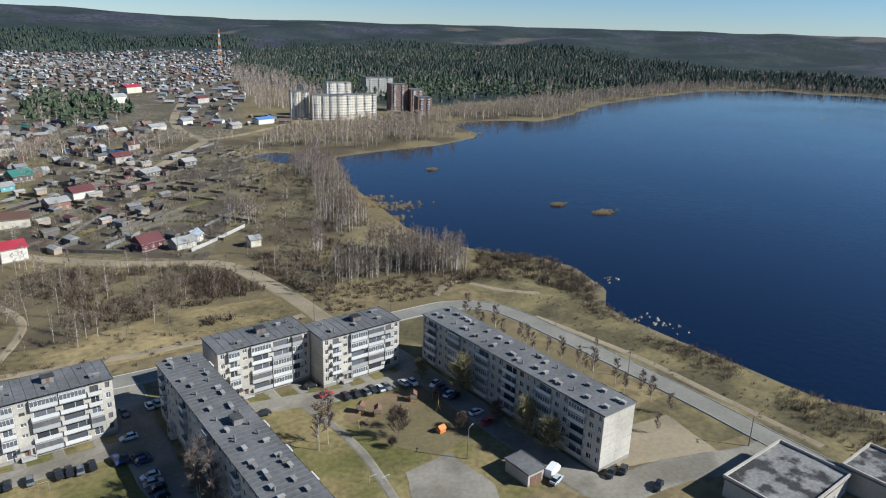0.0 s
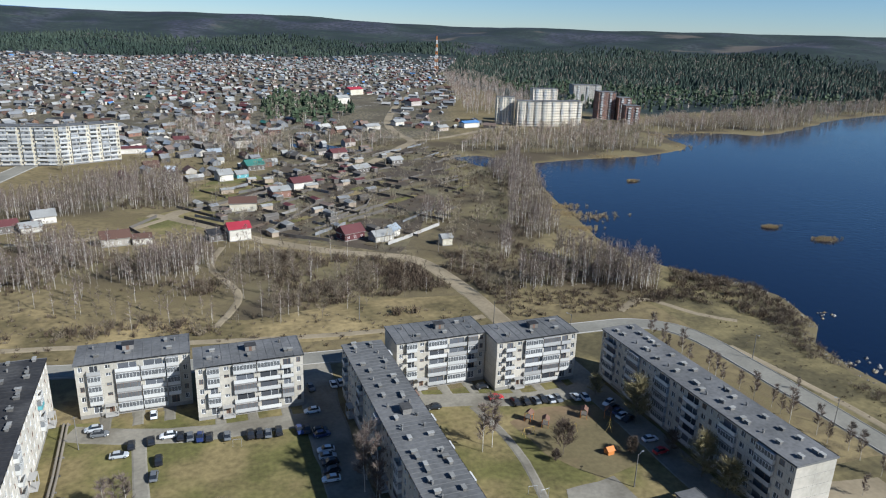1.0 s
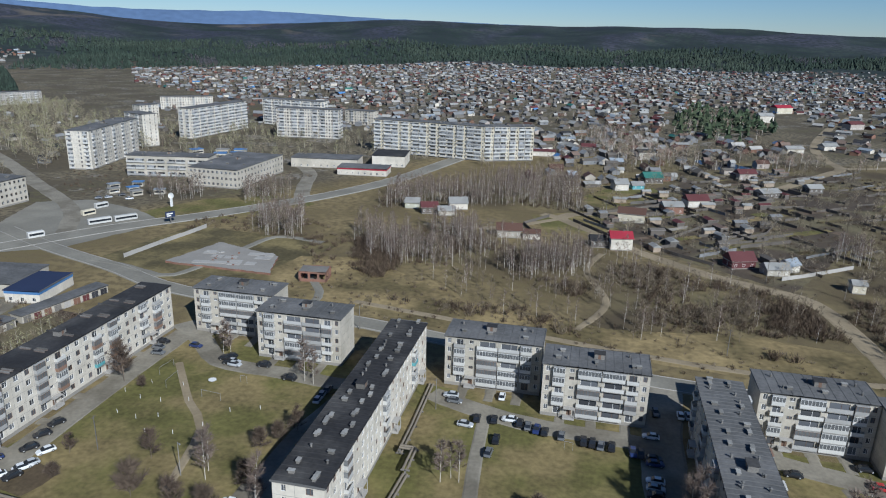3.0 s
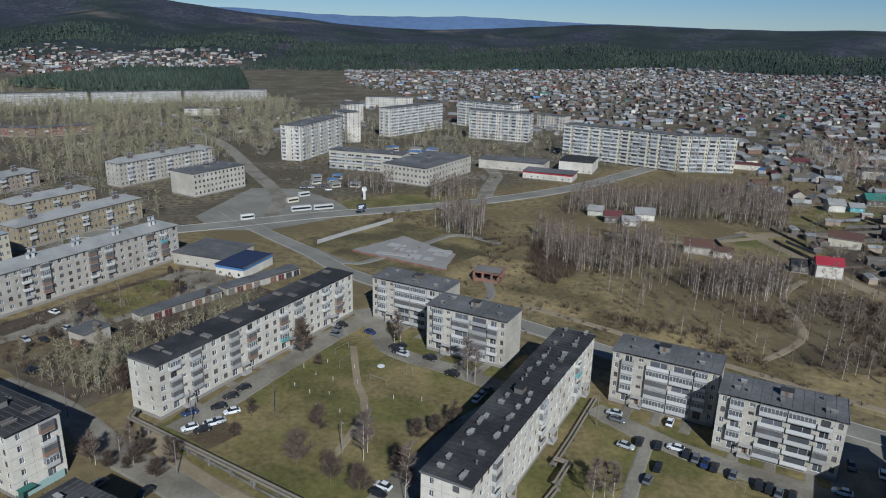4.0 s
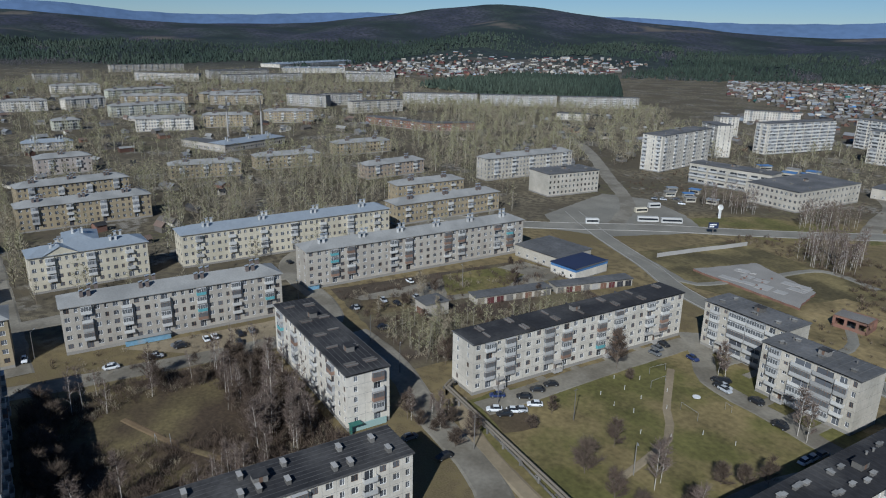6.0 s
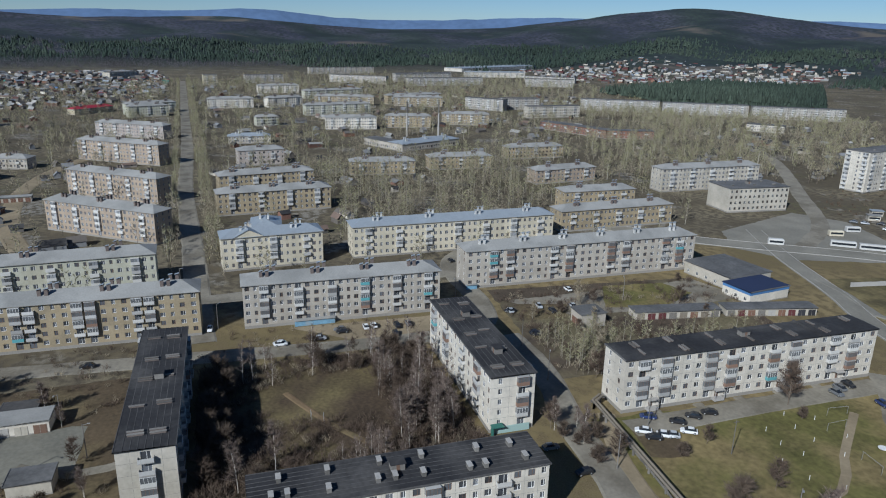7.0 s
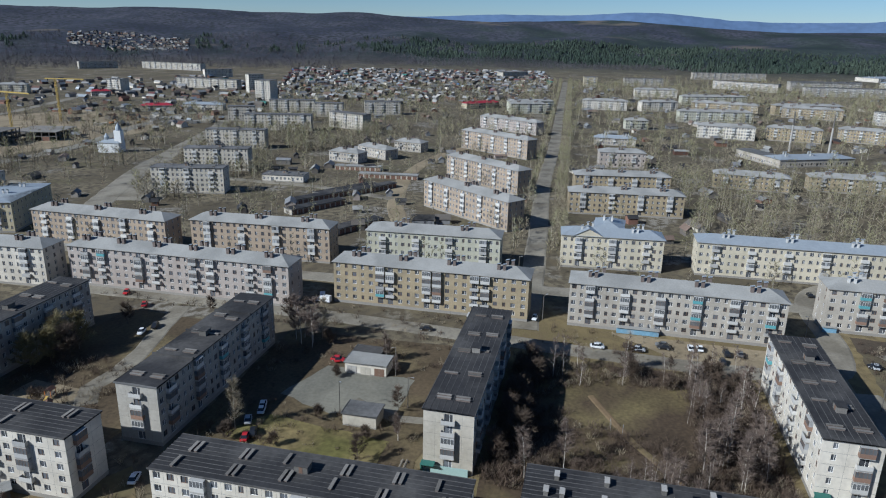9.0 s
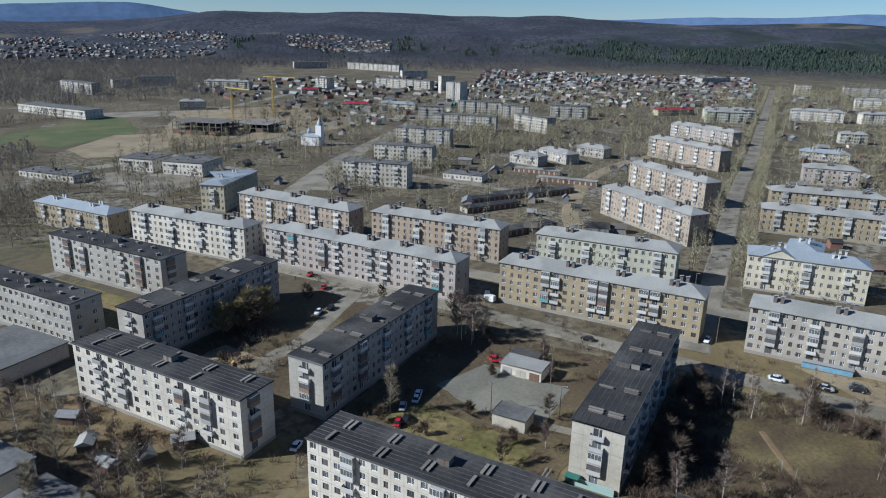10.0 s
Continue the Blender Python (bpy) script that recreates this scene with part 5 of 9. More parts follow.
def lawn(pts, mat, label, category="lawn", z=0.025):
    """A patch of ground with an uneven edge."""
    out, n = [], len(pts)
    for i in range(n):
        a, b = Vector(pts[i]), Vector(pts[(i + 1) % n])
        k = max(2, int((b - a).length / 3.5))
        d = (b - a).normalized()
        for j in range(k):
            p = a.lerp(b, j / k)
            w = 0.9 * noise.noise((p.x * 0.21, p.y * 0.21, 7)) if j else 0
            out.append((p.x - d.y * w, p.y + d.x * w))
    return flat_poly("lawn", out, z, mat, label, category)


lawn([(-118, 98), (-48, 94), (-47, 180), (-114, 188)], "spring_grass", "patchy green lawn of a sports ground")
lawn([(-32, 95), (31, 95), (31, 172), (-32, 172)], "spring_grass", "patchy green lawn between blocks")
lawn([(52, 90), (114, 88), (114, 156), (52, 163)], "spring_grass", "patchy green lawn with worn soil")
lawn([(78, 140), (90, 144), (104, 141), (107, 126), (100, 114), (88, 112), (80, 124)], "trodden_soil", "bare reddish soil of a playground", "playground", z=0.035)
lawn([(78, 111), (91, 112), (92, 96), (86, 84), (72, 98)], "old_asphalt", "grey asphalt ball court", "court", z=0.045)
lawn([(113, 84), (160, 74), (160, 98), (128, 100), (126, 160), (160, 178), (156, 182), (112, 186)], "bank_grass", "dry grass verge by the lake block", z=0.02)
lawn([(120, 84), (146, 74), (150, 92), (128, 96)], "dirt_road", "bare gravel yard", "yard", z=0.03)
lawn([(166, 30), (196, 40), (190, 150), (205, 165), (214, 200), (196, 235), (166, 200)], "bank_grass", "rough brown grass bank by the lake", z=0.015)
lawn([(-60, 214), (100, 196), (110, 225), (70, 232), (20, 226), (-30, 236), (-45, 258), (-70, 245)], "dry_meadow", "wide dry yellow meadow", z=0.015)
lawn([(-120, 222), (-70, 216), (-60, 260), (-85, 275), (-110, 270)], "dry_meadow", "dry yellow waste ground", z=0.018)
lawn([(-8, 340), (30, 350), (10, 392), (-20, 372)], "spring_grass", "small green field between fences", z=0.02)
lawn([(20, 400), (60, 440), (50, 470), (20, 455), (0, 420)], "spring_grass", "green plot in the village", z=0.02)
lawn([(-212, 290), (-150, 330), (-140, 360), (-170, 372), (-205, 350), (-222, 310)], "spring_grass", "green verge at the square", z=0.02)
lawn([(-170, 3), (-100, 3), (-100, 68), (-172, 68)], "dark_litter", "brown leaf-strewn yard under birches", z=0.02)
lawn([(-170, -68), (-100, -68), (-98, -12), (-172, -12)], "leaf_litter", "brown patchy yard between blocks", z=0.02)
lawn([(-150, -48), (-132, -54), (-126, -38), (-130, -22), (-148, -22)], "worn_court", "dark grey asphalt yard before garages", "yard", z=0.04)
lawn([(-118, -20), (-108, -20), (-104, -40), (-112, -60), (-122, -52)], "spring_grass", "fresh green patch by a path", z=0.03)
lawn([(-168, -82), (-100, -82), (-100, -128), (-172, -128)], "leaf_litter", "brown and green yard with parked cars", z=0.02)
lawn([(-120, -100), (-104, -100), (-104, -122), (-122, -120)], "dirt_road", "sandy playground", "playground", z=0.03)
lawn([(-118, -200), (-108, -200), (-108, -145), (-132, -145), (-132, -215)], "spring_grass", "green strip between blocks", z=0.025)
lawn([(-80, -133), (-83, -78), (-95, -71), (-80, -58), (-66, -78), (-69, -121)], "trodden_soil", "bare reddish soil beside white blocks", "yard", z=0.03)
lawn([(-76, -150), (-40, -150), (-40, -60), (-76, -60)], "leaf_litter", "brown soil under bare trees", z=0.02)
lawn([(-212, 105), (-140, 100), (-140, 190), (-205, 190)], "garden_soil", "bare brown yard with garages", z=0.02)
lawn([(-172, 60), (-195, 30), (-193, 95), (-172, 95)], "dirt_road", "bare sandy yard with parked cars", "yard", z=0.02)
lawn([(0, 381), (82, 517), (200, 567), (190, 470), (115, 320), (92, 282), (40, 325)], "garden_soil", "dug brown garden plots", "garden", z=0.015)
lawn([(-190, 245), (-150, 228), (-112, 238), (-100, 290), (-180, 300)], "bank_grass", "overgrown ground round a ruin", z=0.012)
lawn([(-290, -560), (-416, -600), (-470, -618), (-400, -500), (-310, -478)], "fresh_grass", "green sports field", "field", z=0.03)
lawn([(-430, -640), (-480, -640), (-530, -600), (-500, -560), (-450, -600)], "old_asphalt", "grey paved edge of a sports field", "square", z=0.03)
lawn([(-394, -470), (-530, -594), (-652, -538), (-632, -440), (-553, -370), (-438, -383), (-368, -395)], "dirt_road", "churned sandy ground of a building site", "building site", z=0.03)
lawn([(-308, -466), (-373, -499), (-420, -464), (-376, -416), (-314, -404), (-293, -425)], "dirt_road", "heaped yellow sand at a building site", "building site", z=0.035)
lawn([(-300, -235), (-360, -254), (-352, -222), (-307, -208)], "old_asphalt", "pale paved lot beside yellow houses", "square", z=0.03)
lawn([(-240, -290), (-330, -300), (-320, -360), (-240, -370)], "old_asphalt", "wide paved forecourt", "square", z=0.03)
lawn([(-236, 236), (-214, 250), (-196, 300), (-224, 318), (-262, 330), (-286, 316), (-262, 250)], "asphalt", "wide asphalt bus square", "square", z=0.03)

for x, y in ((8, 164.5), (16, 164.5), (24.5, 164.5), (60, 163.4), (68, 163.4), (75.5, 163.4), (87, 156), (94, 156), (101, 156), (-19, 174.2), (-11.5, 174.2), (-4, 174.2), (-105, 188), (-97, 188), (-89, 188), (-77, 176.2), (-69, 176.2), (-62, 176.2)):
    ribbon("path", [(x, y - 0.1), (x, y - 7.0)], 1.9, "old_asphalt", "short worn slab path to an entrance", "path", z=0.05)
for y in (116, 129, 142, 155, 168, 179):
    ribbon("path", [(-118.3, y), (-109.5, y)], 1.9, "old_asphalt", "short worn slab path to an entrance", "path", z=0.05)
ribbon("path", [(-70, 226), (-30, 219), (30, 208), (70, 204), (100, 206)], 2.4, "dirt_road", "trodden track across the dry meadow", "path", z=0.04)
ribbon("path", [(10, 222), (20, 250), (12, 285), (18, 312)], 1.6, "dirt_road", "trodden track across the dry meadow", "path", z=0.04)
lawn([(-200, 108), (-203, 190), (-182, 196), (-178, 168), (-180, 140), (-184, 118)], "old_asphalt", "worn paved yard with parked cars before a long block", "yard", z=0.03)
lawn([(-205, 150), (-185, 140), (-180, 160), (-190, 180), (-203, 175)], "spring_grass", "patch of rough grass behind garages", z=0.03)
lawn([(-196, 110), (-182, 106), (-180, 122), (-192, 128)], "leaf_litter", "brown bare patch in a yard", z=0.032)
lawn([(-112, 105), (-100, 103), (-98, 112), (-110, 116)], "leaf_litter", "worn brown patch on a lawn", z=0.04)

# ---- low buildings ----
def clear_of_blocks(x, y, gap=2.0):
    for bx, by, ang, L, W in BLOCKS:
        dx, dy = x - bx, y - by
        c, s = math.cos(radians(ang)), math.sin(radians(ang))
        u, v = dx * c + dy * s, -dx * s + dy * c
        if -gap < u < L + gap and -gap < v < W + gap:
            return False
    return True


ROAD_LINES = [
    ([(-260, 268), (-175, 234), (-137, 219), (-58, 208), (35, 191), (127, 187), (150, 184), (162, 171), (164, 98), (160, 20)], 6),
    ([(104, 193), (103, 240), (97, 272), (84, 282), (34, 321), (-4, 370), (25, 393), (53, 420), (113, 465), (182, 564), (200, 594), (218, 733)], 5),
    ([(-330, 150), (-250, 229), (-214, 283), (-144, 378), (-115, 443), (-92, 536)], 9),
    ([(-224, 262), (-274, 322), (-320, 355), (-426, 431)], 8),
    ([(-190, 3), (-298, -3), (-577, -16), (-823, -28), (-1383, -55)], 8),
    ([(-262, -222), (-385, -273), (-448, -292), (-569, -328), (-755, -382)], 9),
    ([(-512, -590), (-589, -585), (-657, -605), (-941, -706)], 7),
]



def off_the_streets(x, y):
    px, py = np.array([x]), np.array([y])
    return clear_of_blocks(x, y, 9) and all(far_from(px, py, line)[0] > w + 6 for line, w in ROAD_LINES)


def low_house(name, label, category, x, y, ang, L, W, h, wall, roof_mat, doors=0, door_mat="rust", flat=True, rise=1.8, band=None, windows=0):
    root = thing(name, label, category, pose(x, y, 0, 0, 0, ang))
    s = Shape(wall, "plinth")
    s.box(0, 0, 0, L, W, 0.35, "plinth", "bt")
    s.box(0.03, 0.03, 0.35, L - 0.03, W - 0.03, h, wall, "bt")
    if band:
        s.box(-0.05, -0.05, h - 1.1, L + 0.05, W + 0.05, h, band, "")
    if not flat:
        for xx in (0.03, L - 0.03):
            s.face([(xx, 0.03, h), (xx, W - 0.03, h), (xx, W / 2, h + rise * 0.95)], wall)
    part("wall", s, root)
    part("roof", flat_roof(L, W, h, roof_mat, 0) if flat else hip_roof(L, W, h, roof_mat, rise, 0.4, False), root)
    if roof_mat == "worn_roof":
        for x0, y0, x1, y1 in ((-0.3, -0.3, L + 0.3, 0.1), (-0.3, W - 0.1, L + 0.3, W + 0.3), (-0.3, 0.1, 0.1, W - 0.1), (L - 0.1, 0.1, L + 0.3, W - 0.1)):
            p = Shape(wall)
            p.box(x0, y0, h + 0.39, x1, y1, h + 1.0, wall)
            part("parapet", p, root)
    for i in range(doors):
        skin = door_mat if isinstance(door_mat, str) else door_mat[i % len(door_mat)]
        d = Shape(skin)
        w = L / doors * 0.7
        mid = L * (i + 0.5) / doors
        d.box(mid - w / 2, -0.06, 0.05, mid + w / 2, 0.03, min(2.4, h - 0.4), skin)
        d.box(mid - 0.03, -0.09, 0.05, mid + 0.03, -0.06, min(2.4, h - 0.4), "plinth")
        part("door", d, root)
    for i in range(windows):
        part("window", window_unit(1.3, 1.3), root, pose(L * (i + 0.5) / windows, -0.12, min(1.0, h - 1.7)))
    return root


low_house("shop", "white shop with a red roof band", "shop", -159, 442, 6, 34, 16, 5, "white_panel", "bitumen_roof", band="red_sheet", windows=8)
low_house("shop", "pale shop hall with dark flat roof", "shop", -200, 458, 8, 48, 20, 6.5, "panel_concrete", "bitumen_roof", windows=10)
low_house("shop", "two-storey shop with dark roof", "shop", -146, 478, 8, 24, 28, 8, "white_panel", "dark_bitumen", windows=6)
low_house("shop", "small shop with a blue roof and white walls", "shop", -187, 191, 8, 13, 20, 4.6, "white_panel", "navy_sheet", band="blue_sheet", windows=3)
low_house("shop", "grey flat-roofed hall beside a blue shop", "shop", -212, 192, 8, 24, 22, 5, "panel_concrete", "bitumen_roof", windows=5)
low_house("garage_row", "row of grey garages with coloured doors", "garages", -172, 144, 81, 31, 6, 2.7, "panel_concrete", "bitumen_roof", doors=8, door_mat=("pipe_wrap", "maroon_sheet", "maroon_sheet", "vent_concrete", "pipe_wrap", "rust", "pipe_wrap", "vent_concrete"))
low_house("garage_row", "row of pale garages with red and grey doors", "garages", -167, 177, 77, 33, 6, 2.7, "panel_concrete", "bitumen_roof", doors=9, door_mat=("vent_concrete", "maroon_sheet", "rust", "vent_concrete", "kerb_concrete", "rust", "maroon_sheet", "dark_room", "dark_room"))
low_house("transformer_hut", "small grey brick transformer hut", "hut", -178, 122.5, 0, 7.5, 9, 4.6, "grey_brick", "bitumen_roof", doors=1)
low_house("shed", "grey brick shed beside the playground", "shed", 97.3, 91, 0, 5.0, 7.5, 3.2, "grey_brick", "bitumen_roof", doors=1)
low_house("shed", "white transformer hut on a lawn", "shed", -122, -33, 90, 8.5, 6, 3.2, "panel_concrete", "bitumen_roof")
low_house("garage", "white garage with three doors", "garage", -147.5, -42, 90, 12, 6.5, 3.2, "white_panel", "slate_roof", doors=3, door_mat=("kerb_concrete", "panel_concrete", "brown_frame"))
low_house("garage", "small dark wooden shed behind garages", "shed", -154, -42, 90, 8, 5, 3.0, "old_wood", "dark_bitumen")
for k, (x, y) in enumerate(((-68, -110), (-70, -95), (-63, -99), (-70, -122), (-76, -90))):
    low_house("garden_shed", "small shed with a pale roof among bare trees", "shed", x, y, 40 + k * 25, 4.5, 3.2, 2.2, "old_wood", ("slate_roof", "grey_sheet")[k % 2], doors=1, door_mat="brown_frame", flat=False, rise=0.9)
low_house("nursery", "low flat-roofed service building", "building", -93, -176, 2, 20, 24, 4.5, "panel_concrete", "bitumen_roof", windows=5)
low_house("nursery", "low school wing with flat roof", "building", -40, -124, 90, 20, 14, 6.5, "white_panel", "bitumen_roof", windows=5)
low_house("nursery", "low school wing with pale roof edge", "building", -39, -99, 90, 18, 14, 5, "white_panel", "bitumen_roof", windows=5)
low_house("service_building", "flat-roofed service building by the shore road", "building", 131, 48, 0, 24, 16, 4.5, "grey_brick", "worn_roof", windows=6)
low_house("service_building", "grey utility building with dark roof", "building", 156, 36, 0, 14, 14, 5.5, "grey_brick", "worn_roof", windows=3)
for gx, gy, n in ((-300, -128, 10), (-318, -136, 12), (-338, -128, 12), (-352, -112, 9), (-268, -96, 10)):
    low_house("garage_row", "dark-roofed row of garages", "garages", gx, gy, 150, n * 3.5, 7, 2.7, "grey_brick", "dark_bitumen", doors=n)
for gx, gy, n in ((-400, -128, 11), (-420, -152, 9)):
    low_house("garage_row", "pale row of garages beside a sandy track", "garages", gx, gy, 95, n * 3.5, 6, 2.7, "panel_concrete", "slate_roof", doors=n)


def ruin(x, y, ang, L, W, h):
    root = thing("brick_ruin", "roofless red brick ruin with gaps for windows", "ruin", pose(x, y, 0, 0, 0, ang))
    for m, length, name in ((pose(0, 0, 0), L, "wall"), (pose(L, W, 0, 0, 0, 180), L, "wall"), (pose(0, W, 0, 0, 0, -90), W, "wall"), (pose(L, 0, 0, 0, 0, 90), W, "wall")):
        s = Shape("red_brick")
        n = max(2, int(length / 3))
        for i in range(n):
            x0, x1 = length * i / n, length * (i + 1) / n
            top = h + random.Random(i + int(length)).uniform(-0.5, 0.3)
            s.box(x0, 0, 0, x1, 0.4, 1.2, "red_brick", "b")
            s.box(x0, 0, 1.2, x0 + 0.9, 0.4, top - 0.6, "red_brick", "b")
            s.box(x0, 0, top - 0.6, x1, 0.4, top, "red_brick")
        part(name, s, root, m)
    s = Shape("vent_concrete")
    s.box(0.2, 0.2, h, L - 0.2, W * 0.8, h + 0.2, "vent_concrete")
    part("slab", s, root)


ruin(-98, 240, 8, 11, 8.5, 4.2)


def ruin_base(pts, h):
    """A cracked concrete floor on low brick walls, broken at its edges."""
    root = thing("ruin_foundation", "cracked concrete floor of a ruin on low brick walls", "ruin", pose(0, 0, 0))
    rim = []
    for i in range(len(pts)):
        a, b = Vector(pts[i]), Vector(pts[(i + 1) % len(pts)])
        k = int((b - a).length / 2.5)
        for j in range(k):
            p = a.lerp(b, j / k)
            d = (b - a).normalized()
            w = 0.9 * noise.noise((p.x * 0.5, p.y * 0.5, 4))
            rim.append((p.x - d.y * w, p.y + d.x * w))
    s = Shape("red_brick")
    for i in range(len(rim)):
        (ax, ay), (bx, by) = rim[i], rim[(i + 1) % len(rim)]
        s.face([(ax, ay, 0), (bx, by, 0), (bx, by, h), (ax, ay, h)], "red_brick")
    part("wall", s.welded(), root)
    s = Shape("plinth")
    cx, cy = sum(p[0] for p in rim) / len(rim), sum(p[1] for p in rim) / len(rim)
    for i in range(len(rim)):
        (ax, ay), (bx, by) = rim[i], rim[(i + 1) % len(rim)]
        s.face([(ax, ay, h), (bx, by, h), (cx, cy, h + 0.15)], "plinth")
    s.welded()
    part("floor_slab", s, root)
    rnd = random.Random(3)
    for i in range(15):
        x, y = rnd.uniform(-150, -120), rnd.uniform(247, 266)
        t = Shape("kerb_concrete")
        t.box(-rnd.uniform(1.5, 3.5), -rnd.uniform(1, 2), 0, rnd.uniform(1.5, 3.5), rnd.uniform(1, 2), 0.18 + 0.004 * i, "kerb_concrete")
        part("floor_slab", t, root, pose(x, y, h, 0, 0, 8 + rnd.uniform(-4, 4)))
    for i in range(16):
        x, y, a = rnd.uniform(-152, -118), rnd.uniform(247, 266), rnd.uniform(0, 180)
        s = Shape("kerb_concrete", "red_brick")
        L, W, t = rnd.uniform(0.5, 1.8), rnd.uniform(0.4, 1.0), rnd.uniform(0.2, 0.5)
        s.box(-L / 2, -W / 2, 0, L / 2, W / 2, t, rnd.choice(("kerb_concrete", "kerb_concrete", "red_brick")))
        part("rubble", s, root, pose(x, y, h, 0, 0, a))


ruin_base([(-160, 245), (-112, 243), (-118, 264), (-152, 276)], 0.9)


def house(x, y, ang, L, W, h, wall, roof_mat, label, rise=2.2, chimney=True):
    root = thing("house", label, "house", pose(x, y, 0, 0, 0, ang), "village houses")
    s = Shape(wall, "plinth")
    s.box(0, 0, -0.3, L, W, 0.4, "plinth", "bt")
    s.box(0.04, 0.04, 0.4, L - 0.04, W - 0.04, h, wall, "bt")
    for xx in (0.04, L - 0.04):
        s.face([(xx, 0.04, h), (xx, W - 0.04, h), (xx, W / 2, h + rise * 0.97)], wall)
    part("wall", s, root)
    part("roof", hip_roof(L, W, h, roof_mat, rise, 0.45, False), root)
    n = max(2, int(L / 2.8))
    for i in range(n):
        part("window", window_unit(1.1, 1.2), root, pose(L * (i + 0.5) / n, -0.08, 1.1))
    part("window", window_unit(1.1, 1.2), root, pose(L + 0.08, W * 0.5, 1.1, 0, 0, 90))
    part("window", window_unit(1.1, 1.2), root, pose(-0.08, W * 0.5, 1.1, 0, 0, -90))
    if chimney:
        c = Shape("chimney_brick")
        c.box(L * 0.6, W * 0.5 - 0.3, h + rise - 0.6, L * 0.6 + 0.6, W * 0.5 + 0.3, h + rise + 0.7, "chimney_brick")
        part("chimney", c, root)
    return root


house(22, 319, 10, 10, 9, 5.6, "white_panel", "red_sheet", "white two-storey house with bright red roof", 2.6)
house(13, 321, 10, 9, 8, 3.0, "old_wood", "dark_bitumen", "dark wooden outbuilding by a red-roofed house")
house(26, 374, -5, 14, 9, 4.6, "cream_plaster", "brown_roof", "cream house with a brown roof", 2.8)
house(67, 418, 20, 13, 9, 4.2, "white_panel", "maroon_sheet", "house with maroon roof and pale gable", 3.0)
house(52, 398, 15, 11, 9, 4.4, "red_brick", "slate_roof", "brick house with grey roof")
house(-32, 324, 8, 12, 8, 3.6, "grey_brick", "brown_roof", "brick house with brown roof by a field", 3.0)
house(-19, 324, 8, 8, 7, 3.0, "white_panel", "brown_roof", "white annexe of a brick house", 1.6)
house(-78, 357, 20, 9, 7, 3.4, "old_wood", "maroon_sheet", "wooden house with maroon roof", 2.6)
house(-65, 370, 20, 10, 8, 3.6, "white_panel", "slate_roof", "white house with grey roof", 3.0)
house(-68, 355, 20, 9, 6, 2.8, "panel_concrete", "slate_roof", "low grey outbuilding beside houses")
house(-90, 366, 10, 8, 7, 3.2, "green_plaster", "slate_roof", "pale green garden house", 2.4)
house(73, 306, 20, 11, 8, 3.4, "maroon_sheet", "maroon_sheet", "dark red house with maroon roof", 3.4)
house(86, 300, 15, 10, 7, 3.0, "panel_concrete", "slate_roof", "grey house with slate roof", 2.2)
house(96, 306, 40, 7, 6, 3.2, "white_panel", "zinc_roof", "small white house with pale roof", 2.6)
house(115, 288, 0, 5, 5, 3.6, "cream_plaster", "slate_roof", "small cream garden house", 1.6)
house(46, 483, 20, 13, 10, 3.6, "old_wood", "green_sheet", "wooden house with green roof", 3.4)
house(26, 452, 20, 9, 9, 4.2, "white_panel", "slate_roof", "white gabled house in the village", 3.0)
house(37, 459, 20, 8, 7, 2.8, "teal_sheet", "slate_roof", "small turquoise annexe of a house")
house(46, 578, 15, 14, 10, 6.0, "white_panel", "dark_bitumen", "white modern house with dark roof", 2.0)
house(116, 459, 30, 14, 9, 3.2, "old_wood", "slate_roof", "weathered house with grey roof")
house(112, 517, 20, 13, 9, 4.4, "pink_plaster", "maroon_sheet", "house with maroon roof by the road", 2.8)
house(150, 487, 20, 10, 8, 3.0, "old_wood", "slate_roof", "weathered garden house with grey roof")
house(176, 660, 20, 16, 10, 4.0, "panel_concrete", "slate_roof", "grey house by the crossing")
house(214, 690, 20, 14, 9, 4.0, "white_panel", "slate_roof", "pale house by the crossing")
house(290, 870, 30, 20, 12, 6.0, "pink_plaster", "maroon_sheet", "large house with maroon roof", 3.2)
house(245, 1020, 30, 26, 14, 8.0, "cream_plaster", "red_sheet", "large house with red roof", 3.4)
house(200, 900, 20, 18, 12, 8.0, "white_panel", "slate_roof", "white two-storey house beside pines", 3.4)
house(246, 646, 20, 12, 9, 3.6, "orange_brick", "slate_roof", "brick house with grey roof")
house(280, 664, 15, 20, 10, 5.0, "white_panel", "blue_sheet", "white hall with blue roof", 2.0)
house(0, 606, 10, 12, 9, 3.6, "old_wood", "maroon_sheet", "wooden house with red roof", 2.6)
house(-38, 566, 5, 18, 9, 4.0, "white_panel", "maroon_sheet", "white shop with red signs", 1.4)


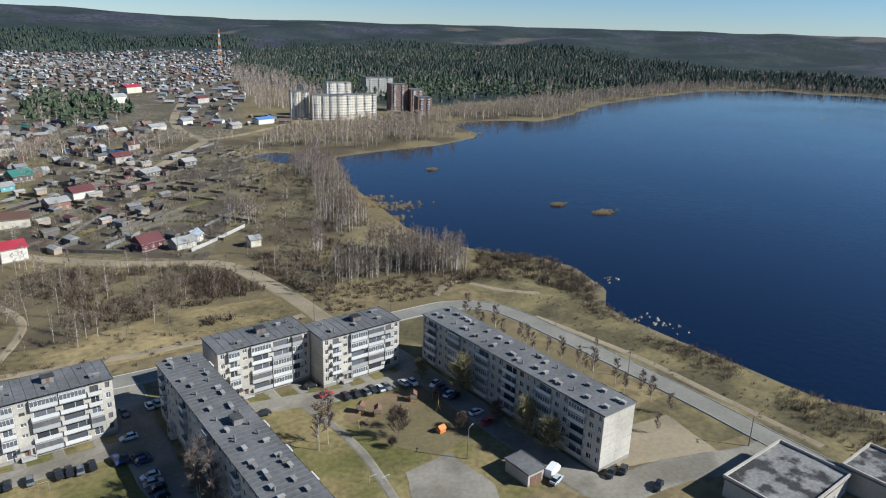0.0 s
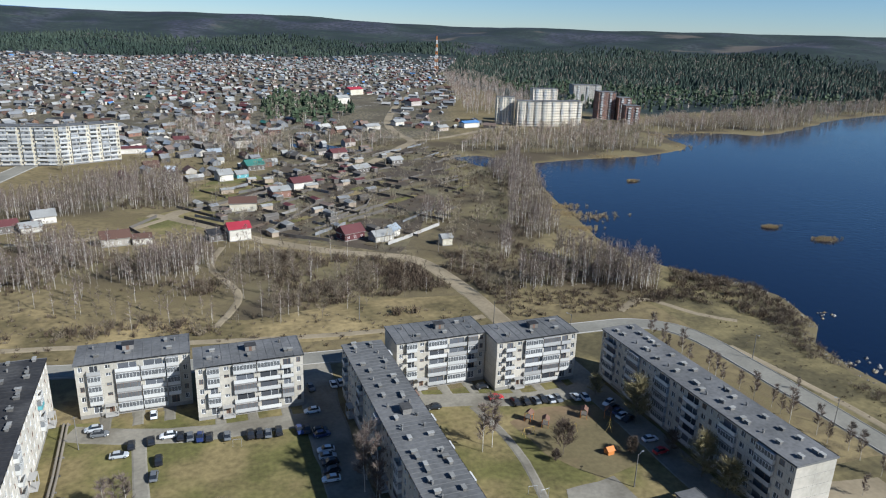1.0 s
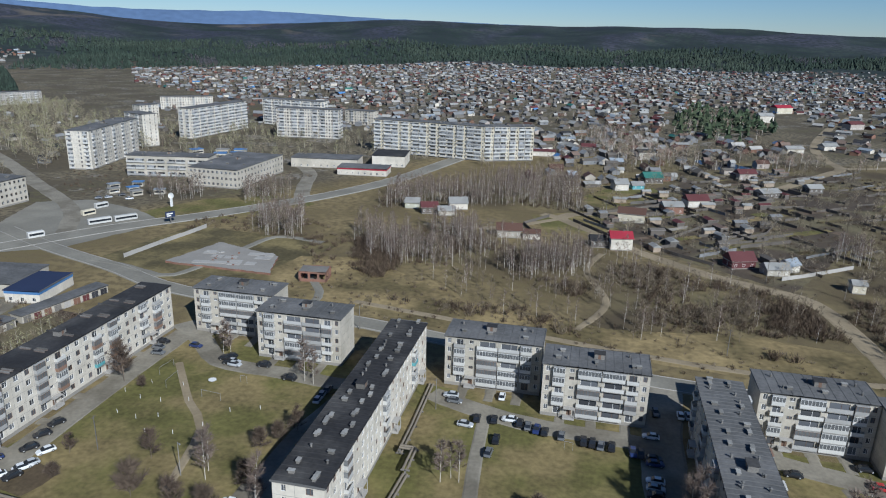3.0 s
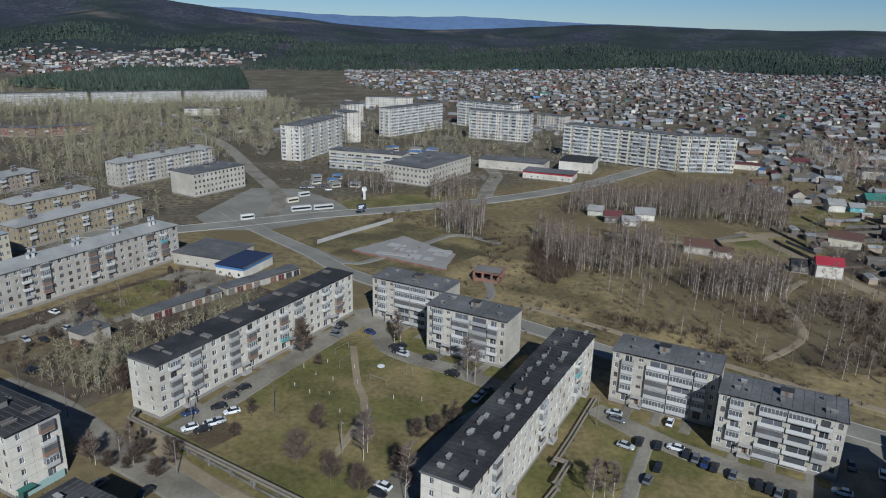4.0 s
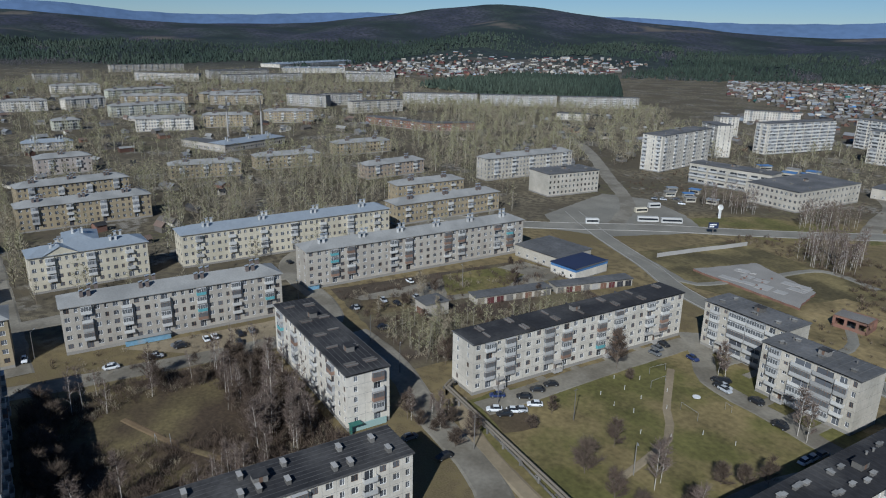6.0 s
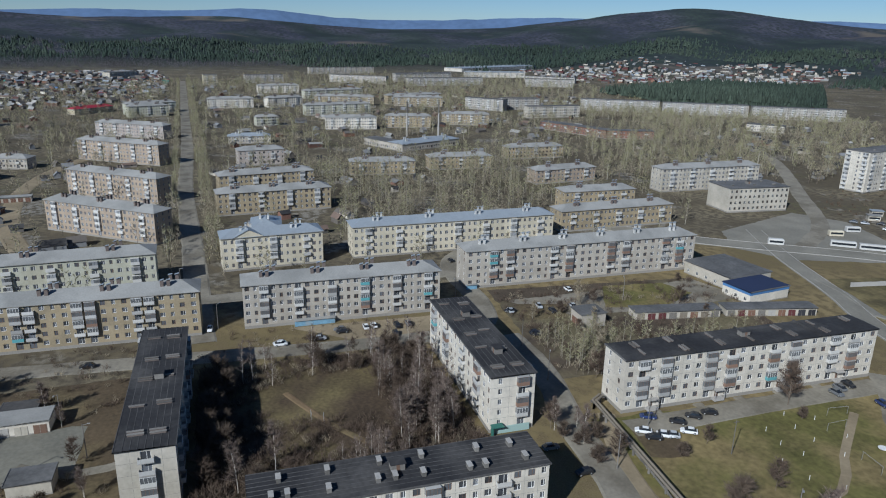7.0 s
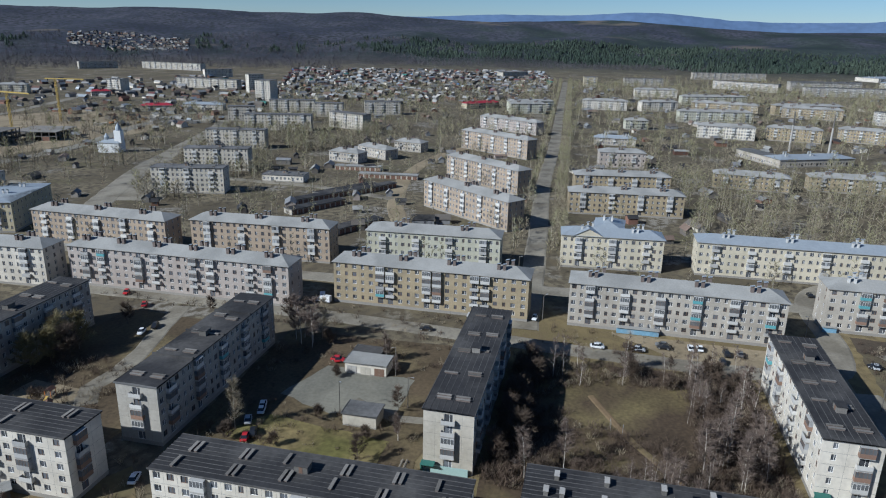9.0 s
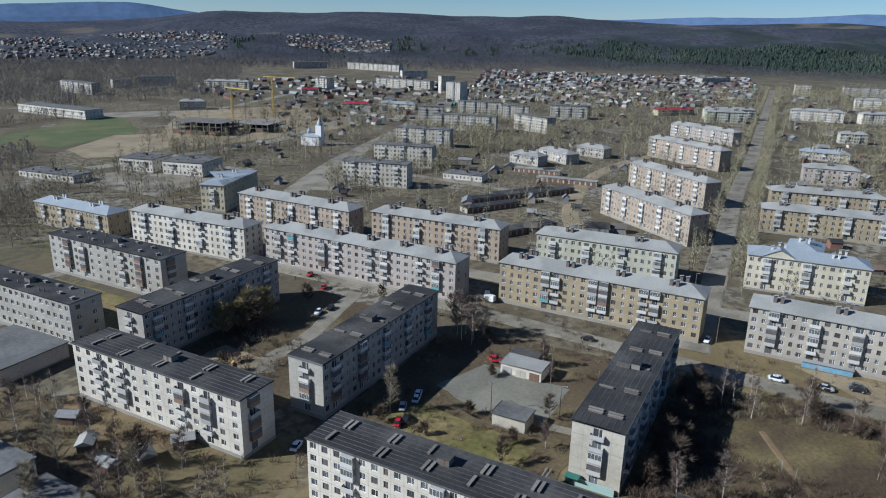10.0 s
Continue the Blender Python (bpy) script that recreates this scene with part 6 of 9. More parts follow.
def yard_houses():
    """Sheds and cottages of the gardens near the meadow, each its own thing."""
    rnd = random.Random(5)
    plots = [(2, 384), (82, 517), (158, 566), (150, 500), (118, 420), (97, 340), (90, 300), (44, 322)]
    looks = [("old_wood", "grey_sheet", "weathered grey wooden garden shed"), ("old_wood", "old_wood", "dark wooden garden shed"), ("vent_concrete", "slate_roof", "grey garden shed with slate roof"), ("old_wood", "rusty_roof", "dark wooden shed with a rusty roof"), ("old_wood", "maroon_sheet", "wooden shed with dark red roof"), ("orange_brick", "slate_roof", "small brick cottage in a garden")]
    placed = []
    while len(placed) < 62:
        x, y = rnd.uniform(0, 200), rnd.uniform(290, 570)
        if not inside((x, y), plots) or any(math.hypot(x - a, y - b) < 9 for a, b in placed):
            continue
        placed.append((x, y))
        w, r, lab = rnd.choice(looks)
        L, W = rnd.uniform(4, 8), rnd.uniform(3, 5)
        root = thing("garden_shed", lab, "shed", pose(x, y, 0, 0, 0, rnd.choice((20, 110)) + rnd.uniform(-8, 8)), "garden sheds")
        s = Shape(w)
        h = rnd.uniform(2.1, 2.8)
        s.box(0, 0, -0.2, L, W, h, w, "bt")
        for xx in (0.0, L):
            s.face([(xx, 0, h), (xx, W, h), (xx, W / 2, h + 0.85)], w)
        part("wall", s, root)
        part("roof", hip_roof(L, W, h, r, 0.9, 0.3, False), root)


yard_houses()


def village(name, label, poly, count, seed, spacing=13, big=1.0, tones=None, keep_off=False):
    """Far village houses, too many and too small to pick apart, with gabled roofs in rows along lanes."""
    rnd = random.Random(seed)
    tones = tones or ["slate_roof"] * 24 + ["zinc_roof"] * 8 + ["grey_sheet"] * 24 + ["maroon_sheet"] * 5 + ["green_sheet"] * 1 + ["blue_sheet"] * 1 + ["dark_bitumen"] * 18 + ["old_wood"] * 16 + ["rusty_roof"] * 12 + ["kerb_concrete"] * 6 + ["brown_roof"] * 6
    walls = ["old_wood", "old_wood", "old_wood", "white_panel", "brown_roof", "rust", "pink_plaster", "grey_brick", "old_wood", "old_wood", "old_wood", "red_brick", "vent_concrete", "vent_concrete", "brown_roof", "grey_sheet", "grey_sheet", "grey_sheet"]
    xs, ys = [p[0] for p in poly], [p[1] for p in poly]
    s, placed, tries, grid = Shape(), 0, 0, {}
    lane = rnd.uniform(0, 180)
    while placed < count and tries < count * 12:
        tries += 1
        x, y = rnd.uniform(min(xs), max(xs)), rnd.uniform(min(ys), max(ys))
        if not inside((x, y), poly) or (keep_off and not off_the_streets(x, y)):
            continue
        key = (int(x // spacing), int(y // spacing))
        if key in grid:
            continue
        grid[key] = 1
        placed += 1
        L, W, h = rnd.uniform(6, 15) * big, rnd.uniform(4.5, 8) * big, rnd.uniform(2.2, 4.2) * big
        if rnd.random() < 0.35:
            L, W, h = L * 0.55, W * 0.6, 2.3
        r = rnd.uniform(1.2, 2.8) * big
        a = radians(lane + rnd.choice((0, 90)) + rnd.uniform(-10, 10))
        ca, sa = math.cos(a), math.sin(a)
        g = float(hill_height(np.array(x), np.array(y)))

        def at(u, v, z):
            return (x + u * ca - v * sa, y + u * sa + v * ca, g + z)

        wl, rf = rnd.choice(walls), rnd.choice(tones)
        c = [(-L / 2, -W / 2), (L / 2, -W / 2), (L / 2, W / 2), (-L / 2, W / 2)]
        for i in range(4):
            (u0, v0), (u1, v1) = c[i], c[(i + 1) % 4]
            s.face([at(u0, v0, -1), at(u1, v1, -1), at(u1, v1, h), at(u0, v0, h)], wl)
        for sg in (-1, 1):
            s.face([at(sg * L / 2, -W / 2, h), at(sg * L / 2, W / 2, h), at(sg * L / 2, 0, h + r)][::sg], wl)
            o = 0.4
            s.face([at(-L / 2 - o, sg * (W / 2 + o), h - 0.2), at(L / 2 + o, sg * (W / 2 + o), h - 0.2), at(L / 2 + o, 0, h + r), at(-L / 2 - o, 0, h + r)][::-sg], rf)
            if rnd.random() < 0.8:
                k = rnd.uniform(-0.3, 0.3) * L
                s.face([at(k - 0.6, sg * (W / 2 + 0.03), 1), at(k + 0.6, sg * (W / 2 + 0.03), 1), at(k + 0.6, sg * (W / 2 + 0.03), 2.1), at(k - 0.6, sg * (W / 2 + 0.03), 2.1)], "window_glass")
    return thing(name, label, "houses", pose(0, 0, 0), kind="stuff", data=s)


village("village_houses", "crowded small village houses with grey, red and green roofs", [(-250, 760), (-60, 700), (-50, 600), (-20, 560), (70, 590), (70, 700), (100, 972), (300, 1040), (480, 1250), (560, 1500), (300, 1900), (-300, 1900), (-700, 1500), (-760, 1060), (-480, 860)], 3300, 3, 13, 0.92)
village("village_houses", "far village houses near the forest edge", [(-1000, 1390), (-760, 1060), (-700, 1500), (-300, 1900), (300, 1900), (560, 1500), (860, 2150), (200, 2130), (-470, 2080), (-775, 1640)], 1300, 4, 16, 0.95)
village("village_houses", "village houses and sheds on both sides of the road", [(-34, 470), (4, 430), (36, 480), (130, 552), (190, 610), (195, 720), (100, 780), (60, 700), (-60, 650), (-60, 570)], 120, 5, 12, 0.95)
village("village_houses", "small houses beside a village road", [(215, 725), (240, 620), (320, 660), (330, 800), (450, 1150), (480, 1300), (300, 1100)], 90, 6, 17)
village("village_houses", "small dark-roofed village houses beyond the blocks", [(-830, -330), (-900, -440), (-1540, -690), (-1720, -130), (-1420, -80), (-1120, -70), (-960, -110), (-860, -200)], 900, 7, 16)
village("village_houses", "houses on a far slope among trees", [(-1341, 690), (-1230, 1180), (-1500, 1700), (-1950, 1350), (-1800, 800)], 620, 8, 20, 1.2, ["maroon_sheet"] * 4 + ["zinc_roof"] * 4 + ["panel_concrete"] * 5 + ["slate_roof"] * 5 + ["old_wood"] * 4)
village("village_houses", "far village on a dark slope", [(-1001, -1731), (-1449, -2479), (-1610, -2414), (-2102, -2087), (-1489, -1482)], 620, 9, 24, 1.25, ["old_wood"] * 6 + ["dark_bitumen"] * 5 + ["grey_sheet"] * 5 + ["rusty_roof"] * 3 + ["slate_roof"] * 2)
village("village_houses", "far village at the foot of hills", [(-1880, -1590), (-2081, -1756), (-2260, -1640), (-2260, -1414), (-1883, -1190)], 300, 10, 20, 1.2, ["old_wood"] * 6 + ["dark_bitumen"] * 5 + ["grey_sheet"] * 5 + ["rusty_roof"] * 3 + ["slate_roof"] * 2)
village("village_houses", "scattered houses and sheds of the old quarter", [(-640, -600), (-560, -360), (-760, -330), (-1000, -480), (-1200, -700), (-900, -900), (-700, -780)], 260, 11, 24)
village("village_houses", "low houses between the tower blocks", [(-330, 640), (-60, 620), (-70, 700), (-250, 760), (-480, 860), (-560, 760)], 120, 12, 22)
village("shed_rows", "low sheds and garages between the town blocks", [(-280, -330), (-270, -20), (-300, 60), (-480, 260), (-900, 560), (-1300, 480), (-1340, -50), (-1000, -420), (-560, -500)], 420, 14, 15, 0.8, ["grey_sheet"] * 4 + ["dark_bitumen"] * 4 + ["rusty_roof"] * 2 + ["slate_roof"] * 3 + ["old_wood"] * 3, True)
village("shed_rows", "low sheds beyond the bus square", [(-380, 280), (-560, 380), (-620, 620), (-420, 640), (-330, 520), (-360, 400)], 60, 15, 16, 0.8, ["grey_sheet"] * 4 + ["dark_bitumen"] * 4 + ["slate_roof"] * 3, True)


def garden_fence(x, y, ang, length, h, mat, label):
    root = thing("garden_fence", label, "fence", pose(x, y, 0, 0, 0, ang), "garden fences")
    n = max(2, int(length / 3))
    s = Shape(mat)
    for i in range(n):
        s.box(length * i / n, -0.04, 0.1, length * (i + 1) / n - 0.1, 0.04, h + random.Random(i + int(x)).uniform(-0.2, 0.1), mat)
    part("panel", s, root, kind="stuff")
    s = Shape("old_wood")
    for i in range(n + 1):
        s.box(length * i / n - 0.07, 0.04, 0, length * i / n + 0.07, 0.16, h + 0.1, "old_wood")
    part("post", s, root, kind="stuff")


def garden_fences():
    rnd = random.Random(9)
    plots, done = [(2, 381), (82, 517), (200, 567), (183, 479), (111, 324), (90, 300), (44, 322)], 0
    while done < 46:
        x, y = rnd.uniform(0, 195), rnd.uniform(295, 560)
        if not inside((x, y), plots):
            continue
        done += 1
        mat = rnd.choice(("old_wood", "old_wood", "grey_sheet", "vent_concrete"))
        garden_fence(x, y, rnd.choice((38, 128)) + rnd.uniform(-6, 6), rnd.uniform(14, 34), rnd.uniform(1.3, 1.9), mat, "weathered board fence between garden plots" if mat == "old_wood" else "grey sheet fence between garden plots")


garden_fences()

def garden_beds():
    """Dug beds, dry grass strips and old board fences of the allotments, laid in rows."""
    rnd = random.Random(21)
    plots = [(2, 384), (82, 517), (200, 575), (215, 520), (196, 450), (150, 350), (111, 315), (90, 300), (44, 322)]
    beds, rails = Shape(), Shape("old_wood")
    for i in range(330):
        x, y = rnd.uniform(0, 215), rnd.uniform(298, 572)
        if not inside((x, y), plots) or any(far_from(np.array([x]), np.array([y]), line)[0] < w + 4 for line, w in ROAD_LINES[1:2]):
            continue
        a = radians(36 + rnd.uniform(-4, 4))
        L, W, z = rnd.uniform(8, 26), rnd.uniform(2, 7), 0.15 + 0.004 * (i % 40)
        u, v = Vector((math.cos(a), math.sin(a), 0)), Vector((-math.sin(a), math.cos(a), 0))
        c = Vector((x, y, z))
        if i % 5 < 3:
            mat = rnd.choice(("leaf_litter", "garden_soil", "bank_grass", "spring_grass", "brush", "leaf_litter", "dry_meadow"))
            beds.face([tuple(c + u * p + v * q) for p, q in ((-L / 2, -W / 2), (L / 2, -W / 2), (L / 2, W / 2), (-L / 2, W / 2))], mat)
        else:
            d, n = (u, v) if rnd.random() < 0.6 else (v, u)
            h, k = rnd.uniform(1.1, 1.7), max(3, int(L / 2.4))
            for j in range(k):
                if rnd.random() < 0.12:
                    continue
                p, q = c + d * (L * j / k - L / 2), c + d * (L * (j + 0.94) / k - L / 2)
                t = n * 0.05
                top = Vector((0, 0, h + rnd.uniform(-0.15, 0.1)))
                for e, f in ((p - t, q - t), (q + t, p + t)):
                    rails.face([tuple(e), tuple(f), tuple(f + top), tuple(e + top)], "old_wood")
                rails.face([tuple(p - t + top), tuple(q - t + top), tuple(q + t + top), tuple(p + t + top)], "old_wood")
    thing("garden_beds", "dug beds and strips of dry grass in allotments", "garden", pose(0, 0, 0), kind="stuff", data=beds)
    thing("garden_fences", "old grey board fences between allotments", "fence", pose(0, 0, 0), kind="stuff", data=rails)


garden_beds()

# ---- trees and bushes ----
def twig(s, a, d, length, width, mat, rnd):
    """A thin flat twig."""
    side = d.cross(Vector((rnd.uniform(-1, 1), rnd.uniform(-1, 1), rnd.uniform(-1, 1)))).normalized() * width
    tip = a + d * length
    s.face([tuple(a - side), tuple(a + side), tuple(tip)], mat)


def bare_tree(seed, height, spread, trunk_mat, twig_mat, limbs=13, twigs=13, sides=5, thick=1.0, low=0.3, fine=True, lean=0.03, width=0.03, long=1.0):
    """A leafless tree: a bent tapering trunk with limbs, and the crown of fine twigs. Returns both shapes."""
    rnd = random.Random(seed)
    wood, crown = Shape(trunk_mat), Shape(twig_mat)
    p, d = Vector((0, 0, -0.3)), Vector((rnd.uniform(-lean, lean), rnd.uniform(-lean, lean), 1)).normalized()
    r, seg, line = 0.017 * height * thick * 0.75, 4 if fine else 2, [Vector((0, 0, -0.3))]
    for i in range(seg):
        q = p + d * (height * 1.02 / seg)
        wood.tube(p, q, r * (1 - i / seg * 0.85), r * (1 - (i + 1) / seg * 0.85), sides, trunk_mat)
        p = q
        line.append(q)
        d = (d + Vector((rnd.uniform(-0.06, 0.06), rnd.uniform(-0.06, 0.06), 0))).normalized()
    for i in range(limbs):
        t = low + (0.97 - low) * (i + rnd.random()) / limbs
        k = min(seg - 1, int(t * seg))
        a = line[k].lerp(line[k + 1], t * seg - k)
        az, up = rnd.uniform(0, 6.28), rnd.uniform(0.55, 1.3)
        d = Vector((math.cos(az), math.sin(az), up)).normalized()
        n = spread * (1.15 - t) * rnd.uniform(0.7, 1.3) + 0.5
        b = a + d * n
        rl = r * 0.42 * (1.1 - t)
        if fine:
            wood.tube(a, b, rl, rl * 0.25, 3, trunk_mat)
        else:
            twig(wood, a, d, n, rl * 1.1, trunk_mat, rnd)
        for j in range(twigs):
            u = rnd.uniform(0.2, 1.0)
            c = a.lerp(b, u)
            e = (d * 0.8 + Vector((rnd.uniform(-1, 1), rnd.uniform(-1, 1), rnd.uniform(-0.5, 1.0)))).normalized()
            twig(crown, c, e, rnd.uniform(0.5, 1.5) * (0.6 + spread * 0.16) * long, width, twig_mat, rnd)
    return wood, crown


def bush(seed, height, stems, mat, width=0.035):
    rnd = random.Random(seed)
    s = Shape(mat)
    for i in range(stems):
        a = Vector((rnd.gauss(0, 0.35) * height * 0.6, rnd.gauss(0, 0.35) * height * 0.6, -0.1))
        d = Vector((a.x * 0.9 / height + rnd.uniform(-0.3, 0.3), a.y * 0.9 / height + rnd.uniform(-0.3, 0.3), 0.8)).normalized()
        n = height * rnd.uniform(0.6, 1.1)
        twig(s, a, d, n, width, mat, rnd)
        for k in range(3):
            e = (d + Vector((rnd.uniform(-0.8, 0.8), rnd.uniform(-0.8, 0.8), rnd.uniform(-0.2, 0.6)))).normalized()
            twig(s, a + d * n * rnd.uniform(0.25, 0.8), e, n * 0.45, width * 0.8, mat, rnd)
    return s


def conifer(seed, height, radius, spruce=True, leaf="needles"):
    """A conifer of ragged whorls of boughs on a trunk."""
    rnd = random.Random(seed)
    s = Shape("bark", leaf)
    s.tube((0, 0, -0.5), (0, 0, height * 0.85), 0.2, 0.05, 3, "bark")
    low = 0.15 if spruce else 0.5
    tiers = 3
    for i in range(tiers):
        z0 = height * (low + (0.92 - low) * i / tiers)
        z1 = z0 + height * (0.42 if spruce else 0.24)
        rr = radius * ((1 - 0.75 * i / tiers) if spruce else (0.75 + 0.4 * math.sin(3.1 * (i + 0.6) / tiers)))
        n = 6
        pts = []
        for k in range(n):
            a = 6.283 * (k + rnd.uniform(-0.25, 0.25)) / n + i
            q = rr * (rnd.uniform(0.85, 1.15) if k % 2 else rnd.uniform(0.45, 0.65))
            pts.append((math.cos(a) * q, math.sin(a) * q, z0 + rnd.uniform(-0.4, 0.4)))
        top = (rnd.uniform(-0.2, 0.2), rnd.uniform(-0.2, 0.2), min(z1, height))
        for k in range(n):
            s.face([pts[k], pts[(k + 1) % n], top], leaf)
    return s


def fuzz_tree(seed, height, spread, bark, mat, twigs=40, width=0.2, low=0.2):
    """A leafless tree far off: a stem and a loose head of wide twigs."""
    rnd = random.Random(seed)
    s = Shape(bark, mat)
    for k in range(2):
        twig(s, Vector((0, 0, -0.3)), Vector((rnd.uniform(-0.04, 0.04), rnd.uniform(-0.04, 0.04), 1)).normalized(), height * 0.9, 0.16 + height * 0.006, bark, rnd)
    for i in range(twigs):
        t = low + (1 - low) * rnd.random() ** 0.8
        q = spread * math.sin(math.pi * min(0.95, (t - low) / (1 - low) * 0.85 + 0.15)) * math.sqrt(rnd.random()) * 0.75
        az = rnd.uniform(0, 6.283)
        d = Vector((math.cos(az) * 0.7 + rnd.uniform(-0.4, 0.4), math.sin(az) * 0.7 + rnd.uniform(-0.4, 0.4), rnd.uniform(0.3, 1.3))).normalized()
        twig(s, Vector((math.cos(az) * q, math.sin(az) * q, height * t * 0.86)), d, rnd.uniform(0.14, 0.26) * height, width * rnd.uniform(0.7, 1.3), mat, rnd)
    return s


def cone_tree(seed, height, radius, mat, sides=5):
    """A conifer on the far hills: two ragged cones."""
    rnd = random.Random(seed)
    s = Shape(mat)
    for z0, z1, r in ((0.08, 0.72, 1.0), (0.42, 1.0, 0.66)):
        ring = [(math.cos(6.283 * k / sides + z0) * radius * r * rnd.uniform(0.7, 1.25), math.sin(6.283 * k / sides + z0) * radius * r * rnd.uniform(0.7, 1.25), height * (z0 + rnd.uniform(-0.05, 0.05))) for k in range(sides)]
        top = (rnd.uniform(-0.1, 0.1) * radius, rnd.uniform(-0.1, 0.1) * radius, height * z1)
        for k in range(sides):
            s.face([ring[k], ring[(k + 1) % sides], top], mat)
    return s


def joined(*shapes):
    out = Shape()
    for s in shapes:
        n = len(out.v)
        out.v += s.v
        slots = [out.slot(m) for m in s.mats]
        out.f += [tuple(n + i for i in f) for f in s.f]
        out.m += [slots[k] for k in s.m]
    return out


def scatter(name, label, category, shapes, spots, seed, low=0.75, high=1.2):
    """Many copies of a few shapes joined into one object: woods that nobody could count."""
    rng = np.random.default_rng(seed)
    mats, vs, loops, totals, mi, base = [], [], [], [], [], 0
    spots = np.array(spots, float)
    if not len(spots):
        return None
    pick = rng.integers(0, len(shapes), len(spots))
    for k, s in enumerate(shapes):
        sel = spots[pick == k]
        if not len(sel):
            continue
        v = np.array(s.v, float)
        n = len(sel)
        a, sc = rng.uniform(0, 6.283, n), rng.uniform(low, high, n)
        ca, sa = np.cos(a)[:, None], np.sin(a)[:, None]
        w = sc * rng.uniform(0.85, 1.15, n)
        x = (v[:, 0] * ca - v[:, 1] * sa) * w[:, None] + sel[:, 0:1]
        y = (v[:, 0] * sa + v[:, 1] * ca) * w[:, None] + sel[:, 1:2]
        z = v[:, 2] * sc[:, None] + sel[:, 2:3]
        vs.append(np.stack([x, y, z], -1).reshape(-1, 3))
        flat = np.concatenate([np.array(f) for f in s.f])
        tot = np.array([len(f) for f in s.f])
        off = base + np.arange(n)[:, None] * len(v)
        loops.append((flat[None] + off).ravel())
        totals.append(np.tile(tot, n))
        slot = []
        for m in s.mats:
            if m not in mats:
                mats.append(m)
            slot.append(mats.index(m))
        mi.append(np.tile(np.array([slot[q] for q in s.m]), n))
        base += n * len(v)
    vs, loops, totals, mi = (np.concatenate(q) for q in (vs, loops, totals, mi))
    me = bpy.data.meshes.new(name)
    me.vertices.add(len(vs))
    me.vertices.foreach_set("co", vs.ravel())
    me.loops.add(len(loops))
    me.loops.foreach_set("vertex_index", loops.astype(np.int32))
    me.polygons.add(len(totals))
    me.polygons.foreach_set("loop_start", np.concatenate([[0], np.cumsum(totals)[:-1]]).astype(np.int32))
    for m in mats:
        me.materials.append(MATS[m])
    me.polygons.foreach_set("material_index", mi.astype(np.int32))
    me.update(calc_edges=True)
    return thing(name, label, category, pose(0, 0, 0), kind="stuff", data=me)


def spots_in(poly, count, seed, gap=3.0, avoid=True, clump=0.0, z=None):
    """Random places inside an outline, kept off roads, water and buildings; clump gathers them."""
    rng = np.random.default_rng(seed)
    xs, ys = np.array(poly, float).T
    out = np.zeros((0, 2))
    for _ in range(12):
        n = count * 3
        p = np.stack([rng.uniform(xs.min(), xs.max(), n), rng.uniform(ys.min(), ys.max(), n)], -1)
        if clump:
            f = np.array([noise.noise((x * 0.03, y * 0.03, seed)) for x, y in p])
            p = p[f > clump]
        if not len(p):
            continue
        ok = inside_many(p[:, 0], p[:, 1], poly) & ~inside_many(p[:, 0], p[:, 1], LAKE) & ~inside_many(p[:, 0], p[:, 1], WATER_BAY) & ~inside_many(p[:, 0], p[:, 1], POND)
        for line, w in ROAD_LINES if avoid else ():
            ok &= far_from(p[:, 0], p[:, 1], line) > w
        p = p[ok]
        if avoid:
            p = np.array([q for q in p if clear_of_blocks(q[0], q[1], 2.5)]).reshape(-1, 2)
        out = np.concatenate([out, p])[:count]
        if len(out) >= count:
            break
    g = hill_height(out[:, 0], out[:, 1]) if len(out) else np.zeros(0)
    return np.column_stack([out, g])


PINE_STRIP = [(-1078, 640), (-882, 655), (-789, 843), (-1100, 1147), (-1280, 1000)]
BIRCH_MID = [joined(*bare_tree(40 + i, 13, 2.4, "birch_bark", "grove_twigs", 12, 12, 3, 0.5, 0.25, False, 0.05, 0.07)) for i in range(5)]
GREY_MID = [joined(*bare_tree(50 + i, 11, 3.4, "bark", "dry_stems", 11, 12, 3, 0.9, 0.18, False, 0.05, 0.085)) for i in range(4)]
BIRCH_FAR = [fuzz_tree(40 + i, 13, 2.4, "birch_bark", "twigs", 34, 0.13, 0.3) for i in range(5)]
GREY_FAR = [fuzz_tree(60 + i, 12, 3.6, "bark", "pale_twigs", 44, 0.15, 0.16) for i in range(5)]
TOWN_GREY = [fuzz_tree(160 + i, 11, 3.9, "bark", "town_twigs", 46, 0.17, 0.16) for i in range(5)]
TOWN_POPLAR = [fuzz_tree(170 + i, 15, 2.7, "pale_bark", "town_buds", 46, 0.16, 0.12) for i in range(4)]
TOWN_NEAR = [joined(*bare_tree(180 + i, 12, 3.6, "bark", "town_twigs", 10, 10, 3, 0.8, 0.14, False, 0.04, 0.10, 1.2)) for i in range(4)] + [joined(*bare_tree(186 + i, 15, 2.7, "pale_bark", "town_buds", 11, 10, 3, 0.8, 0.12, False, 0.04, 0.09, 1.2)) for i in range(4)]
POPLAR_FAR = [fuzz_tree(80 + i, 15, 2.8, "pale_bark", "budding_twigs", 44, 0.14, 0.12) for i in range(4)]
BUSHES = [bush(100 + i, 2.4, 17, "brush", 0.085) for i in range(5)]
PALE_BUSHES = [bush(110 + i, 2.0, 16, "dry_stems", 0.08) for i in range(4)]
YARD_BUSHES = [bush(100 + i, 2.8, 18, "shrub", 0.055) for i in range(5)]
YARD_PALE = [bush(110 + i, 2.4, 16, "pale_twigs", 0.05) for i in range(3)]
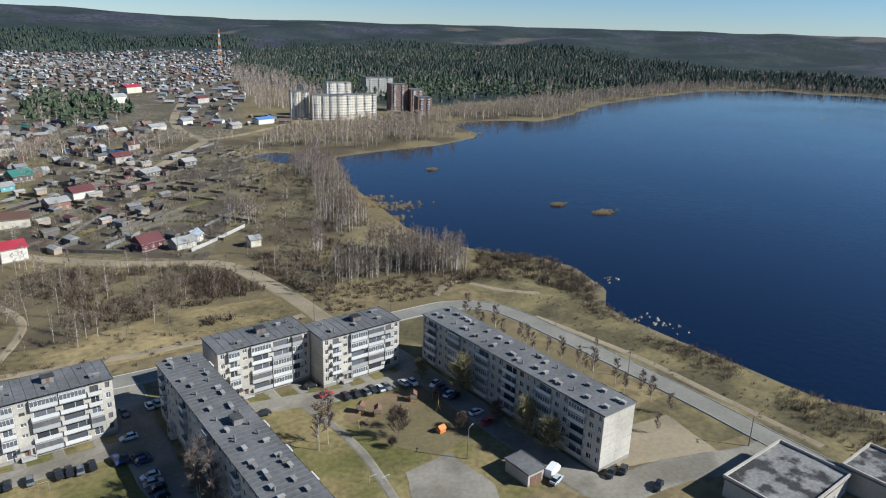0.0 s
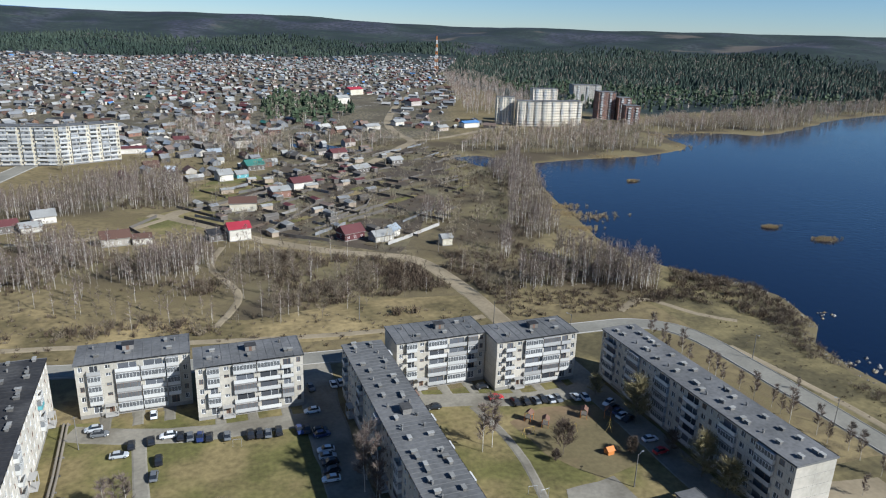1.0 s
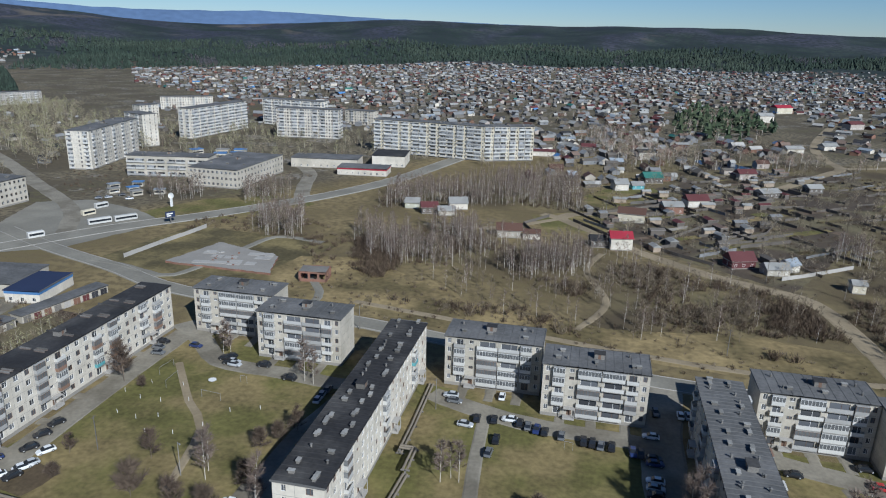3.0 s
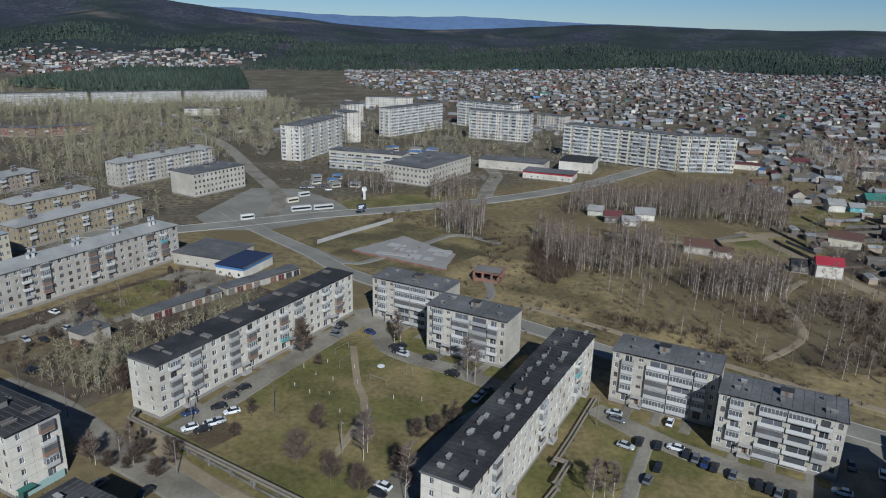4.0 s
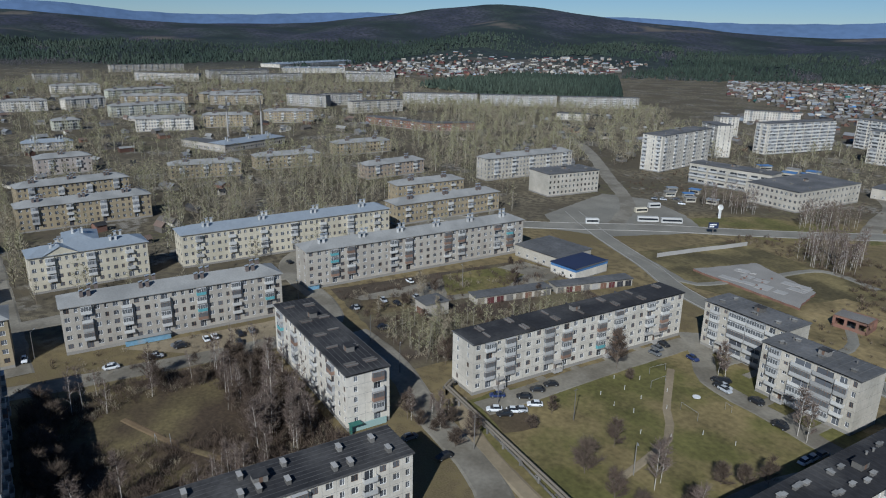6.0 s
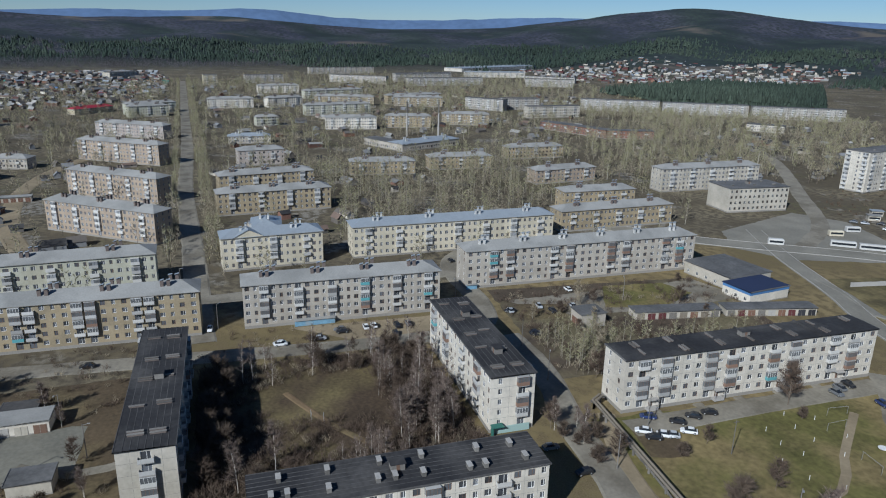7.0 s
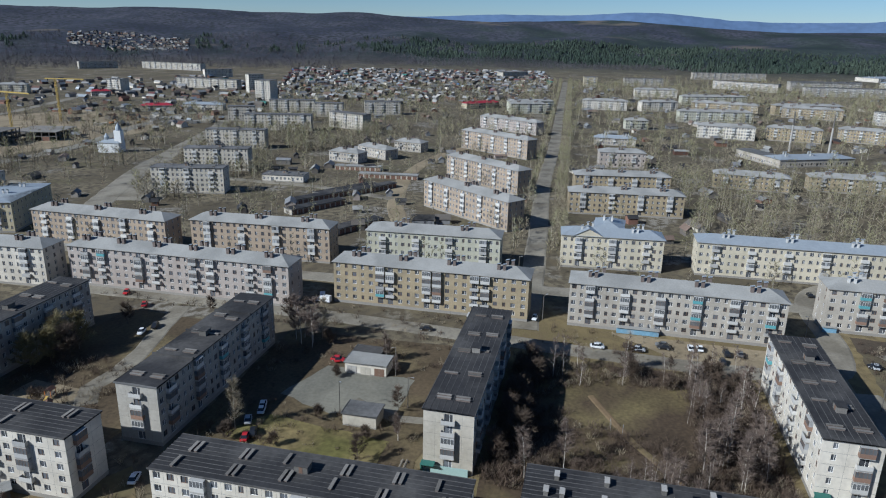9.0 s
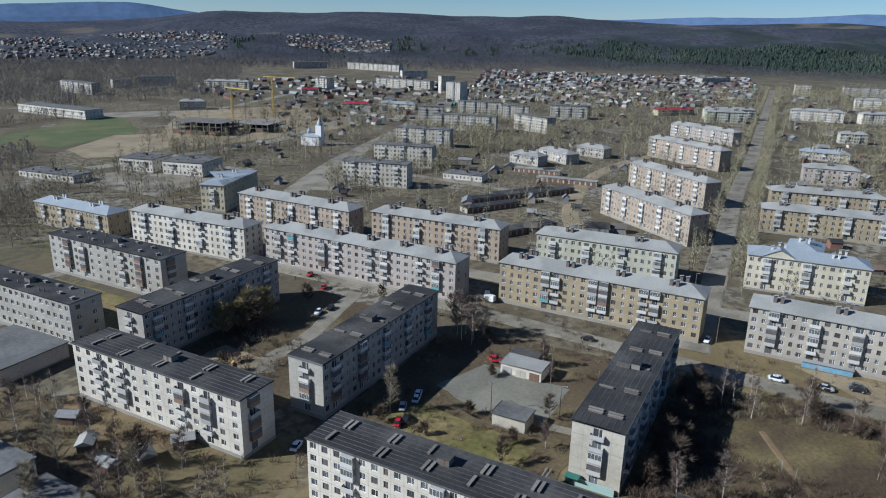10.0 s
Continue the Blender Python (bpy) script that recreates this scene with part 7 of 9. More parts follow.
FIRS = [conifer(120 + i, 16, 4.3, i % 2 == 0) for i in range(6)]
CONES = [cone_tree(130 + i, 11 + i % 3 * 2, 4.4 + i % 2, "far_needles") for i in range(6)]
GREY_WOODS = [fuzz_tree(150 + i, 13, 4.6, "bare_woods", "bare_woods", 15, 0.5, 0.1) for i in range(5)]

scatter("birch_wood", "dense clump of bare white-stemmed birches by the lake", "birch wood", BIRCH_MID + GREY_MID[:1], spots_in(GROVE_LAKE, 300, 1, clump=-0.3), 1, 0.7, 1.15)
scatter("birch_wood", "belt of bare white-stemmed birches along the shore", "birch wood", BIRCH_MID + GREY_MID[:1], spots_in(GROVE_SHORE, 420, 41, clump=-0.2), 41, 0.65, 1.1)
scatter("birch_wood", "bare birches between the shops and the village", "birch wood", BIRCH_MID + GREY_MID[:1], spots_in(GROVE_SHOPS, 640, 2, clump=-0.35), 2, 0.6, 1.05)
scatter("birch_wood", "thin bare birches on the meadow edge", "birch wood", BIRCH_MID + GREY_MID[:1], spots_in(GROVE_FRONT, 430, 42, clump=-0.12), 42, 0.6, 1.1)
scatter("birch_wood", "bare birches along the main road", "birch wood", BIRCH_MID + GREY_MID[:1], spots_in(GROVE_ROAD, 85, 3, clump=-0.4), 3)
scatter("birch_wood", "bare birches before a public building", "birch wood", BIRCH_MID + GREY_MID[:1], spots_in([(-180, 350), (-191, 379), (-162, 378), (-150, 351)], 55, 43), 43, 0.8, 1.1)
scatter("birch_wood", "bare birches on the verge of the square", "birch wood", BIRCH_MID + GREY_MID[:1], spots_in([(-233, 340), (-249, 361), (-216, 367), (-201, 346)], 40, 44), 44, 0.8, 1.1)
scatter("birch_wood", "small clump of birches in a garden", "birch wood", BIRCH_MID, spots_in([(118, 327), (134, 323), (138, 339), (126, 346)], 45, 45), 45, 0.7, 1.0)
scatter("birch_wood", "bare birches and alders on the spit", "birch wood", BIRCH_FAR + GREY_FAR, spots_in([(214, 525), (260, 585), (314, 631), (469, 640), (560, 700), (640, 660), (590, 590), (480, 625), (390, 560), (440, 530), (374, 504), (304, 497), (250, 530)], 900, 4), 4)
scatter("birch_wood", "pale bare trees along the far shore", "birch wood", BIRCH_FAR + GREY_FAR, spots_in([(586, 575), (672, 610), (807, 680), (1005, 738), (1248, 788), (1400, 740), (1520, 500), (1560, 500), (1440, 790), (1248, 850), (990, 800), (690, 730), (600, 680)], 1000, 5), 5, 0.9, 1.4)
scatter("thicket", "brown bare thicket on the meadow", "thicket", BUSHES + PALE_BUSHES, spots_in([(-60, 232), (10, 216), (90, 214), (120, 232), (110, 262), (60, 290), (20, 312), (-6, 268), (-60, 262)], 800, 6, clump=0.05), 6, 0.35, 1.5)
scatter("thicket", "grey scrub of young bare trees on the meadow", "thicket", GREY_MID + PALE_BUSHES + BUSHES[:2], spots_in([(19, 297), (43, 292), (79, 266), (61, 230), (36, 232), (28, 213), (8, 217), (-2, 250)], 430, 46, clump=-0.1), 46, 0.25, 0.7)
scatter("thicket", "low brown tufts and saplings on waste ground", "thicket", BUSHES[:3] + PALE_BUSHES, spots_in([(-112, 222), (-60, 214), (35, 198), (100, 196), (118, 215), (60, 225), (-20, 238), (-60, 262), (-104, 275)], 420, 67, clump=0.0), 67, 0.2, 0.7)
scatter("thicket", "brown brush round the ruin", "thicket", BUSHES + PALE_BUSHES[:2], spots_in([(-180, 290), (-165, 300), (-120, 290), (-100, 262), (-96, 300), (-120, 320), (-165, 335), (-185, 310)], 220, 68, clump=0.0), 68, 0.3, 1.1)
scatter("thicket", "brown brush between the shore road and the birches", "thicket", BUSHES + PALE_BUSHES[:2], spots_in([(106, 202), (150, 196), (172, 196), (180, 208), (150, 220), (112, 226)], 330, 69, clump=-0.05), 69, 0.2, 0.9)
scatter("thicket", "dry tufts on the lake bank", "thicket", PALE_BUSHES + BUSHES[:2], spots_in([(168, 30), (200, 40), (194, 70), (192, 140), (210, 168), (218, 200), (196, 225), (176, 180), (170, 150), (170, 100)], 420, 70), 70, 0.12, 0.4)
scatter("thicket", "dark brown brush beside the dirt road", "thicket", BUSHES, spots_in([(80, 269), (96, 261), (90, 230), (73, 241)], 90, 47), 47, 0.8, 1.7)
scatter("thicket", "brown brush between the dirt road and the birches", "thicket", BUSHES + PALE_BUSHES[:2] + GREY_MID[:1], spots_in([(110, 282), (136, 268), (126, 228), (110, 212), (108, 242)], 190, 48, clump=-0.1), 48, 0.4, 1.2)
scatter("thicket", "dark thicket at the edge of waste ground", "thicket", BUSHES, spots_in([(-94, 299), (-79, 311), (-65, 268), (-69, 250), (-84, 262)], 240, 49), 49, 0.7, 1.8)
scatter("thicket", "brown undergrowth between birches", "thicket", BUSHES + PALE_BUSHES, np.concatenate([spots_in(GROVE_SHOPS, 420, 7, clump=-0.05), spots_in(GROVE_FRONT, 620, 50, clump=-0.1)]), 7, 0.5, 1.1)
scatter("thicket", "brown undergrowth along the lake belt", "thicket", BUSHES + PALE_BUSHES, np.concatenate([spots_in(GROVE_LAKE, 200, 8), spots_in(GROVE_SHORE, 330, 51), spots_in([(166, 205), (184, 212), (200, 232), (222, 205), (214, 175), (198, 168), (190, 190)], 330, 52)]), 8, 0.5, 1.3)
scatter("thicket", "low brown bushes on the lake bank", "thicket", YARD_BUSHES + YARD_PALE, spots_in([(172, 40), (200, 40), (196, 70), (194, 140), (212, 168), (222, 200), (205, 205), (184, 140), (180, 80)], 700, 9, clump=-0.1), 9, 0.25, 0.85)
scatter("thin_trees", "thin bare young trees on the meadow", "trees", BIRCH_MID + GREY_MID, spots_in([(-40, 226), (53, 218), (118, 240), (97, 280), (30, 318), (-30, 318), (-60, 262)], 200, 10, clump=0.0), 10, 0.3, 0.95)
scatter("reed_beds", "pale dry reeds along the water", "reeds", [bush(140, 1.6, 16, "reeds", 0.06), bush(141, 1.4, 14, "reeds", 0.06)], np.concatenate([spots_in([(205, 318), (226, 316), (226, 330), (210, 340)], 1, 1, avoid=False), np.array([(x + dx, y + dy, WATER_Z) for x, y, r in ((219, 321, 9), (206, 330, 6), (428, 524, 16), (300, 400, 2), (313, 250, 4), (303, 277, 2.5), (213, 345, 6), (199, 300, 5), (520, 600, 14), (470, 590, 9), (340, 490, 9)) for dx, dy in zip(np.random.default_rng(5).normal(0, r, 60), np.random.default_rng(6).normal(0, r * 0.5, 60))])]), 11)
scatter("poplar_wood", "tall pale bare poplars between yellow houses", "trees", TOWN_NEAR, spots_in([(-290, 64), (-300, 160), (-350, 207), (-484, 246), (-460, 91), (-465, 13), (-410, 66), (-360, 70)], 520, 12), 12, 0.7, 1.1)
town_spots = spots_in([(-210, -330), (-240, 210), (-340, 300), (-420, 430), (-560, 470), (-900, 600), (-1300, 500), (-1350, -50), (-1000, -420), (-560, -520)], 4600, 13, clump=-0.12)
close_by = np.hypot(town_spots[:, 0], town_spots[:, 1]) < 520
scatter("town_trees", "bare poplars and limes in yards between the blocks", "trees", TOWN_NEAR, town_spots[close_by], 13, 0.5, 1.05)
scatter("town_trees", "bare street and yard trees among far blocks", "trees", TOWN_POPLAR + TOWN_GREY, town_spots[~close_by], 34, 0.55, 1.1)
scatter("town_trees", "bare trees round the school and offices", "trees", TOWN_GREY + TOWN_POPLAR, spots_in([(-380, 250), (-560, 330), (-720, 520), (-600, 680), (-420, 600), (-330, 500), (-350, 380)], 1000, 14), 14, 0.7, 1.1)
scatter("town_trees", "bare trees before a long row of panel blocks", "trees", TOWN_GREY + TOWN_POPLAR, spots_in([(-800, 440), (-740, 540), (-680, 640), (-620, 720), (-560, 700), (-640, 560), (-720, 430)], 360, 73), 73, 0.7, 1.1)
scatter("town_trees", "bare trees among the far northern blocks", "trees", TOWN_GREY + TOWN_POPLAR, spots_in([(-900, 320), (-1000, 620), (-1320, 720), (-1560, 500), (-1500, 60), (-1250, -20), (-1050, 60)], 1100, 74, clump=-0.1), 74, 0.7, 1.2)
scatter("town_trees", "bare trees along the old quarter streets", "trees", GREY_FAR + POPLAR_FAR[:1], spots_in([(-150, -330), (-230, -260), (-280, -200), (-420, -290), (-560, -360), (-700, -560), (-560, -640), (-330, -420), (-240, -420)], 420, 15, clump=0.08), 15, 0.6, 1.0)
BELT_TREES = [fuzz_tree(190 + i, 14, 3.0, "pale_bark", "belt_twigs", 40, 0.18, 0.15) for i in range(5)]
scatter("town_trees", "grey belt of bare trees behind the stadium", "trees", BELT_TREES, spots_in([(-440, -720), (-704, -680), (-1204, -1146), (-1300, -1400), (-836, -1450), (-420, -800)], 3000, 16, clump=-0.3), 16, 0.7, 1.15)
scatter("town_trees", "dark bare trees beside a low pavilion", "trees", TOWN_NEAR[:4], spots_in([(-202, -380), (-232, -350), (-177, -278), (-150, -255), (-135, -290)], 130, 64), 64, 0.6, 1.0)
scatter("town_trees", "bare trees among tower blocks and shops", "trees", TOWN_GREY + TOWN_POPLAR[:2], spots_in([(-340, 470), (-215, 430), (-180, 500), (-60, 500), (-60, 600), (-250, 650), (-430, 640)], 300, 39), 39, 0.5, 0.95)
scatter("thicket", "low brown bushes on verges of the square", "thicket", BUSHES + PALE_BUSHES, spots_in([(-330, 330), (-285, 335), (-230, 350), (-180, 385), (-170, 440), (-240, 430), (-330, 420)], 160, 40), 40, 0.4, 0.9)
scatter("town_trees", "bare trees round the building site and stadium", "trees", TOWN_GREY + BELT_TREES, spots_in([(-230, -400), (-290, -470), (-280, -600), (-440, -640), (-480, -660), (-290, -640), (-200, -420)], 260, 38, clump=0.0), 38, 0.6, 1.0)
scatter("town_trees", "clumps of bare trees between panel blocks", "trees", TOWN_GREY + TOWN_POPLAR[:2], spots_in([(-300, -180), (-440, -160), (-620, -180), (-720, -330), (-560, -320), (-400, -270), (-310, -230)], 520, 65, clump=0.08), 65, 0.6, 1.05)
for off in (-7.5, 7.5, 11.5):
    scatter("avenue_trees", "rows of bare pruned trees along the avenue", "trees", TOWN_POPLAR + TOWN_GREY, [(x, -3 - (x + 298) * -0.0478 + off + random.Random(int(x)).uniform(-1.5, 1.5), 0) for x in np.arange(-1380, -265, 5.5)], 17, 0.5, 0.85)
scatter("village_trees", "bare garden trees and bushes of the village", "trees", TOWN_GREY + BUSHES + BIRCH_FAR[:1], spots_in([(-250, 760), (-50, 600), (70, 590), (100, 972), (480, 1250), (560, 1500), (300, 1900), (-300, 1900), (-700, 1500), (-760, 1060)], 2700, 18), 18, 0.4, 0.85)
scatter("village_trees", "bare orchard trees between sheds", "trees", GREY_FAR[:3] + BUSHES + BUSHES[:2], spots_in([(0, 381), (82, 517), (200, 575), (215, 500), (150, 345), (115, 310), (92, 285), (40, 325)], 1000, 19), 19, 0.25, 0.75)
scatter("village_trees", "grey brush between gardens and the lake", "trees", GREY_FAR[:2] + BUSHES + PALE_BUSHES[:2], spots_in([(114, 290), (130, 345), (182, 455), (205, 560), (235, 500), (205, 400), (165, 295), (140, 282)], 420, 62), 62, 0.3, 0.9)
scatter("village_trees", "bare trees and bushes of the village beside the road", "trees", GREY_FAR + BUSHES, spots_in([(0, 400), (82, 517), (190, 575), (200, 700), (60, 720), (-40, 620), (-50, 560), (-20, 480)], 620, 63), 63, 0.3, 0.8)
scatter("village_trees", "bare birches beside the pond", "trees", BIRCH_FAR + GREY_FAR, spots_in([(150, 600), (60, 620), (60, 700), (20, 760), (-10, 660), (40, 540), (200, 570), (230, 600)], 260, 20), 20, 0.7, 1.1)
scatter("pine_grove", "dark green pine grove beside houses", "pines", FIRS + BIRCH_FAR[:4], spots_in([(86, 720), (92, 800), (100, 860), (140, 1000), (165, 940), (196, 880), (188, 830), (200, 790), (170, 740), (146, 712)], 260, 21, clump=-0.15), 21, 0.6, 1.15)
scatter("birch_wood", "grey birches at the forest edge", "birch wood", BIRCH_FAR, spots_in([(330, 780), (420, 760), (480, 800), (520, 1000), (640, 1500), (560, 1480), (440, 1120)], 700, 22), 22, 0.9, 1.3)
LAKE_FOREST = [(640, 1660), (540, 1300), (500, 960), (430, 830), (560, 760), (700, 790), (800, 740), (1121, 850), (1420, 840), (1560, 560), (1380, 140), (1700, -200), (2000, 700), (1800, 1900), (900, 2200)]
lake_wood = spots_in(LAKE_FOREST, 9000, 23, avoid=False)
lake_near = np.hypot(lake_wood[:, 0], lake_wood[:, 1]) < 1350
scatter("pine_forest", "dark conifer forest beyond the lake", "forest", FIRS, lake_wood[lake_near], 23, 0.45, 1.1)
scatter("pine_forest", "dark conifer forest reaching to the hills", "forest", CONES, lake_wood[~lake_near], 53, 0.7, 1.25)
scatter("bare_forest", "grey bare trees among the conifers", "forest", BIRCH_FAR + GREY_FAR[:2], spots_in(LAKE_FOREST, 2600, 54, avoid=False, clump=0.0), 54, 0.9, 1.3)


def far_woods():
    """Conifers and bare woods over the hills all round, in large drifts, leaving the villages clear."""
    rng = np.random.default_rng(31)
    r, a = np.sqrt(rng.uniform(1640 ** 2, 2750 ** 2, 34000)), np.radians(rng.uniform(38, 250, 34000))
    x, y = r * np.cos(a), r * np.sin(a)
    keep = ~inside_many(x, y, LAKE)
    for poly in ([(-1020, 1400), (-473, 2120), (202, 2150), (890, 2230), (560, 1300), (0, 900), (-800, 1000)], [(-1300, 600), (-1200, 1250), (-1500, 1800), (-2000, 1400), (-1850, 700)],
                 [(-980, -1700), (-1449, -2520), (-1620, -2440), (-2130, -2100), (-1489, -1460)], [(-1860, -1590), (-2081, -1780), (-2290, -1650), (-2280, -1400), (-1870, -1170)], [(-1740, -690), (-2000, 600), (-1300, 700), (-1000, -200)]):
        keep &= ~inside_many(x, y, poly)
    x, y = x[keep], y[keep]
    fir = conifer_share(x, y) > rng.uniform(0.25, 0.75, len(x))
    fir &= np.hypot(x, y) > np.interp(np.degrees(np.arctan2(y, x)) % 360, (60, 145, 165, 178, 200), (1640, 1700, 1760, 2100, 2300))
    spots = np.column_stack([x, y, hill_height(x, y) - 1.0])
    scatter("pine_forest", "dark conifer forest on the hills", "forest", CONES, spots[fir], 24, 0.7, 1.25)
    scatter("bare_forest", "grey-brown leafless woods on the hills", "forest", GREY_WOODS, spots[~fir], 25, 0.7, 1.1)


far_woods()
scatter("thicket", "reddish brown undergrowth below birches", "thicket", YARD_BUSHES + YARD_PALE, np.concatenate([spots_in([(-169, 11), (-172, 47), (-172, 66), (-160, 64), (-160, 32), (-152, 12)], 190, 28), spots_in([(-172, 52), (-125, 50), (-122, 66), (-172, 66)], 170, 55), spots_in([(-150, 4), (-112, 4), (-104, 14), (-150, 14)], 160, 56), spots_in([(-122, 40), (-104, 22), (-102, 64), (-120, 66)], 60, 57)]), 28, 0.3, 0.9)
scatter("thicket", "brown undergrowth beside white blocks", "thicket", YARD_BUSHES + YARD_PALE, spots_in([(-74, -150), (-40, -150), (-40, -60), (-74, -58), (-98, -66), (-98, -72)], 260, 29), 29, 0.4, 1.0)
scatter("thicket", "brown hedges and bushes of the yards", "thicket", YARD_BUSHES + YARD_PALE, spots_in([(-210, 105), (-142, 102), (-142, 190), (-205, 192)], 520, 30), 30, 0.3, 1.0)
scatter("yard_saplings", "thin olive poplar saplings behind garages", "trees", TOWN_NEAR[4:] + TOWN_NEAR[:1], spots_in([(-165, 103), (-168, 112), (-160, 140), (-150, 170), (-144, 170), (-138, 104)], 130, 71), 71, 0.35, 0.7)
scatter("thicket", "bushes and saplings in a yard with a playground", "thicket", YARD_BUSHES + YARD_PALE, spots_in([(-164, -128), (-104, -128), (-102, -95), (-120, -95), (-164, -95)], 150, 72, clump=-0.05), 72, 0.3, 1.0)
scatter("thicket", "low hedge bushes before brick blocks", "thicket", YARD_BUSHES + YARD_PALE, spots_in([(-194, -240), (-176, -240), (-172, 90), (-194, 90)], 260, 31), 31, 0.3, 0.8)
scatter("thicket", "brown scrub and saplings in a leaf-strewn yard", "thicket", YARD_BUSHES + YARD_PALE[:1], spots_in([(-168, 6), (-102, 4), (-100, 66), (-168, 66)], 760, 66, clump=-0.12), 66, 0.3, 1.0)
scatter("thicket", "dense brown scrub between white blocks", "thicket", YARD_BUSHES + YARD_PALE[:1], np.concatenate([spots_in([(-124, 16), (-98, 12), (-98, 68), (-122, 68), (-118, 44)], 330, 60), spots_in([(-168, 50), (-124, 50), (-122, 68), (-168, 68)], 330, 61)]), 60, 0.5, 1.25)
scatter("thicket", "brown bushes in the shade of a block", "thicket", YARD_BUSHES, spots_in([(-170, 2.5), (-108, 2.5), (-108, 9), (-170, 11)], 130, 32), 32, 0.8, 1.5)
scatter("thicket", "scattered bushes in a yard with garages", "thicket", YARD_BUSHES + YARD_PALE, spots_in([(-170, -66), (-102, -66), (-104, -14), (-128, -14), (-128, -58), (-150, -56), (-152, -16), (-170, -14)], 170, 33), 33, 0.3, 0.9)
scatter("pine_grove", "dark pine wood before a village slope", "pines", CONES, spots_in(PINE_STRIP, 2600, 27, avoid=False), 27, 0.8, 1.2)

YARD_BIRCH = [joined(*bare_tree(220 + i, 13, 2.4, "birch_bark", "birch_twigs", 15, 22, 3, 0.6, 0.3, True, 0.05, 0.035, 1.4)) for i in range(4)] + [joined(*bare_tree(230 + i, 8, 2.8, "bark", "shrub", 15, 26, 3, 0.7, 0.15, True, 0.05, 0.035, 1.4)) for i in range(2)]
scatter("birch_grove", "thin bare birches and saplings in a yard", "birches", YARD_BIRCH, np.concatenate([spots_in([(-168, 48), (-141, 46), (-123, 50), (-123, 66), (-168, 66)], 34, 36), spots_in([(-169, 11), (-172, 60), (-162, 60), (-160, 30), (-150, 12)], 14, 58), spots_in([(-122, 42), (-104, 22), (-103, 60)], 10, 59)]), 36, 0.5, 1.0)
scatter("birch_grove", "thin bare trees beside white blocks", "birches", YARD_BIRCH, spots_in([(-74, -150), (-44, -150), (-44, -62), (-74, -62)], 45, 37), 37, 0.5, 0.9)

# single trees near the camera
TREES = {}


def tree(x, y, sort, scale=1.0, group="yard trees"):
    looks = {
        "birch": ("birch_tree", "slender bare birch with white bark", (14, 2.6, "birch_bark", "birch_twigs", 24, 44, 5, 0.6, 0.25)),
        "grey": ("tree", "bare spreading tree with grey twigs", (11, 4.2, "bark", "shrub", 30, 52, 5, 0.8, 0.16)),
        "poplar": ("poplar_tree", "bare poplar with yellowish budding twigs", (15, 3.0, "pale_bark", "pale_twigs", 30, 46, 5, 0.9, 0.15)),
        "olive": ("tree", "bushy bare tree with olive-brown budding twigs", (9, 3.6, "bark", "olive_twigs", 30, 70, 5, 0.8, 0.1)),
        "dark": ("tree", "low dark bare tree with dense twigs", (7, 3.4, "bark", "dark_twigs", 30, 80, 5, 0.9, 0.08)),
    }
    name, label, spec = looks[sort]
    k = random.Random(int(x * 13 + y * 7)).randint(0, 2)
    if (sort, k) not in TREES:
        h, sp, tm, cm, limbs, twigs, sides, thick, low = spec
        wood, crown = bare_tree(200 + k * 17 + len(sort), h, sp, tm, cm, limbs, twigs, sides, thick, low, width=0.05, long=1.5)
        TREES[sort, k] = (wood.mesh("trunk"), crown.mesh("crown"))
    rnd = random.Random(int(x * 31 + y * 17))
    s = scale * rnd.uniform(0.85, 1.15)
    root = thing(name, label, "tree", pose(x, y, 0, 0, 0, rnd.uniform(0, 360)) @ Matrix.Diagonal((s, s, s, 1)), group)
    part("trunk", TREES[sort, k][0], root)
    part("crown", TREES[sort, k][1], root)
    return root


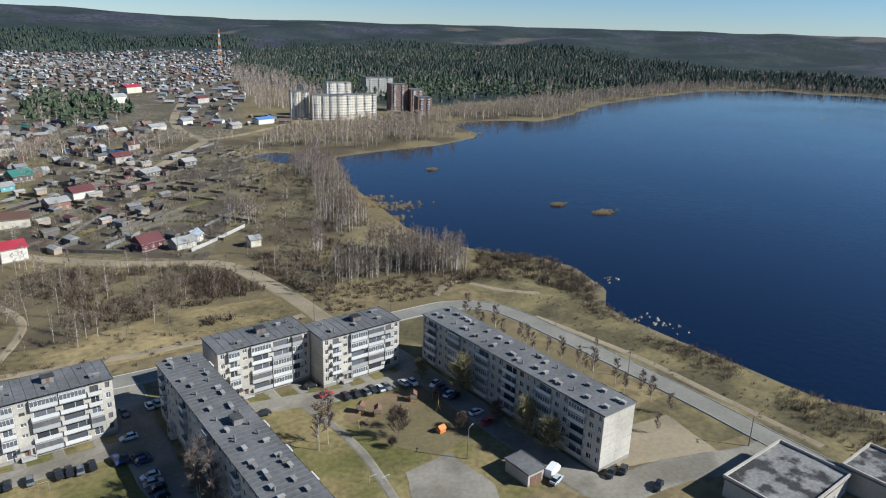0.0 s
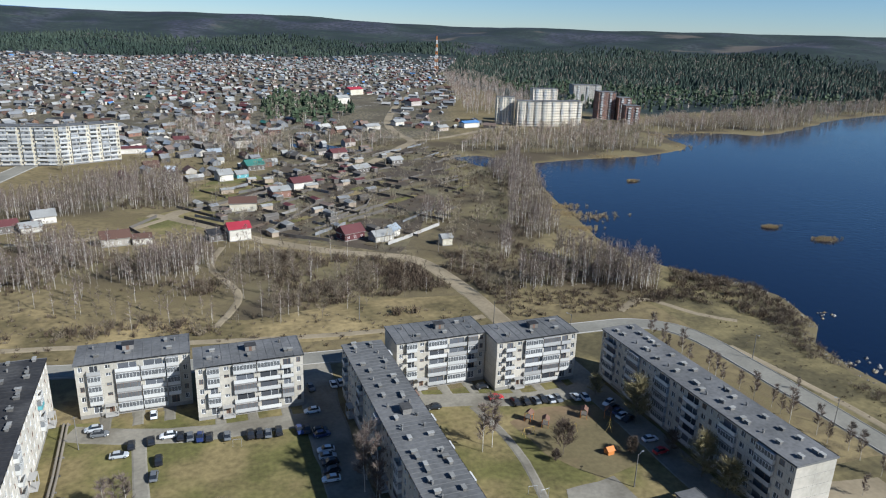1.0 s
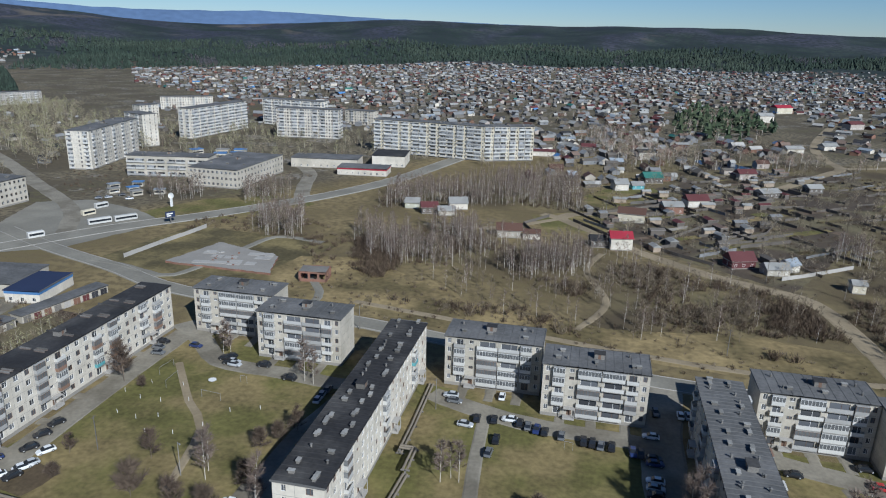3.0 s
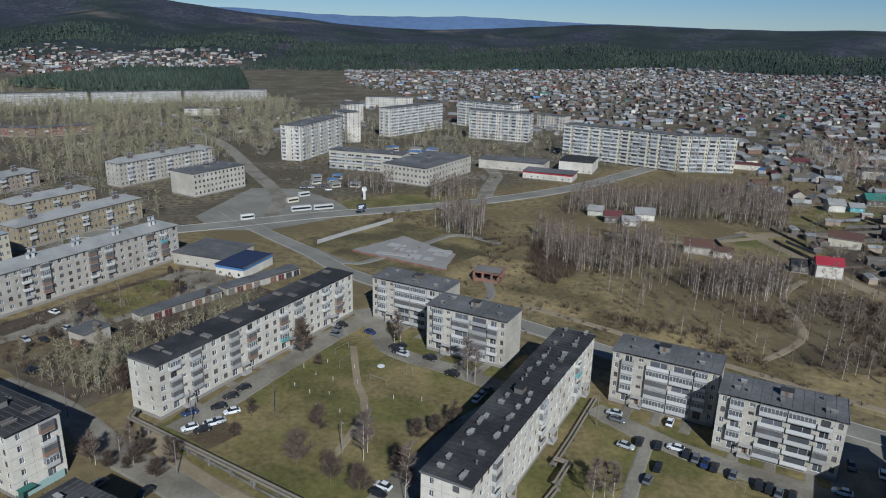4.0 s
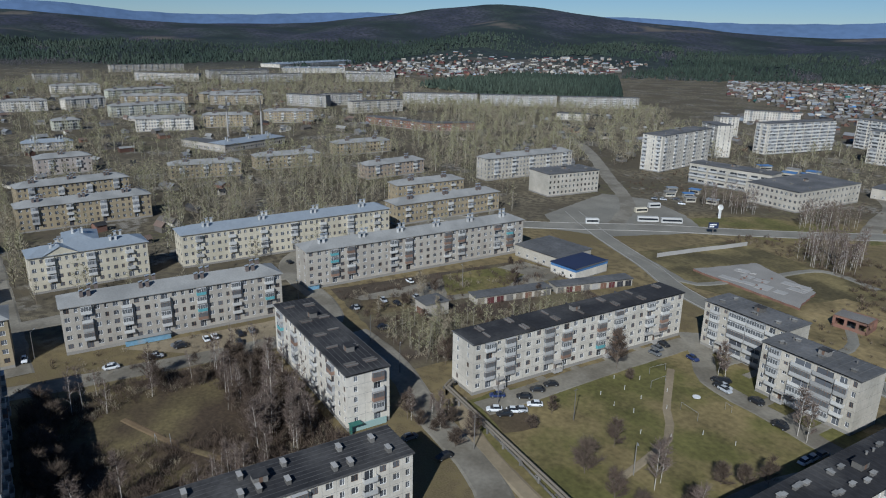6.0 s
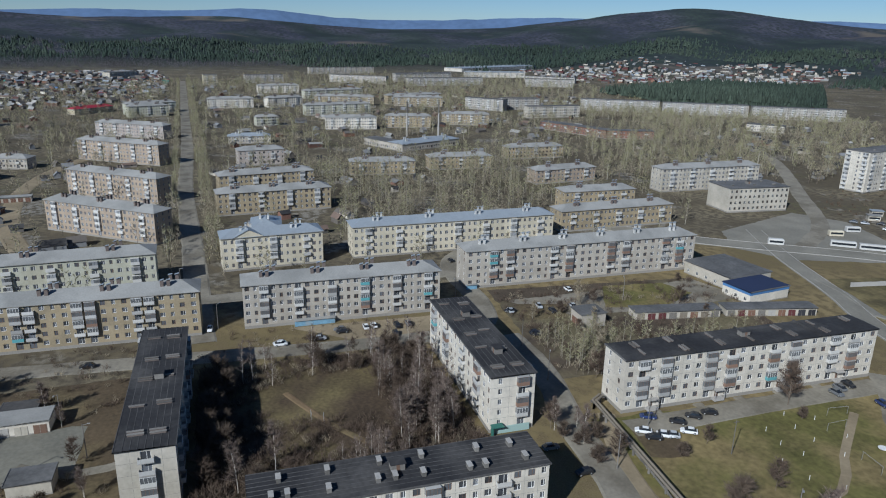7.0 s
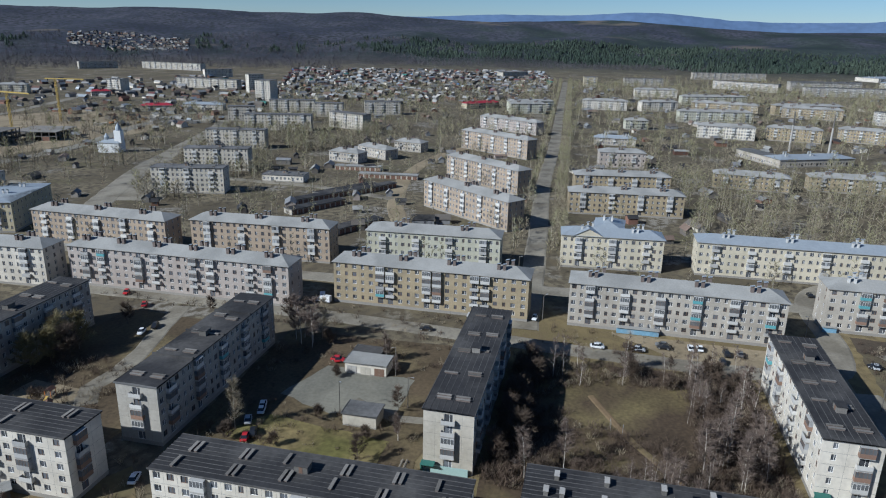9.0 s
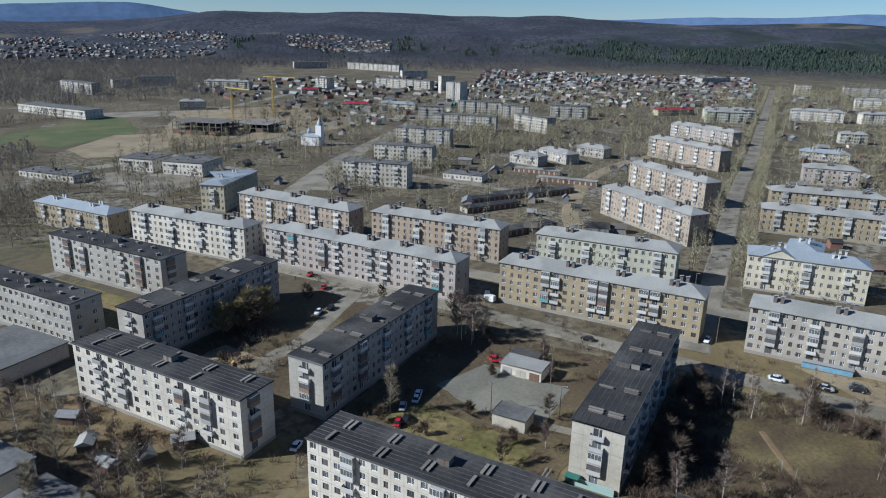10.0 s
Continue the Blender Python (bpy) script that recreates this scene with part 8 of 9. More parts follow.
for x, y, sort, sc in ((66, 130, "birch", 0.9), (37, 128, "birch", 1.0), (35.5, 124, "birch", 0.95), (38, 121, "birch", 1.0), (36, 117, "birch", 0.85), (107, 145, "olive", 0.7), (109.5, 130, "olive", 1.2), (110, 105, "olive", 1.35), (110, 97, "olive", 1.15), (109, 115, "grey", 0.6), (69, 131, "birch", 0.9),
                       (84, 123, "grey", 0.75), (86, 128, "grey", 0.6), (81, 121, "dark", 0.5), (100, 118, "dark", 0.6), (-93, 174, "birch", 0.8), (-63, 165, "birch", 0.85), (-60, 164, "birch", 0.8), (-90, 173, "birch", 0.75), (-14, 132, "birch", 0.75), (-12, 131, "birch", 0.8), (-16, 130, "birch", 0.7), (6, 124, "dark", 0.6),
                       (-57, 136, "dark", 0.75), (-60, 132, "dark", 0.7), (-54, 140, "grey", 0.6), (-66, 118, "birch", 0.9), (-82, 122, "grey", 0.6), (-78, 109, "dark", 0.95), (-67, 107, "grey", 0.7), (-67, 121, "birch", 0.7), (-101, 119, "grey", 0.5), (-56, 118, "dark", 0.8), (-98, 110, "dark", 0.5),
                       (-50, 110, "birch", 1.0), (-60, 108, "dark", 0.8), (-111, 152, "grey", 0.9), (-104, 150, "dark", 0.5), (-150, 112, "poplar", 0.7), (-147, 116, "poplar", 0.75), (-144, 113, "poplar", 0.7), (-141, 118, "poplar", 0.65), (-153, 118, "poplar", 0.7), (-138, 110, "grey", 0.8), (-134, 114, "poplar", 0.6),
                       (-114, -57, "poplar", 1.0), (-161, -61, "birch", 1.0), (-163, -58, "birch", 1.0), (-166, -62, "birch", 0.95), (-160, -57, "birch", 1.0), (-168, -57, "poplar", 0.9), (-164, -64, "birch", 0.9), (-131, -123, "olive", 1.2), (-136, -124, "olive", 1.25), (-126, -125, "olive", 1.1), (-141, -122, "olive", 1.1), (-134, -120, "dark", 1.2),
                       (-85, -76, "poplar", 0.7), (-115, 5, "grey", 0.8), (-128, 6, "grey", 0.8), (-140, 7, "dark", 1.1), (-133, 9, "dark", 1.1), (-146, 8, "dark", 1.0), (-124, 9, "dark", 1.1), (-152, 10, "dark", 1.0), (-158, 8, "grey", 0.9), (-112, 12, "birch", 0.8), (-117, 20, "birch", 0.8), (-110, 16, "dark", 0.8),
                       (-109, -108, "grey", 0.5), (-160, -120, "grey", 0.7), (-176, -100, "grey", 0.6), (-176, -72, "grey", 0.8), (165.5, 130, "birch", 0.3), (131, 120, "birch", 0.5), (133, 128, "birch", 0.5), (130, 112, "birch", 0.45), (134, 136, "birch", 0.5), (132, 144, "birch", 0.45), (131, 104, "birch", 0.4), (133, 96, "birch", 0.45), (140, 88, "birch", 0.4)):
    tree(x, y, sort, sc)
for k in range(18):
    y = 92 + k * 4.6
    tree(151 - 0.10 * (y - 92) + (k * 7 % 5) * 0.7, y + (k * 3 % 4) * 0.6, "birch", 0.48 + (k % 3) * 0.09, "young birches along the shore road")
rnd_t = random.Random(77)
for i in range(20):
    tree(rnd_t.uniform(-160, -123), rnd_t.uniform(49, 66), rnd_t.choice(("birch", "birch", "birch", "grey")), rnd_t.uniform(0.65, 0.95), "birches in the yard")
for i in range(12):
    tree(rnd_t.uniform(-122, -100), rnd_t.uniform(22, 64), rnd_t.choice(("birch", "birch", "grey")), rnd_t.uniform(0.6, 0.9), "birches in the yard")
for i in range(8):
    tree(rnd_t.uniform(-170, -158), rnd_t.uniform(14, 62), rnd_t.choice(("grey", "dark", "birch")), rnd_t.uniform(0.45, 0.8), "birches in the yard")
for i in range(26):
    tree(rnd_t.uniform(-74, -44), rnd_t.uniform(-140, -62), rnd_t.choice(("birch", "birch", "grey", "poplar")), rnd_t.uniform(0.6, 0.95), "birches in the yard")
for i in range(24):
    tree(rnd_t.uniform(-212, -182), rnd_t.uniform(-60, 190), rnd_t.choice(("grey", "dark", "dark")), rnd_t.uniform(0.35, 0.6), "street trees") if clear_of_blocks(-195, 0) else None
for i in range(14):
    tree(rnd_t.uniform(-205, -150), rnd_t.uniform(108, 188), rnd_t.choice(("grey", "dark", "poplar")), rnd_t.uniform(0.35, 0.65), "yard trees")
for i in range(14):
    tree(rnd_t.uniform(-168, -106), rnd_t.uniform(-62, -16), rnd_t.choice(("grey", "dark", "birch")), rnd_t.uniform(0.4, 0.75), "yard trees")
for i in range(12):
    tree(rnd_t.uniform(-118, -100), rnd_t.uniform(84, 96), rnd_t.choice(("dark", "grey", "birch")), rnd_t.uniform(0.35, 0.7), "yard trees")

# ---- cars ----
def car_shapes(tone):
    """A saloon car: hull with rounded ends, a glazed cabin with painted roof, and a wheel."""
    paint = "paint_" + tone
    hull, cabin, wheel = Shape(paint), Shape("car_glass", paint), Shape("tyre", "steel")
    st = [(-2.12, 0.62, 0.42, 0.60), (-2.0, 0.80, 0.28, 0.84), (-1.25, 0.86, 0.24, 0.93), (0.9, 0.86, 0.24, 0.92), (1.7, 0.82, 0.26, 0.80), (2.08, 0.66, 0.34, 0.58)]
    for x, w, z0, z1 in st:
        hull.v += [(x, -w, z0), (x, -w - 0.02, (z0 + z1) / 2), (x, -w + 0.07, z1), (x, w - 0.07, z1), (x, w + 0.02, (z0 + z1) / 2), (x, w, z0)]
    for i in range(len(st) - 1):
        for k in range(6):
            a, b = i * 6 + k, i * 6 + (k + 1) % 6
            hull.f.append((a, a + 6, b + 6, b))
            hull.m.append(0)
    hull.f += [tuple(range(6)), tuple(range(6 * len(st) - 1, 6 * len(st) - 7, -1))]
    hull.m += [0, 0]
    cabin.v = [(-1.75, -0.74, 0.9), (1.05, -0.74, 0.9), (1.05, 0.74, 0.9), (-1.75, 0.74, 0.9), (-1.15, -0.58, 1.43), (0.3, -0.58, 1.45), (0.3, 0.58, 1.45), (-1.15, 0.58, 1.43)]
    cabin.f = [(0, 1, 5, 4), (1, 2, 6, 5), (2, 3, 7, 6), (3, 0, 4, 7), (4, 5, 6, 7)]
    cabin.m = [0, 0, 0, 0, 1]
    wheel.tube((0, -0.1, 0), (0, 0.1, 0), 0.32, 0.32, 10, "tyre")
    wheel.tube((0, 0.1, 0), (0, 0.12, 0), 0.2, 0.16, 8, "steel")
    return hull.mesh("hull"), cabin.mesh("cabin"), wheel.mesh("wheel")


def van_shapes():
    hull, cabin = Shape("paint_white"), Shape("car_glass")
    st = [(-2.6, 0.9, 0.4, 2.2), (-2.5, 0.95, 0.3, 2.35), (1.2, 0.95, 0.3, 2.35), (2.0, 0.92, 0.3, 1.3), (2.6, 0.85, 0.35, 1.1)]
    for x, w, z0, z1 in st:
        hull.v += [(x, -w, z0), (x, -w, z1 * 0.6), (x, -w + 0.1, z1), (x, w - 0.1, z1), (x, w, z1 * 0.6), (x, w, z0)]
    for i in range(len(st) - 1):
        for k in range(6):
            a, b = i * 6 + k, i * 6 + (k + 1) % 6
            hull.f.append((a, a + 6, b + 6, b))
            hull.m.append(0)
    hull.f += [tuple(range(6)), tuple(range(29, 23, -1))]
    hull.m += [0, 0]
    cabin.face([(1.28, -0.8, 2.24), (1.96, -0.8, 1.38), (1.96, 0.8, 1.38), (1.28, 0.8, 2.24)], "car_glass")
    wheel = Shape("tyre", "steel")
    wheel.tube((0, -0.12, 0), (0, 0.12, 0), 0.36, 0.36, 10, "tyre")
    return hull.mesh("hull"), cabin.mesh("cabin"), wheel.mesh("wheel")


CARS = {
    "black": [(-12.5, 157.2, 90), (-8.2, 157.7, 90), (-1.6, 157.7, 90), (4.9, 155.3, 90), (14.4, 153.3, 90), (16.5, 153.1, 90), (21.1, 152.6, 90), (27.8, 151.4, 90), (30.7, 150.1, 0), (30.4, 136.1, 0), (30.1, 133.0, 0), (-6.4, 148.7, 90), (-90.6, 170.9, 0), (-88.2, 168.8, 0), (-77.7, 169.9, 0), (-67.3, 164.4, 0), (78.4, 158.3, 0), (61.4, 151.9, 0), (83.5, 147.7, 90), (86.4, 147.2, 90), (91.3, 146.9, 90), (107.7, 137.3, 20), (108.0, 131.0, 20), (116.3, 83.1, 20), (119.8, 82.4, 20), (121.4, 73.9, 20), (-106.2, 107.9, 60), (-110.8, 117.8, 60), (-112.1, 123.3, 60), (-112.5, 128.4, 60), (-123.3, 172.7, 0), (-114.9, 176.4, 0), (-89.9, 172.6, 0), (-78.2, 170.6, 0), (-67.9, 165.3, 0), (-169.6, 105.6, 0), (-185.6, 119.5, 0), (-56.1, 109.0, 0), (-183.8, 38.6, 0), (-186.9, 64.0, 0), (-180.8, 62.1, 0), (-247.9, 102.0, 0), (-189.4, 105.0, 90), (-169.6, 105.7, 90), (-98.2, 84.9, 90), (-112.8, -51.7, 20), (-160.0, -110.1, 20), (-186.7, 45.9, 90), (-180.7, -27.2, 90), (-252.2, 342.8, 40)],
    "white": [(-4.3, 158.8, 0), (30.6, 159.8, 0), (30.5, 141.4, 0), (29.4, 130.0, 0), (-7.8, 169.9, 90), (38.8, 172.1, 90), (-55.2, 155.5, 90), (107.7, 121.2, 0), (103.1, 144.0, 90), (107.8, 139.6, 20), (107.6, 132.8, 20), (-109.4, 107.0, 60), (-106.4, 111.1, 60), (-106.2, 117.7, 60), (-203.7, 134.5, 0), (-56.5, 111.6, 0), (-198.9, 5.5, 0), (-188.2, 53.9, 0), (-188.7, 56.6, 0), (-124.7, -55.2, 20), (-122.5, -54.4, 20), (-154.8, -111.2, 20), (-90.6, -67.1, 20), (-181.8, 26.3, 90), (-261.3, 348.3, 40), (-242.5, 336.2, 40)],
    "silver": [(-21.4, 167.2, 0), (-14.9, 153.6, 0), (30.4, 138.6, 0), (40.8, 172.4, 90), (-55.1, 158.4, 90), (-86.2, 168.1, 0), (93.4, 146.2, 90), (100.6, 145.2, 90), (104.0, 88.6, 20), (-105.9, 112.5, 60), (-87.3, 169.6, 0), (-189.4, 105.1, 0), (-190.7, 116.6, 0), (-187.4, 128.4, 0), (-182.4, 26.0, 90), (-117.4, -55.4, 20), (-183.0, 38.3, 90), (-255.4, 335.5, 40), (-250.0, 351.5, 40)],
    "grey": [(0.5, 156.9, 90), (9.0, 154.5, 90), (18.5, 152.6, 90), (-19.8, 164.4, 0), (-7.3, 143.0, 90), (32.5, 172.0, 90), (-54.7, 161.4, 90), (-111.9, 169.1, 0), (89.1, 146.8, 90), (95.5, 145.9, 90), (-114.1, 172.4, 0), (-187.8, 68.0, 0), (-188.3, 45.5, 90), (-109.0, 82.0, 90), (-259.3, 332.0, 40)],
    "navy": [(2.8, 155.8, 90), (26.0, 151.7, 90), (30.9, 148.2, 0), (-103.7, 176.3, 0), (107.6, 135.0, 20), (-114.9, 111.9, 60)],
    "red": [(79.5, 151.5, 0), (107.0, 116.0, 0), (-153.2, -46.2, 90), (-110.6, -52.5, 20), (-174.7, -124.2, 20), (-182.7, -137.1, 20), (-153.5, -46.5, 20)],
    "van": [(105.4, 91.2, 20), (-194.4, -67.4, 90), (-195.6, -68.3, 20)],
}
WORDS = {"van": "white delivery van parked in a yard"}
for tone, places in CARS.items():
    shapes = van_shapes() if tone == "van" else car_shapes(tone)
    for x, y, ang in places:
        if not clear_of_blocks(x, y, 0.3):
            continue
        rnd = random.Random(int(x * 11 + y * 5))
        turn = ang + rnd.uniform(-5, 5) + (180 if rnd.random() < 0.5 else 0)
        car = thing("van" if tone == "van" else "car", WORDS.get(tone, tone + " passenger car parked in a yard"), "car", pose(x, y, 0.34, 0, 0, turn), "parked cars")
        part("body", shapes[0], car)
        part("cabin", shapes[1], car, label="dark glazed cabin")
        for wx in (-1.3, 1.3):
            for wy in (-0.8, 0.8):
                part("wheel", shapes[2], car, pose(wx, wy, 0.32 if tone != "van" else 0.36, 0, 0, 0 if wy > 0 else 180))

# ---- pipes, posts, fences and other small things ----
def pole(name, label, x, y, h, arm=True, z=0.0):
    root = thing(name, label, "lamp" if arm else "pole", pose(x, y, z, 0, 0, random.Random(int(x + y)).uniform(0, 360)), "poles")
    s = Shape("vent_concrete")
    s.tube((0, 0, -0.4), (0, 0, h), 0.14, 0.09, 6, "vent_concrete")
    part("post", s, root)
    if arm:
        a = Shape("steel")
        a.tube((0, 0, h - 0.2), (1.4, 0, h + 0.3), 0.05, 0.04, 4, "steel")
        part("arm", a, root)
        l = Shape("steel")
        l.box(1.2, -0.14, h + 0.22, 1.8, 0.14, h + 0.36, "steel")
        part("lamp_head", l, root)
    else:
        a = Shape("old_wood")
        a.box(-0.7, -0.05, h - 0.5, 0.7, 0.05, h - 0.38, "old_wood")
        part("crossbar", a, root)


for x, y in ((93, 107), (154.5, 71), (159, 112), (168, 150), (120, 181), (60, 185), (-60, 203), (-72, 118), (-140, 96), (-150, -28), (-128, -36), (-134, -20), (-200, 8), (-212, -4), (-240, -5), (-205, 90), (-190, 150)):
    pole("street_lamp", "grey street lamp on a concrete post", x, y, 8.5)
for x, y in ((57, 215), (-98, 93), (-55, 94), (-112, 110), (30, 345), (84, 292), (62, 312), (20, 385), (110, 280), (-30, 410), (90, 455), (130, 520), (-163, 98), (-96, 122), (100, 198), (-24, 160)):
    pole("utility_pole", "wooden utility pole with a crossbar", x, y, 9, False)


def pipeline(pts, high, label, step=7.0, r=0.32, twin=True):
    """A heating pipe on concrete posts."""
    root = thing("heating_pipe", label, "pipe", pose(0, 0, 0))
    for (x0, y0), (x1, y1) in zip(pts[:-1], pts[1:]):
        d = Vector((x1 - x0, y1 - y0, 0))
        n = Vector((-d.y, d.x, 0)).normalized()
        for k in ((-0.45, 0.45) if twin else (0,)):
            s = Shape("pipe_wrap")
            s.tube((x0 + n.x * k, y0 + n.y * k, high), (x1 + n.x * k, y1 + n.y * k, high), r, r, 8, "pipe_wrap")
            part("pipe", s, root)
        m = max(1, int(d.length / step))
        for i in range(m + 1):
            p = Vector((x0, y0, 0)) + d * (i / m)
            s = Shape("vent_concrete")
            s.box(p.x - 0.22, p.y - 0.22, -0.3, p.x + 0.22, p.y + 0.22, high - r, "vent_concrete")
            s.box(p.x - 0.22 - abs(n.x) * 0.8, p.y - 0.22 - abs(n.y) * 0.8, high - r - 0.2, p.x + 0.22 + abs(n.x) * 0.8, p.y + 0.22 + abs(n.y) * 0.8, high - r + 0.02, "vent_concrete")
            part("support", s, root)


pipeline([(-125, 104), (-123, 101), (-109, 100), (-66, 97), (-46, 95)], 2.6, "rusty heating pipe on concrete posts along a street")
pipeline([(-28, 172), (-27.5, 150), (-27.5, 138)], 0.7, "low heating pipe along a long block", 6, 0.3)
pipeline([(-27.5, 138), (-24, 138), (-24, 130)], 2.2, "heating pipe loop beside a long block", 4, 0.3)
pipeline([(-24, 130), (-25.5, 110), (-26, 96)], 0.7, "low heating pipe across a lawn", 6, 0.3)
pipeline([(-107, -13), (-101, -13), (-96, 2), (-92, 12)], 3.6, "heating pipe on a steel bridge between blocks", 7, 0.3)


def fence(pts, label, high=1.6, mat="old_wood", step=2.6, gap=0.0):
    """A fence of posts and panels."""
    root = thing("fence", label, "fence", pose(0, 0, 0))
    for (x0, y0), (x1, y1) in zip(pts[:-1], pts[1:]):
        d = Vector((x1 - x0, y1 - y0, 0))
        m = max(1, int(d.length / step))
        u = d.normalized()
        n = Vector((-u.y, u.x, 0))
        for i in range(m):
            a, b = Vector((x0, y0, 0)) + d * (i / m), Vector((x0, y0, 0)) + d * ((i + 1) / m)
            s = Shape(mat)
            h = high + 0.12 * noise.noise((a.x, a.y, 1))
            q0, q1 = a + u * 0.08, b - u * 0.05
            for z0, z1 in (((gap, h),)):
                ring = [q0 - n * 0.05, q1 - n * 0.05, q1 + n * 0.05, q0 + n * 0.05]
                k = len(s.v)
                s.v += [(p.x, p.y, z0) for p in ring] + [(p.x, p.y, z1) for p in ring]
                for f in ((3, 2, 1, 0), (4, 5, 6, 7), (0, 1, 5, 4), (1, 2, 6, 5), (2, 3, 7, 6), (3, 0, 4, 7)):
                    s.f.append(tuple(k + i2 for i2 in f))
                    s.m.append(0)
            part("panel", s, root)
            s = Shape("old_wood" if mat == "old_wood" else mat)
            s.box(a.x - 0.07, a.y - 0.07, -0.2, a.x + 0.07, a.y + 0.07, h + 0.15, mat)
            part("post", s, root)


fence([(91, 296), (104, 305), (126, 322)], "pale board fence of a garden", 1.7, "kerb_concrete")
fence([(3, 366), (18, 346), (30, 331)], "dark board fence along the dirt road", 1.7)
fence([(36, 332), (52, 318), (66, 308)], "dark board fence along the dirt road", 1.6)
fence([(8, 380), (30, 398), (60, 425)], "weathered board fence of gardens", 1.6)
fence([(40, 330), (60, 360), (80, 390)], "weathered board fence between plots", 1.5)
fence([(70, 340), (100, 370), (112, 400)], "weathered board fence between plots", 1.5)
fence([(-14, 334), (-22, 352), (-10, 372)], "grey board fence round a field", 1.6)
fence([(86, 445), (110, 430), (135, 440)], "weathered board fence between plots", 1.5)
fence([(-180, 246), (-177, 268), (-174, 284), (-172, 298)], "broken concrete fence panels", 1.9, "kerb_concrete", 4.0)
ribbon("path", [(-190, 240), (-176, 238), (-160, 233), (-148, 233), (-140, 262), (-133, 293), (-108, 291)], 2.6, "asphalt", "grey concrete cover strip of a pipe run", "path", z=0.2)
ribbon("path", [(-100, 252), (-86, 232), (-84, 222)], 2.4, "asphalt", "grey concrete strip by a ruin", "path", z=0.1)
fence([(-112, 101), (-90, 99), (-60, 95.5)], "low grey railing along a street", 0.9, "vent_concrete", 3.0, 0.3)


def play_thing(x, y, kind):
    rnd = random.Random(int(x * 3 + y))
    if kind == "frame":
        root = thing("climbing_frame", "orange wooden climbing frame on bare soil", "playground", pose(x, y, 0, 0, 0, rnd.uniform(0, 90)))
        for i in range(4):
            s = Shape("orange_paint")
            s.box((i % 2) * 2 - 0.06, (i // 2) * 1.6 - 0.06, 0, (i % 2) * 2 + 0.06, (i // 2) * 1.6 + 0.06, 2.4, "orange_paint")
            part("post", s, root)
        s = Shape("old_wood")
        s.box(-0.1, -0.1, 1.1, 2.1, 1.7, 1.22, "old_wood")
        part("deck", s, root)
        s = Shape("rust")
        s.face([(-0.2, -0.2, 2.4), (2.2, -0.2, 2.4), (2.2, 0.8, 3.1), (-0.2, 0.8, 3.1)], "rust")
        s.face([(2.2, 1.8, 2.4), (-0.2, 1.8, 2.4), (-0.2, 0.8, 3.1), (2.2, 0.8, 3.1)], "rust")
        part("roof", s, root)
        s = Shape("yellow_paint")
        s.face([(2.1, 0.4, 1.15), (4.2, 0.4, 0.15), (4.2, 1.0, 0.15), (2.1, 1.0, 1.15)], "yellow_paint")
        part("slide", s, root)
    elif kind == "swing":
        root = thing("swing", "metal swing frame on bare soil", "playground", pose(x, y, 0, 0, 0, rnd.uniform(0, 90)))
        for a in (-1.4, 1.4):
            for b in (-0.8, 0.8):
                s = Shape("yellow_paint")
                s.tube((a, b, 0), (a, 0, 2.3), 0.05, 0.05, 4, "yellow_paint")
                part("leg", s, root)
        s = Shape("yellow_paint")
        s.tube((-1.4, 0, 2.3), (1.4, 0, 2.3), 0.05, 0.05, 4, "yellow_paint")
        part("beam", s, root)
        s = Shape("old_wood")
        s.box(-0.3, -0.2, 0.5, 0.3, 0.2, 0.56, "old_wood")
        part("seat", s, root)
    elif kind == "hut":
        root = thing("play_hut", "small orange play hut on bare soil", "playground", pose(x, y, 0, 0, 0, rnd.uniform(0, 90)))
        s = Shape("orange_paint")
        s.box(-0.9, -0.9, 0, 0.9, 0.9, 1.2, "orange_paint", "b")
        part("wall", s, root)
        s = Shape("orange_paint")
        s.face([(-1.1, -1.1, 1.2), (1.1, -1.1, 1.2), (1.1, 0, 2), (-1.1, 0, 2)], "orange_paint")
        s.face([(1.1, 1.1, 1.2), (-1.1, 1.1, 1.2), (-1.1, 0, 2), (1.1, 0, 2)], "orange_paint")
        part("roof", s, root)
    else:
        root = thing("sports_bar", "white metal bar frame on a lawn", "sports frame", pose(x, y, 0, 0, 0, rnd.uniform(-10, 10) + (90 if kind == "gate90" else 0)))
        w = 6 if kind.startswith("gate") else 2
        for a in (0, w):
            s = Shape("white_frame")
            s.tube((a, 0, 0), (a, 0, 2.2), 0.045, 0.045, 5, "steel")
            part("post", s, root)
        s = Shape("white_frame")
        s.tube((0, 0, 2.2), (w, 0, 2.2), 0.045, 0.045, 5, "steel")
        part("bar", s, root)


for x, y, k in ((83, 138, "frame"), (86, 134, "frame"), (98, 135, "frame"), (91, 131, "swing"), (101, 129, "swing"), (95, 120, "hut"), (80, 133, "swing"), (104, 133, "frame"), (69, 112, "bar"), (71, 110, "bar"), (-116, -110, "frame"), (-112, -112, "swing"), (-110, -106, "frame"),
                (-98, 152, "gate90"), (-86, 150, "gate"), (-104, 158, "gate90"), (-80, 160, "bar"), (10, 150, "bar"), (-138, 30, "bar"), (-136, 33, "bar")):
    play_thing(x, y, k)


posts = Shape("white_frame")
for x, y in ((-107, 147), (-101, 145), (-95, 145), (-88, 147), (-102, 137), (-96, 136), (-91, 138), (-78, 137), (-75, 145), (-68, 148), (-90, 131), (-83, 132), (-103, 153), (-94, 154)):
    posts.tube((x, y, 0), (x, y, 1.3), 0.07, 0.06, 5, "white_frame")
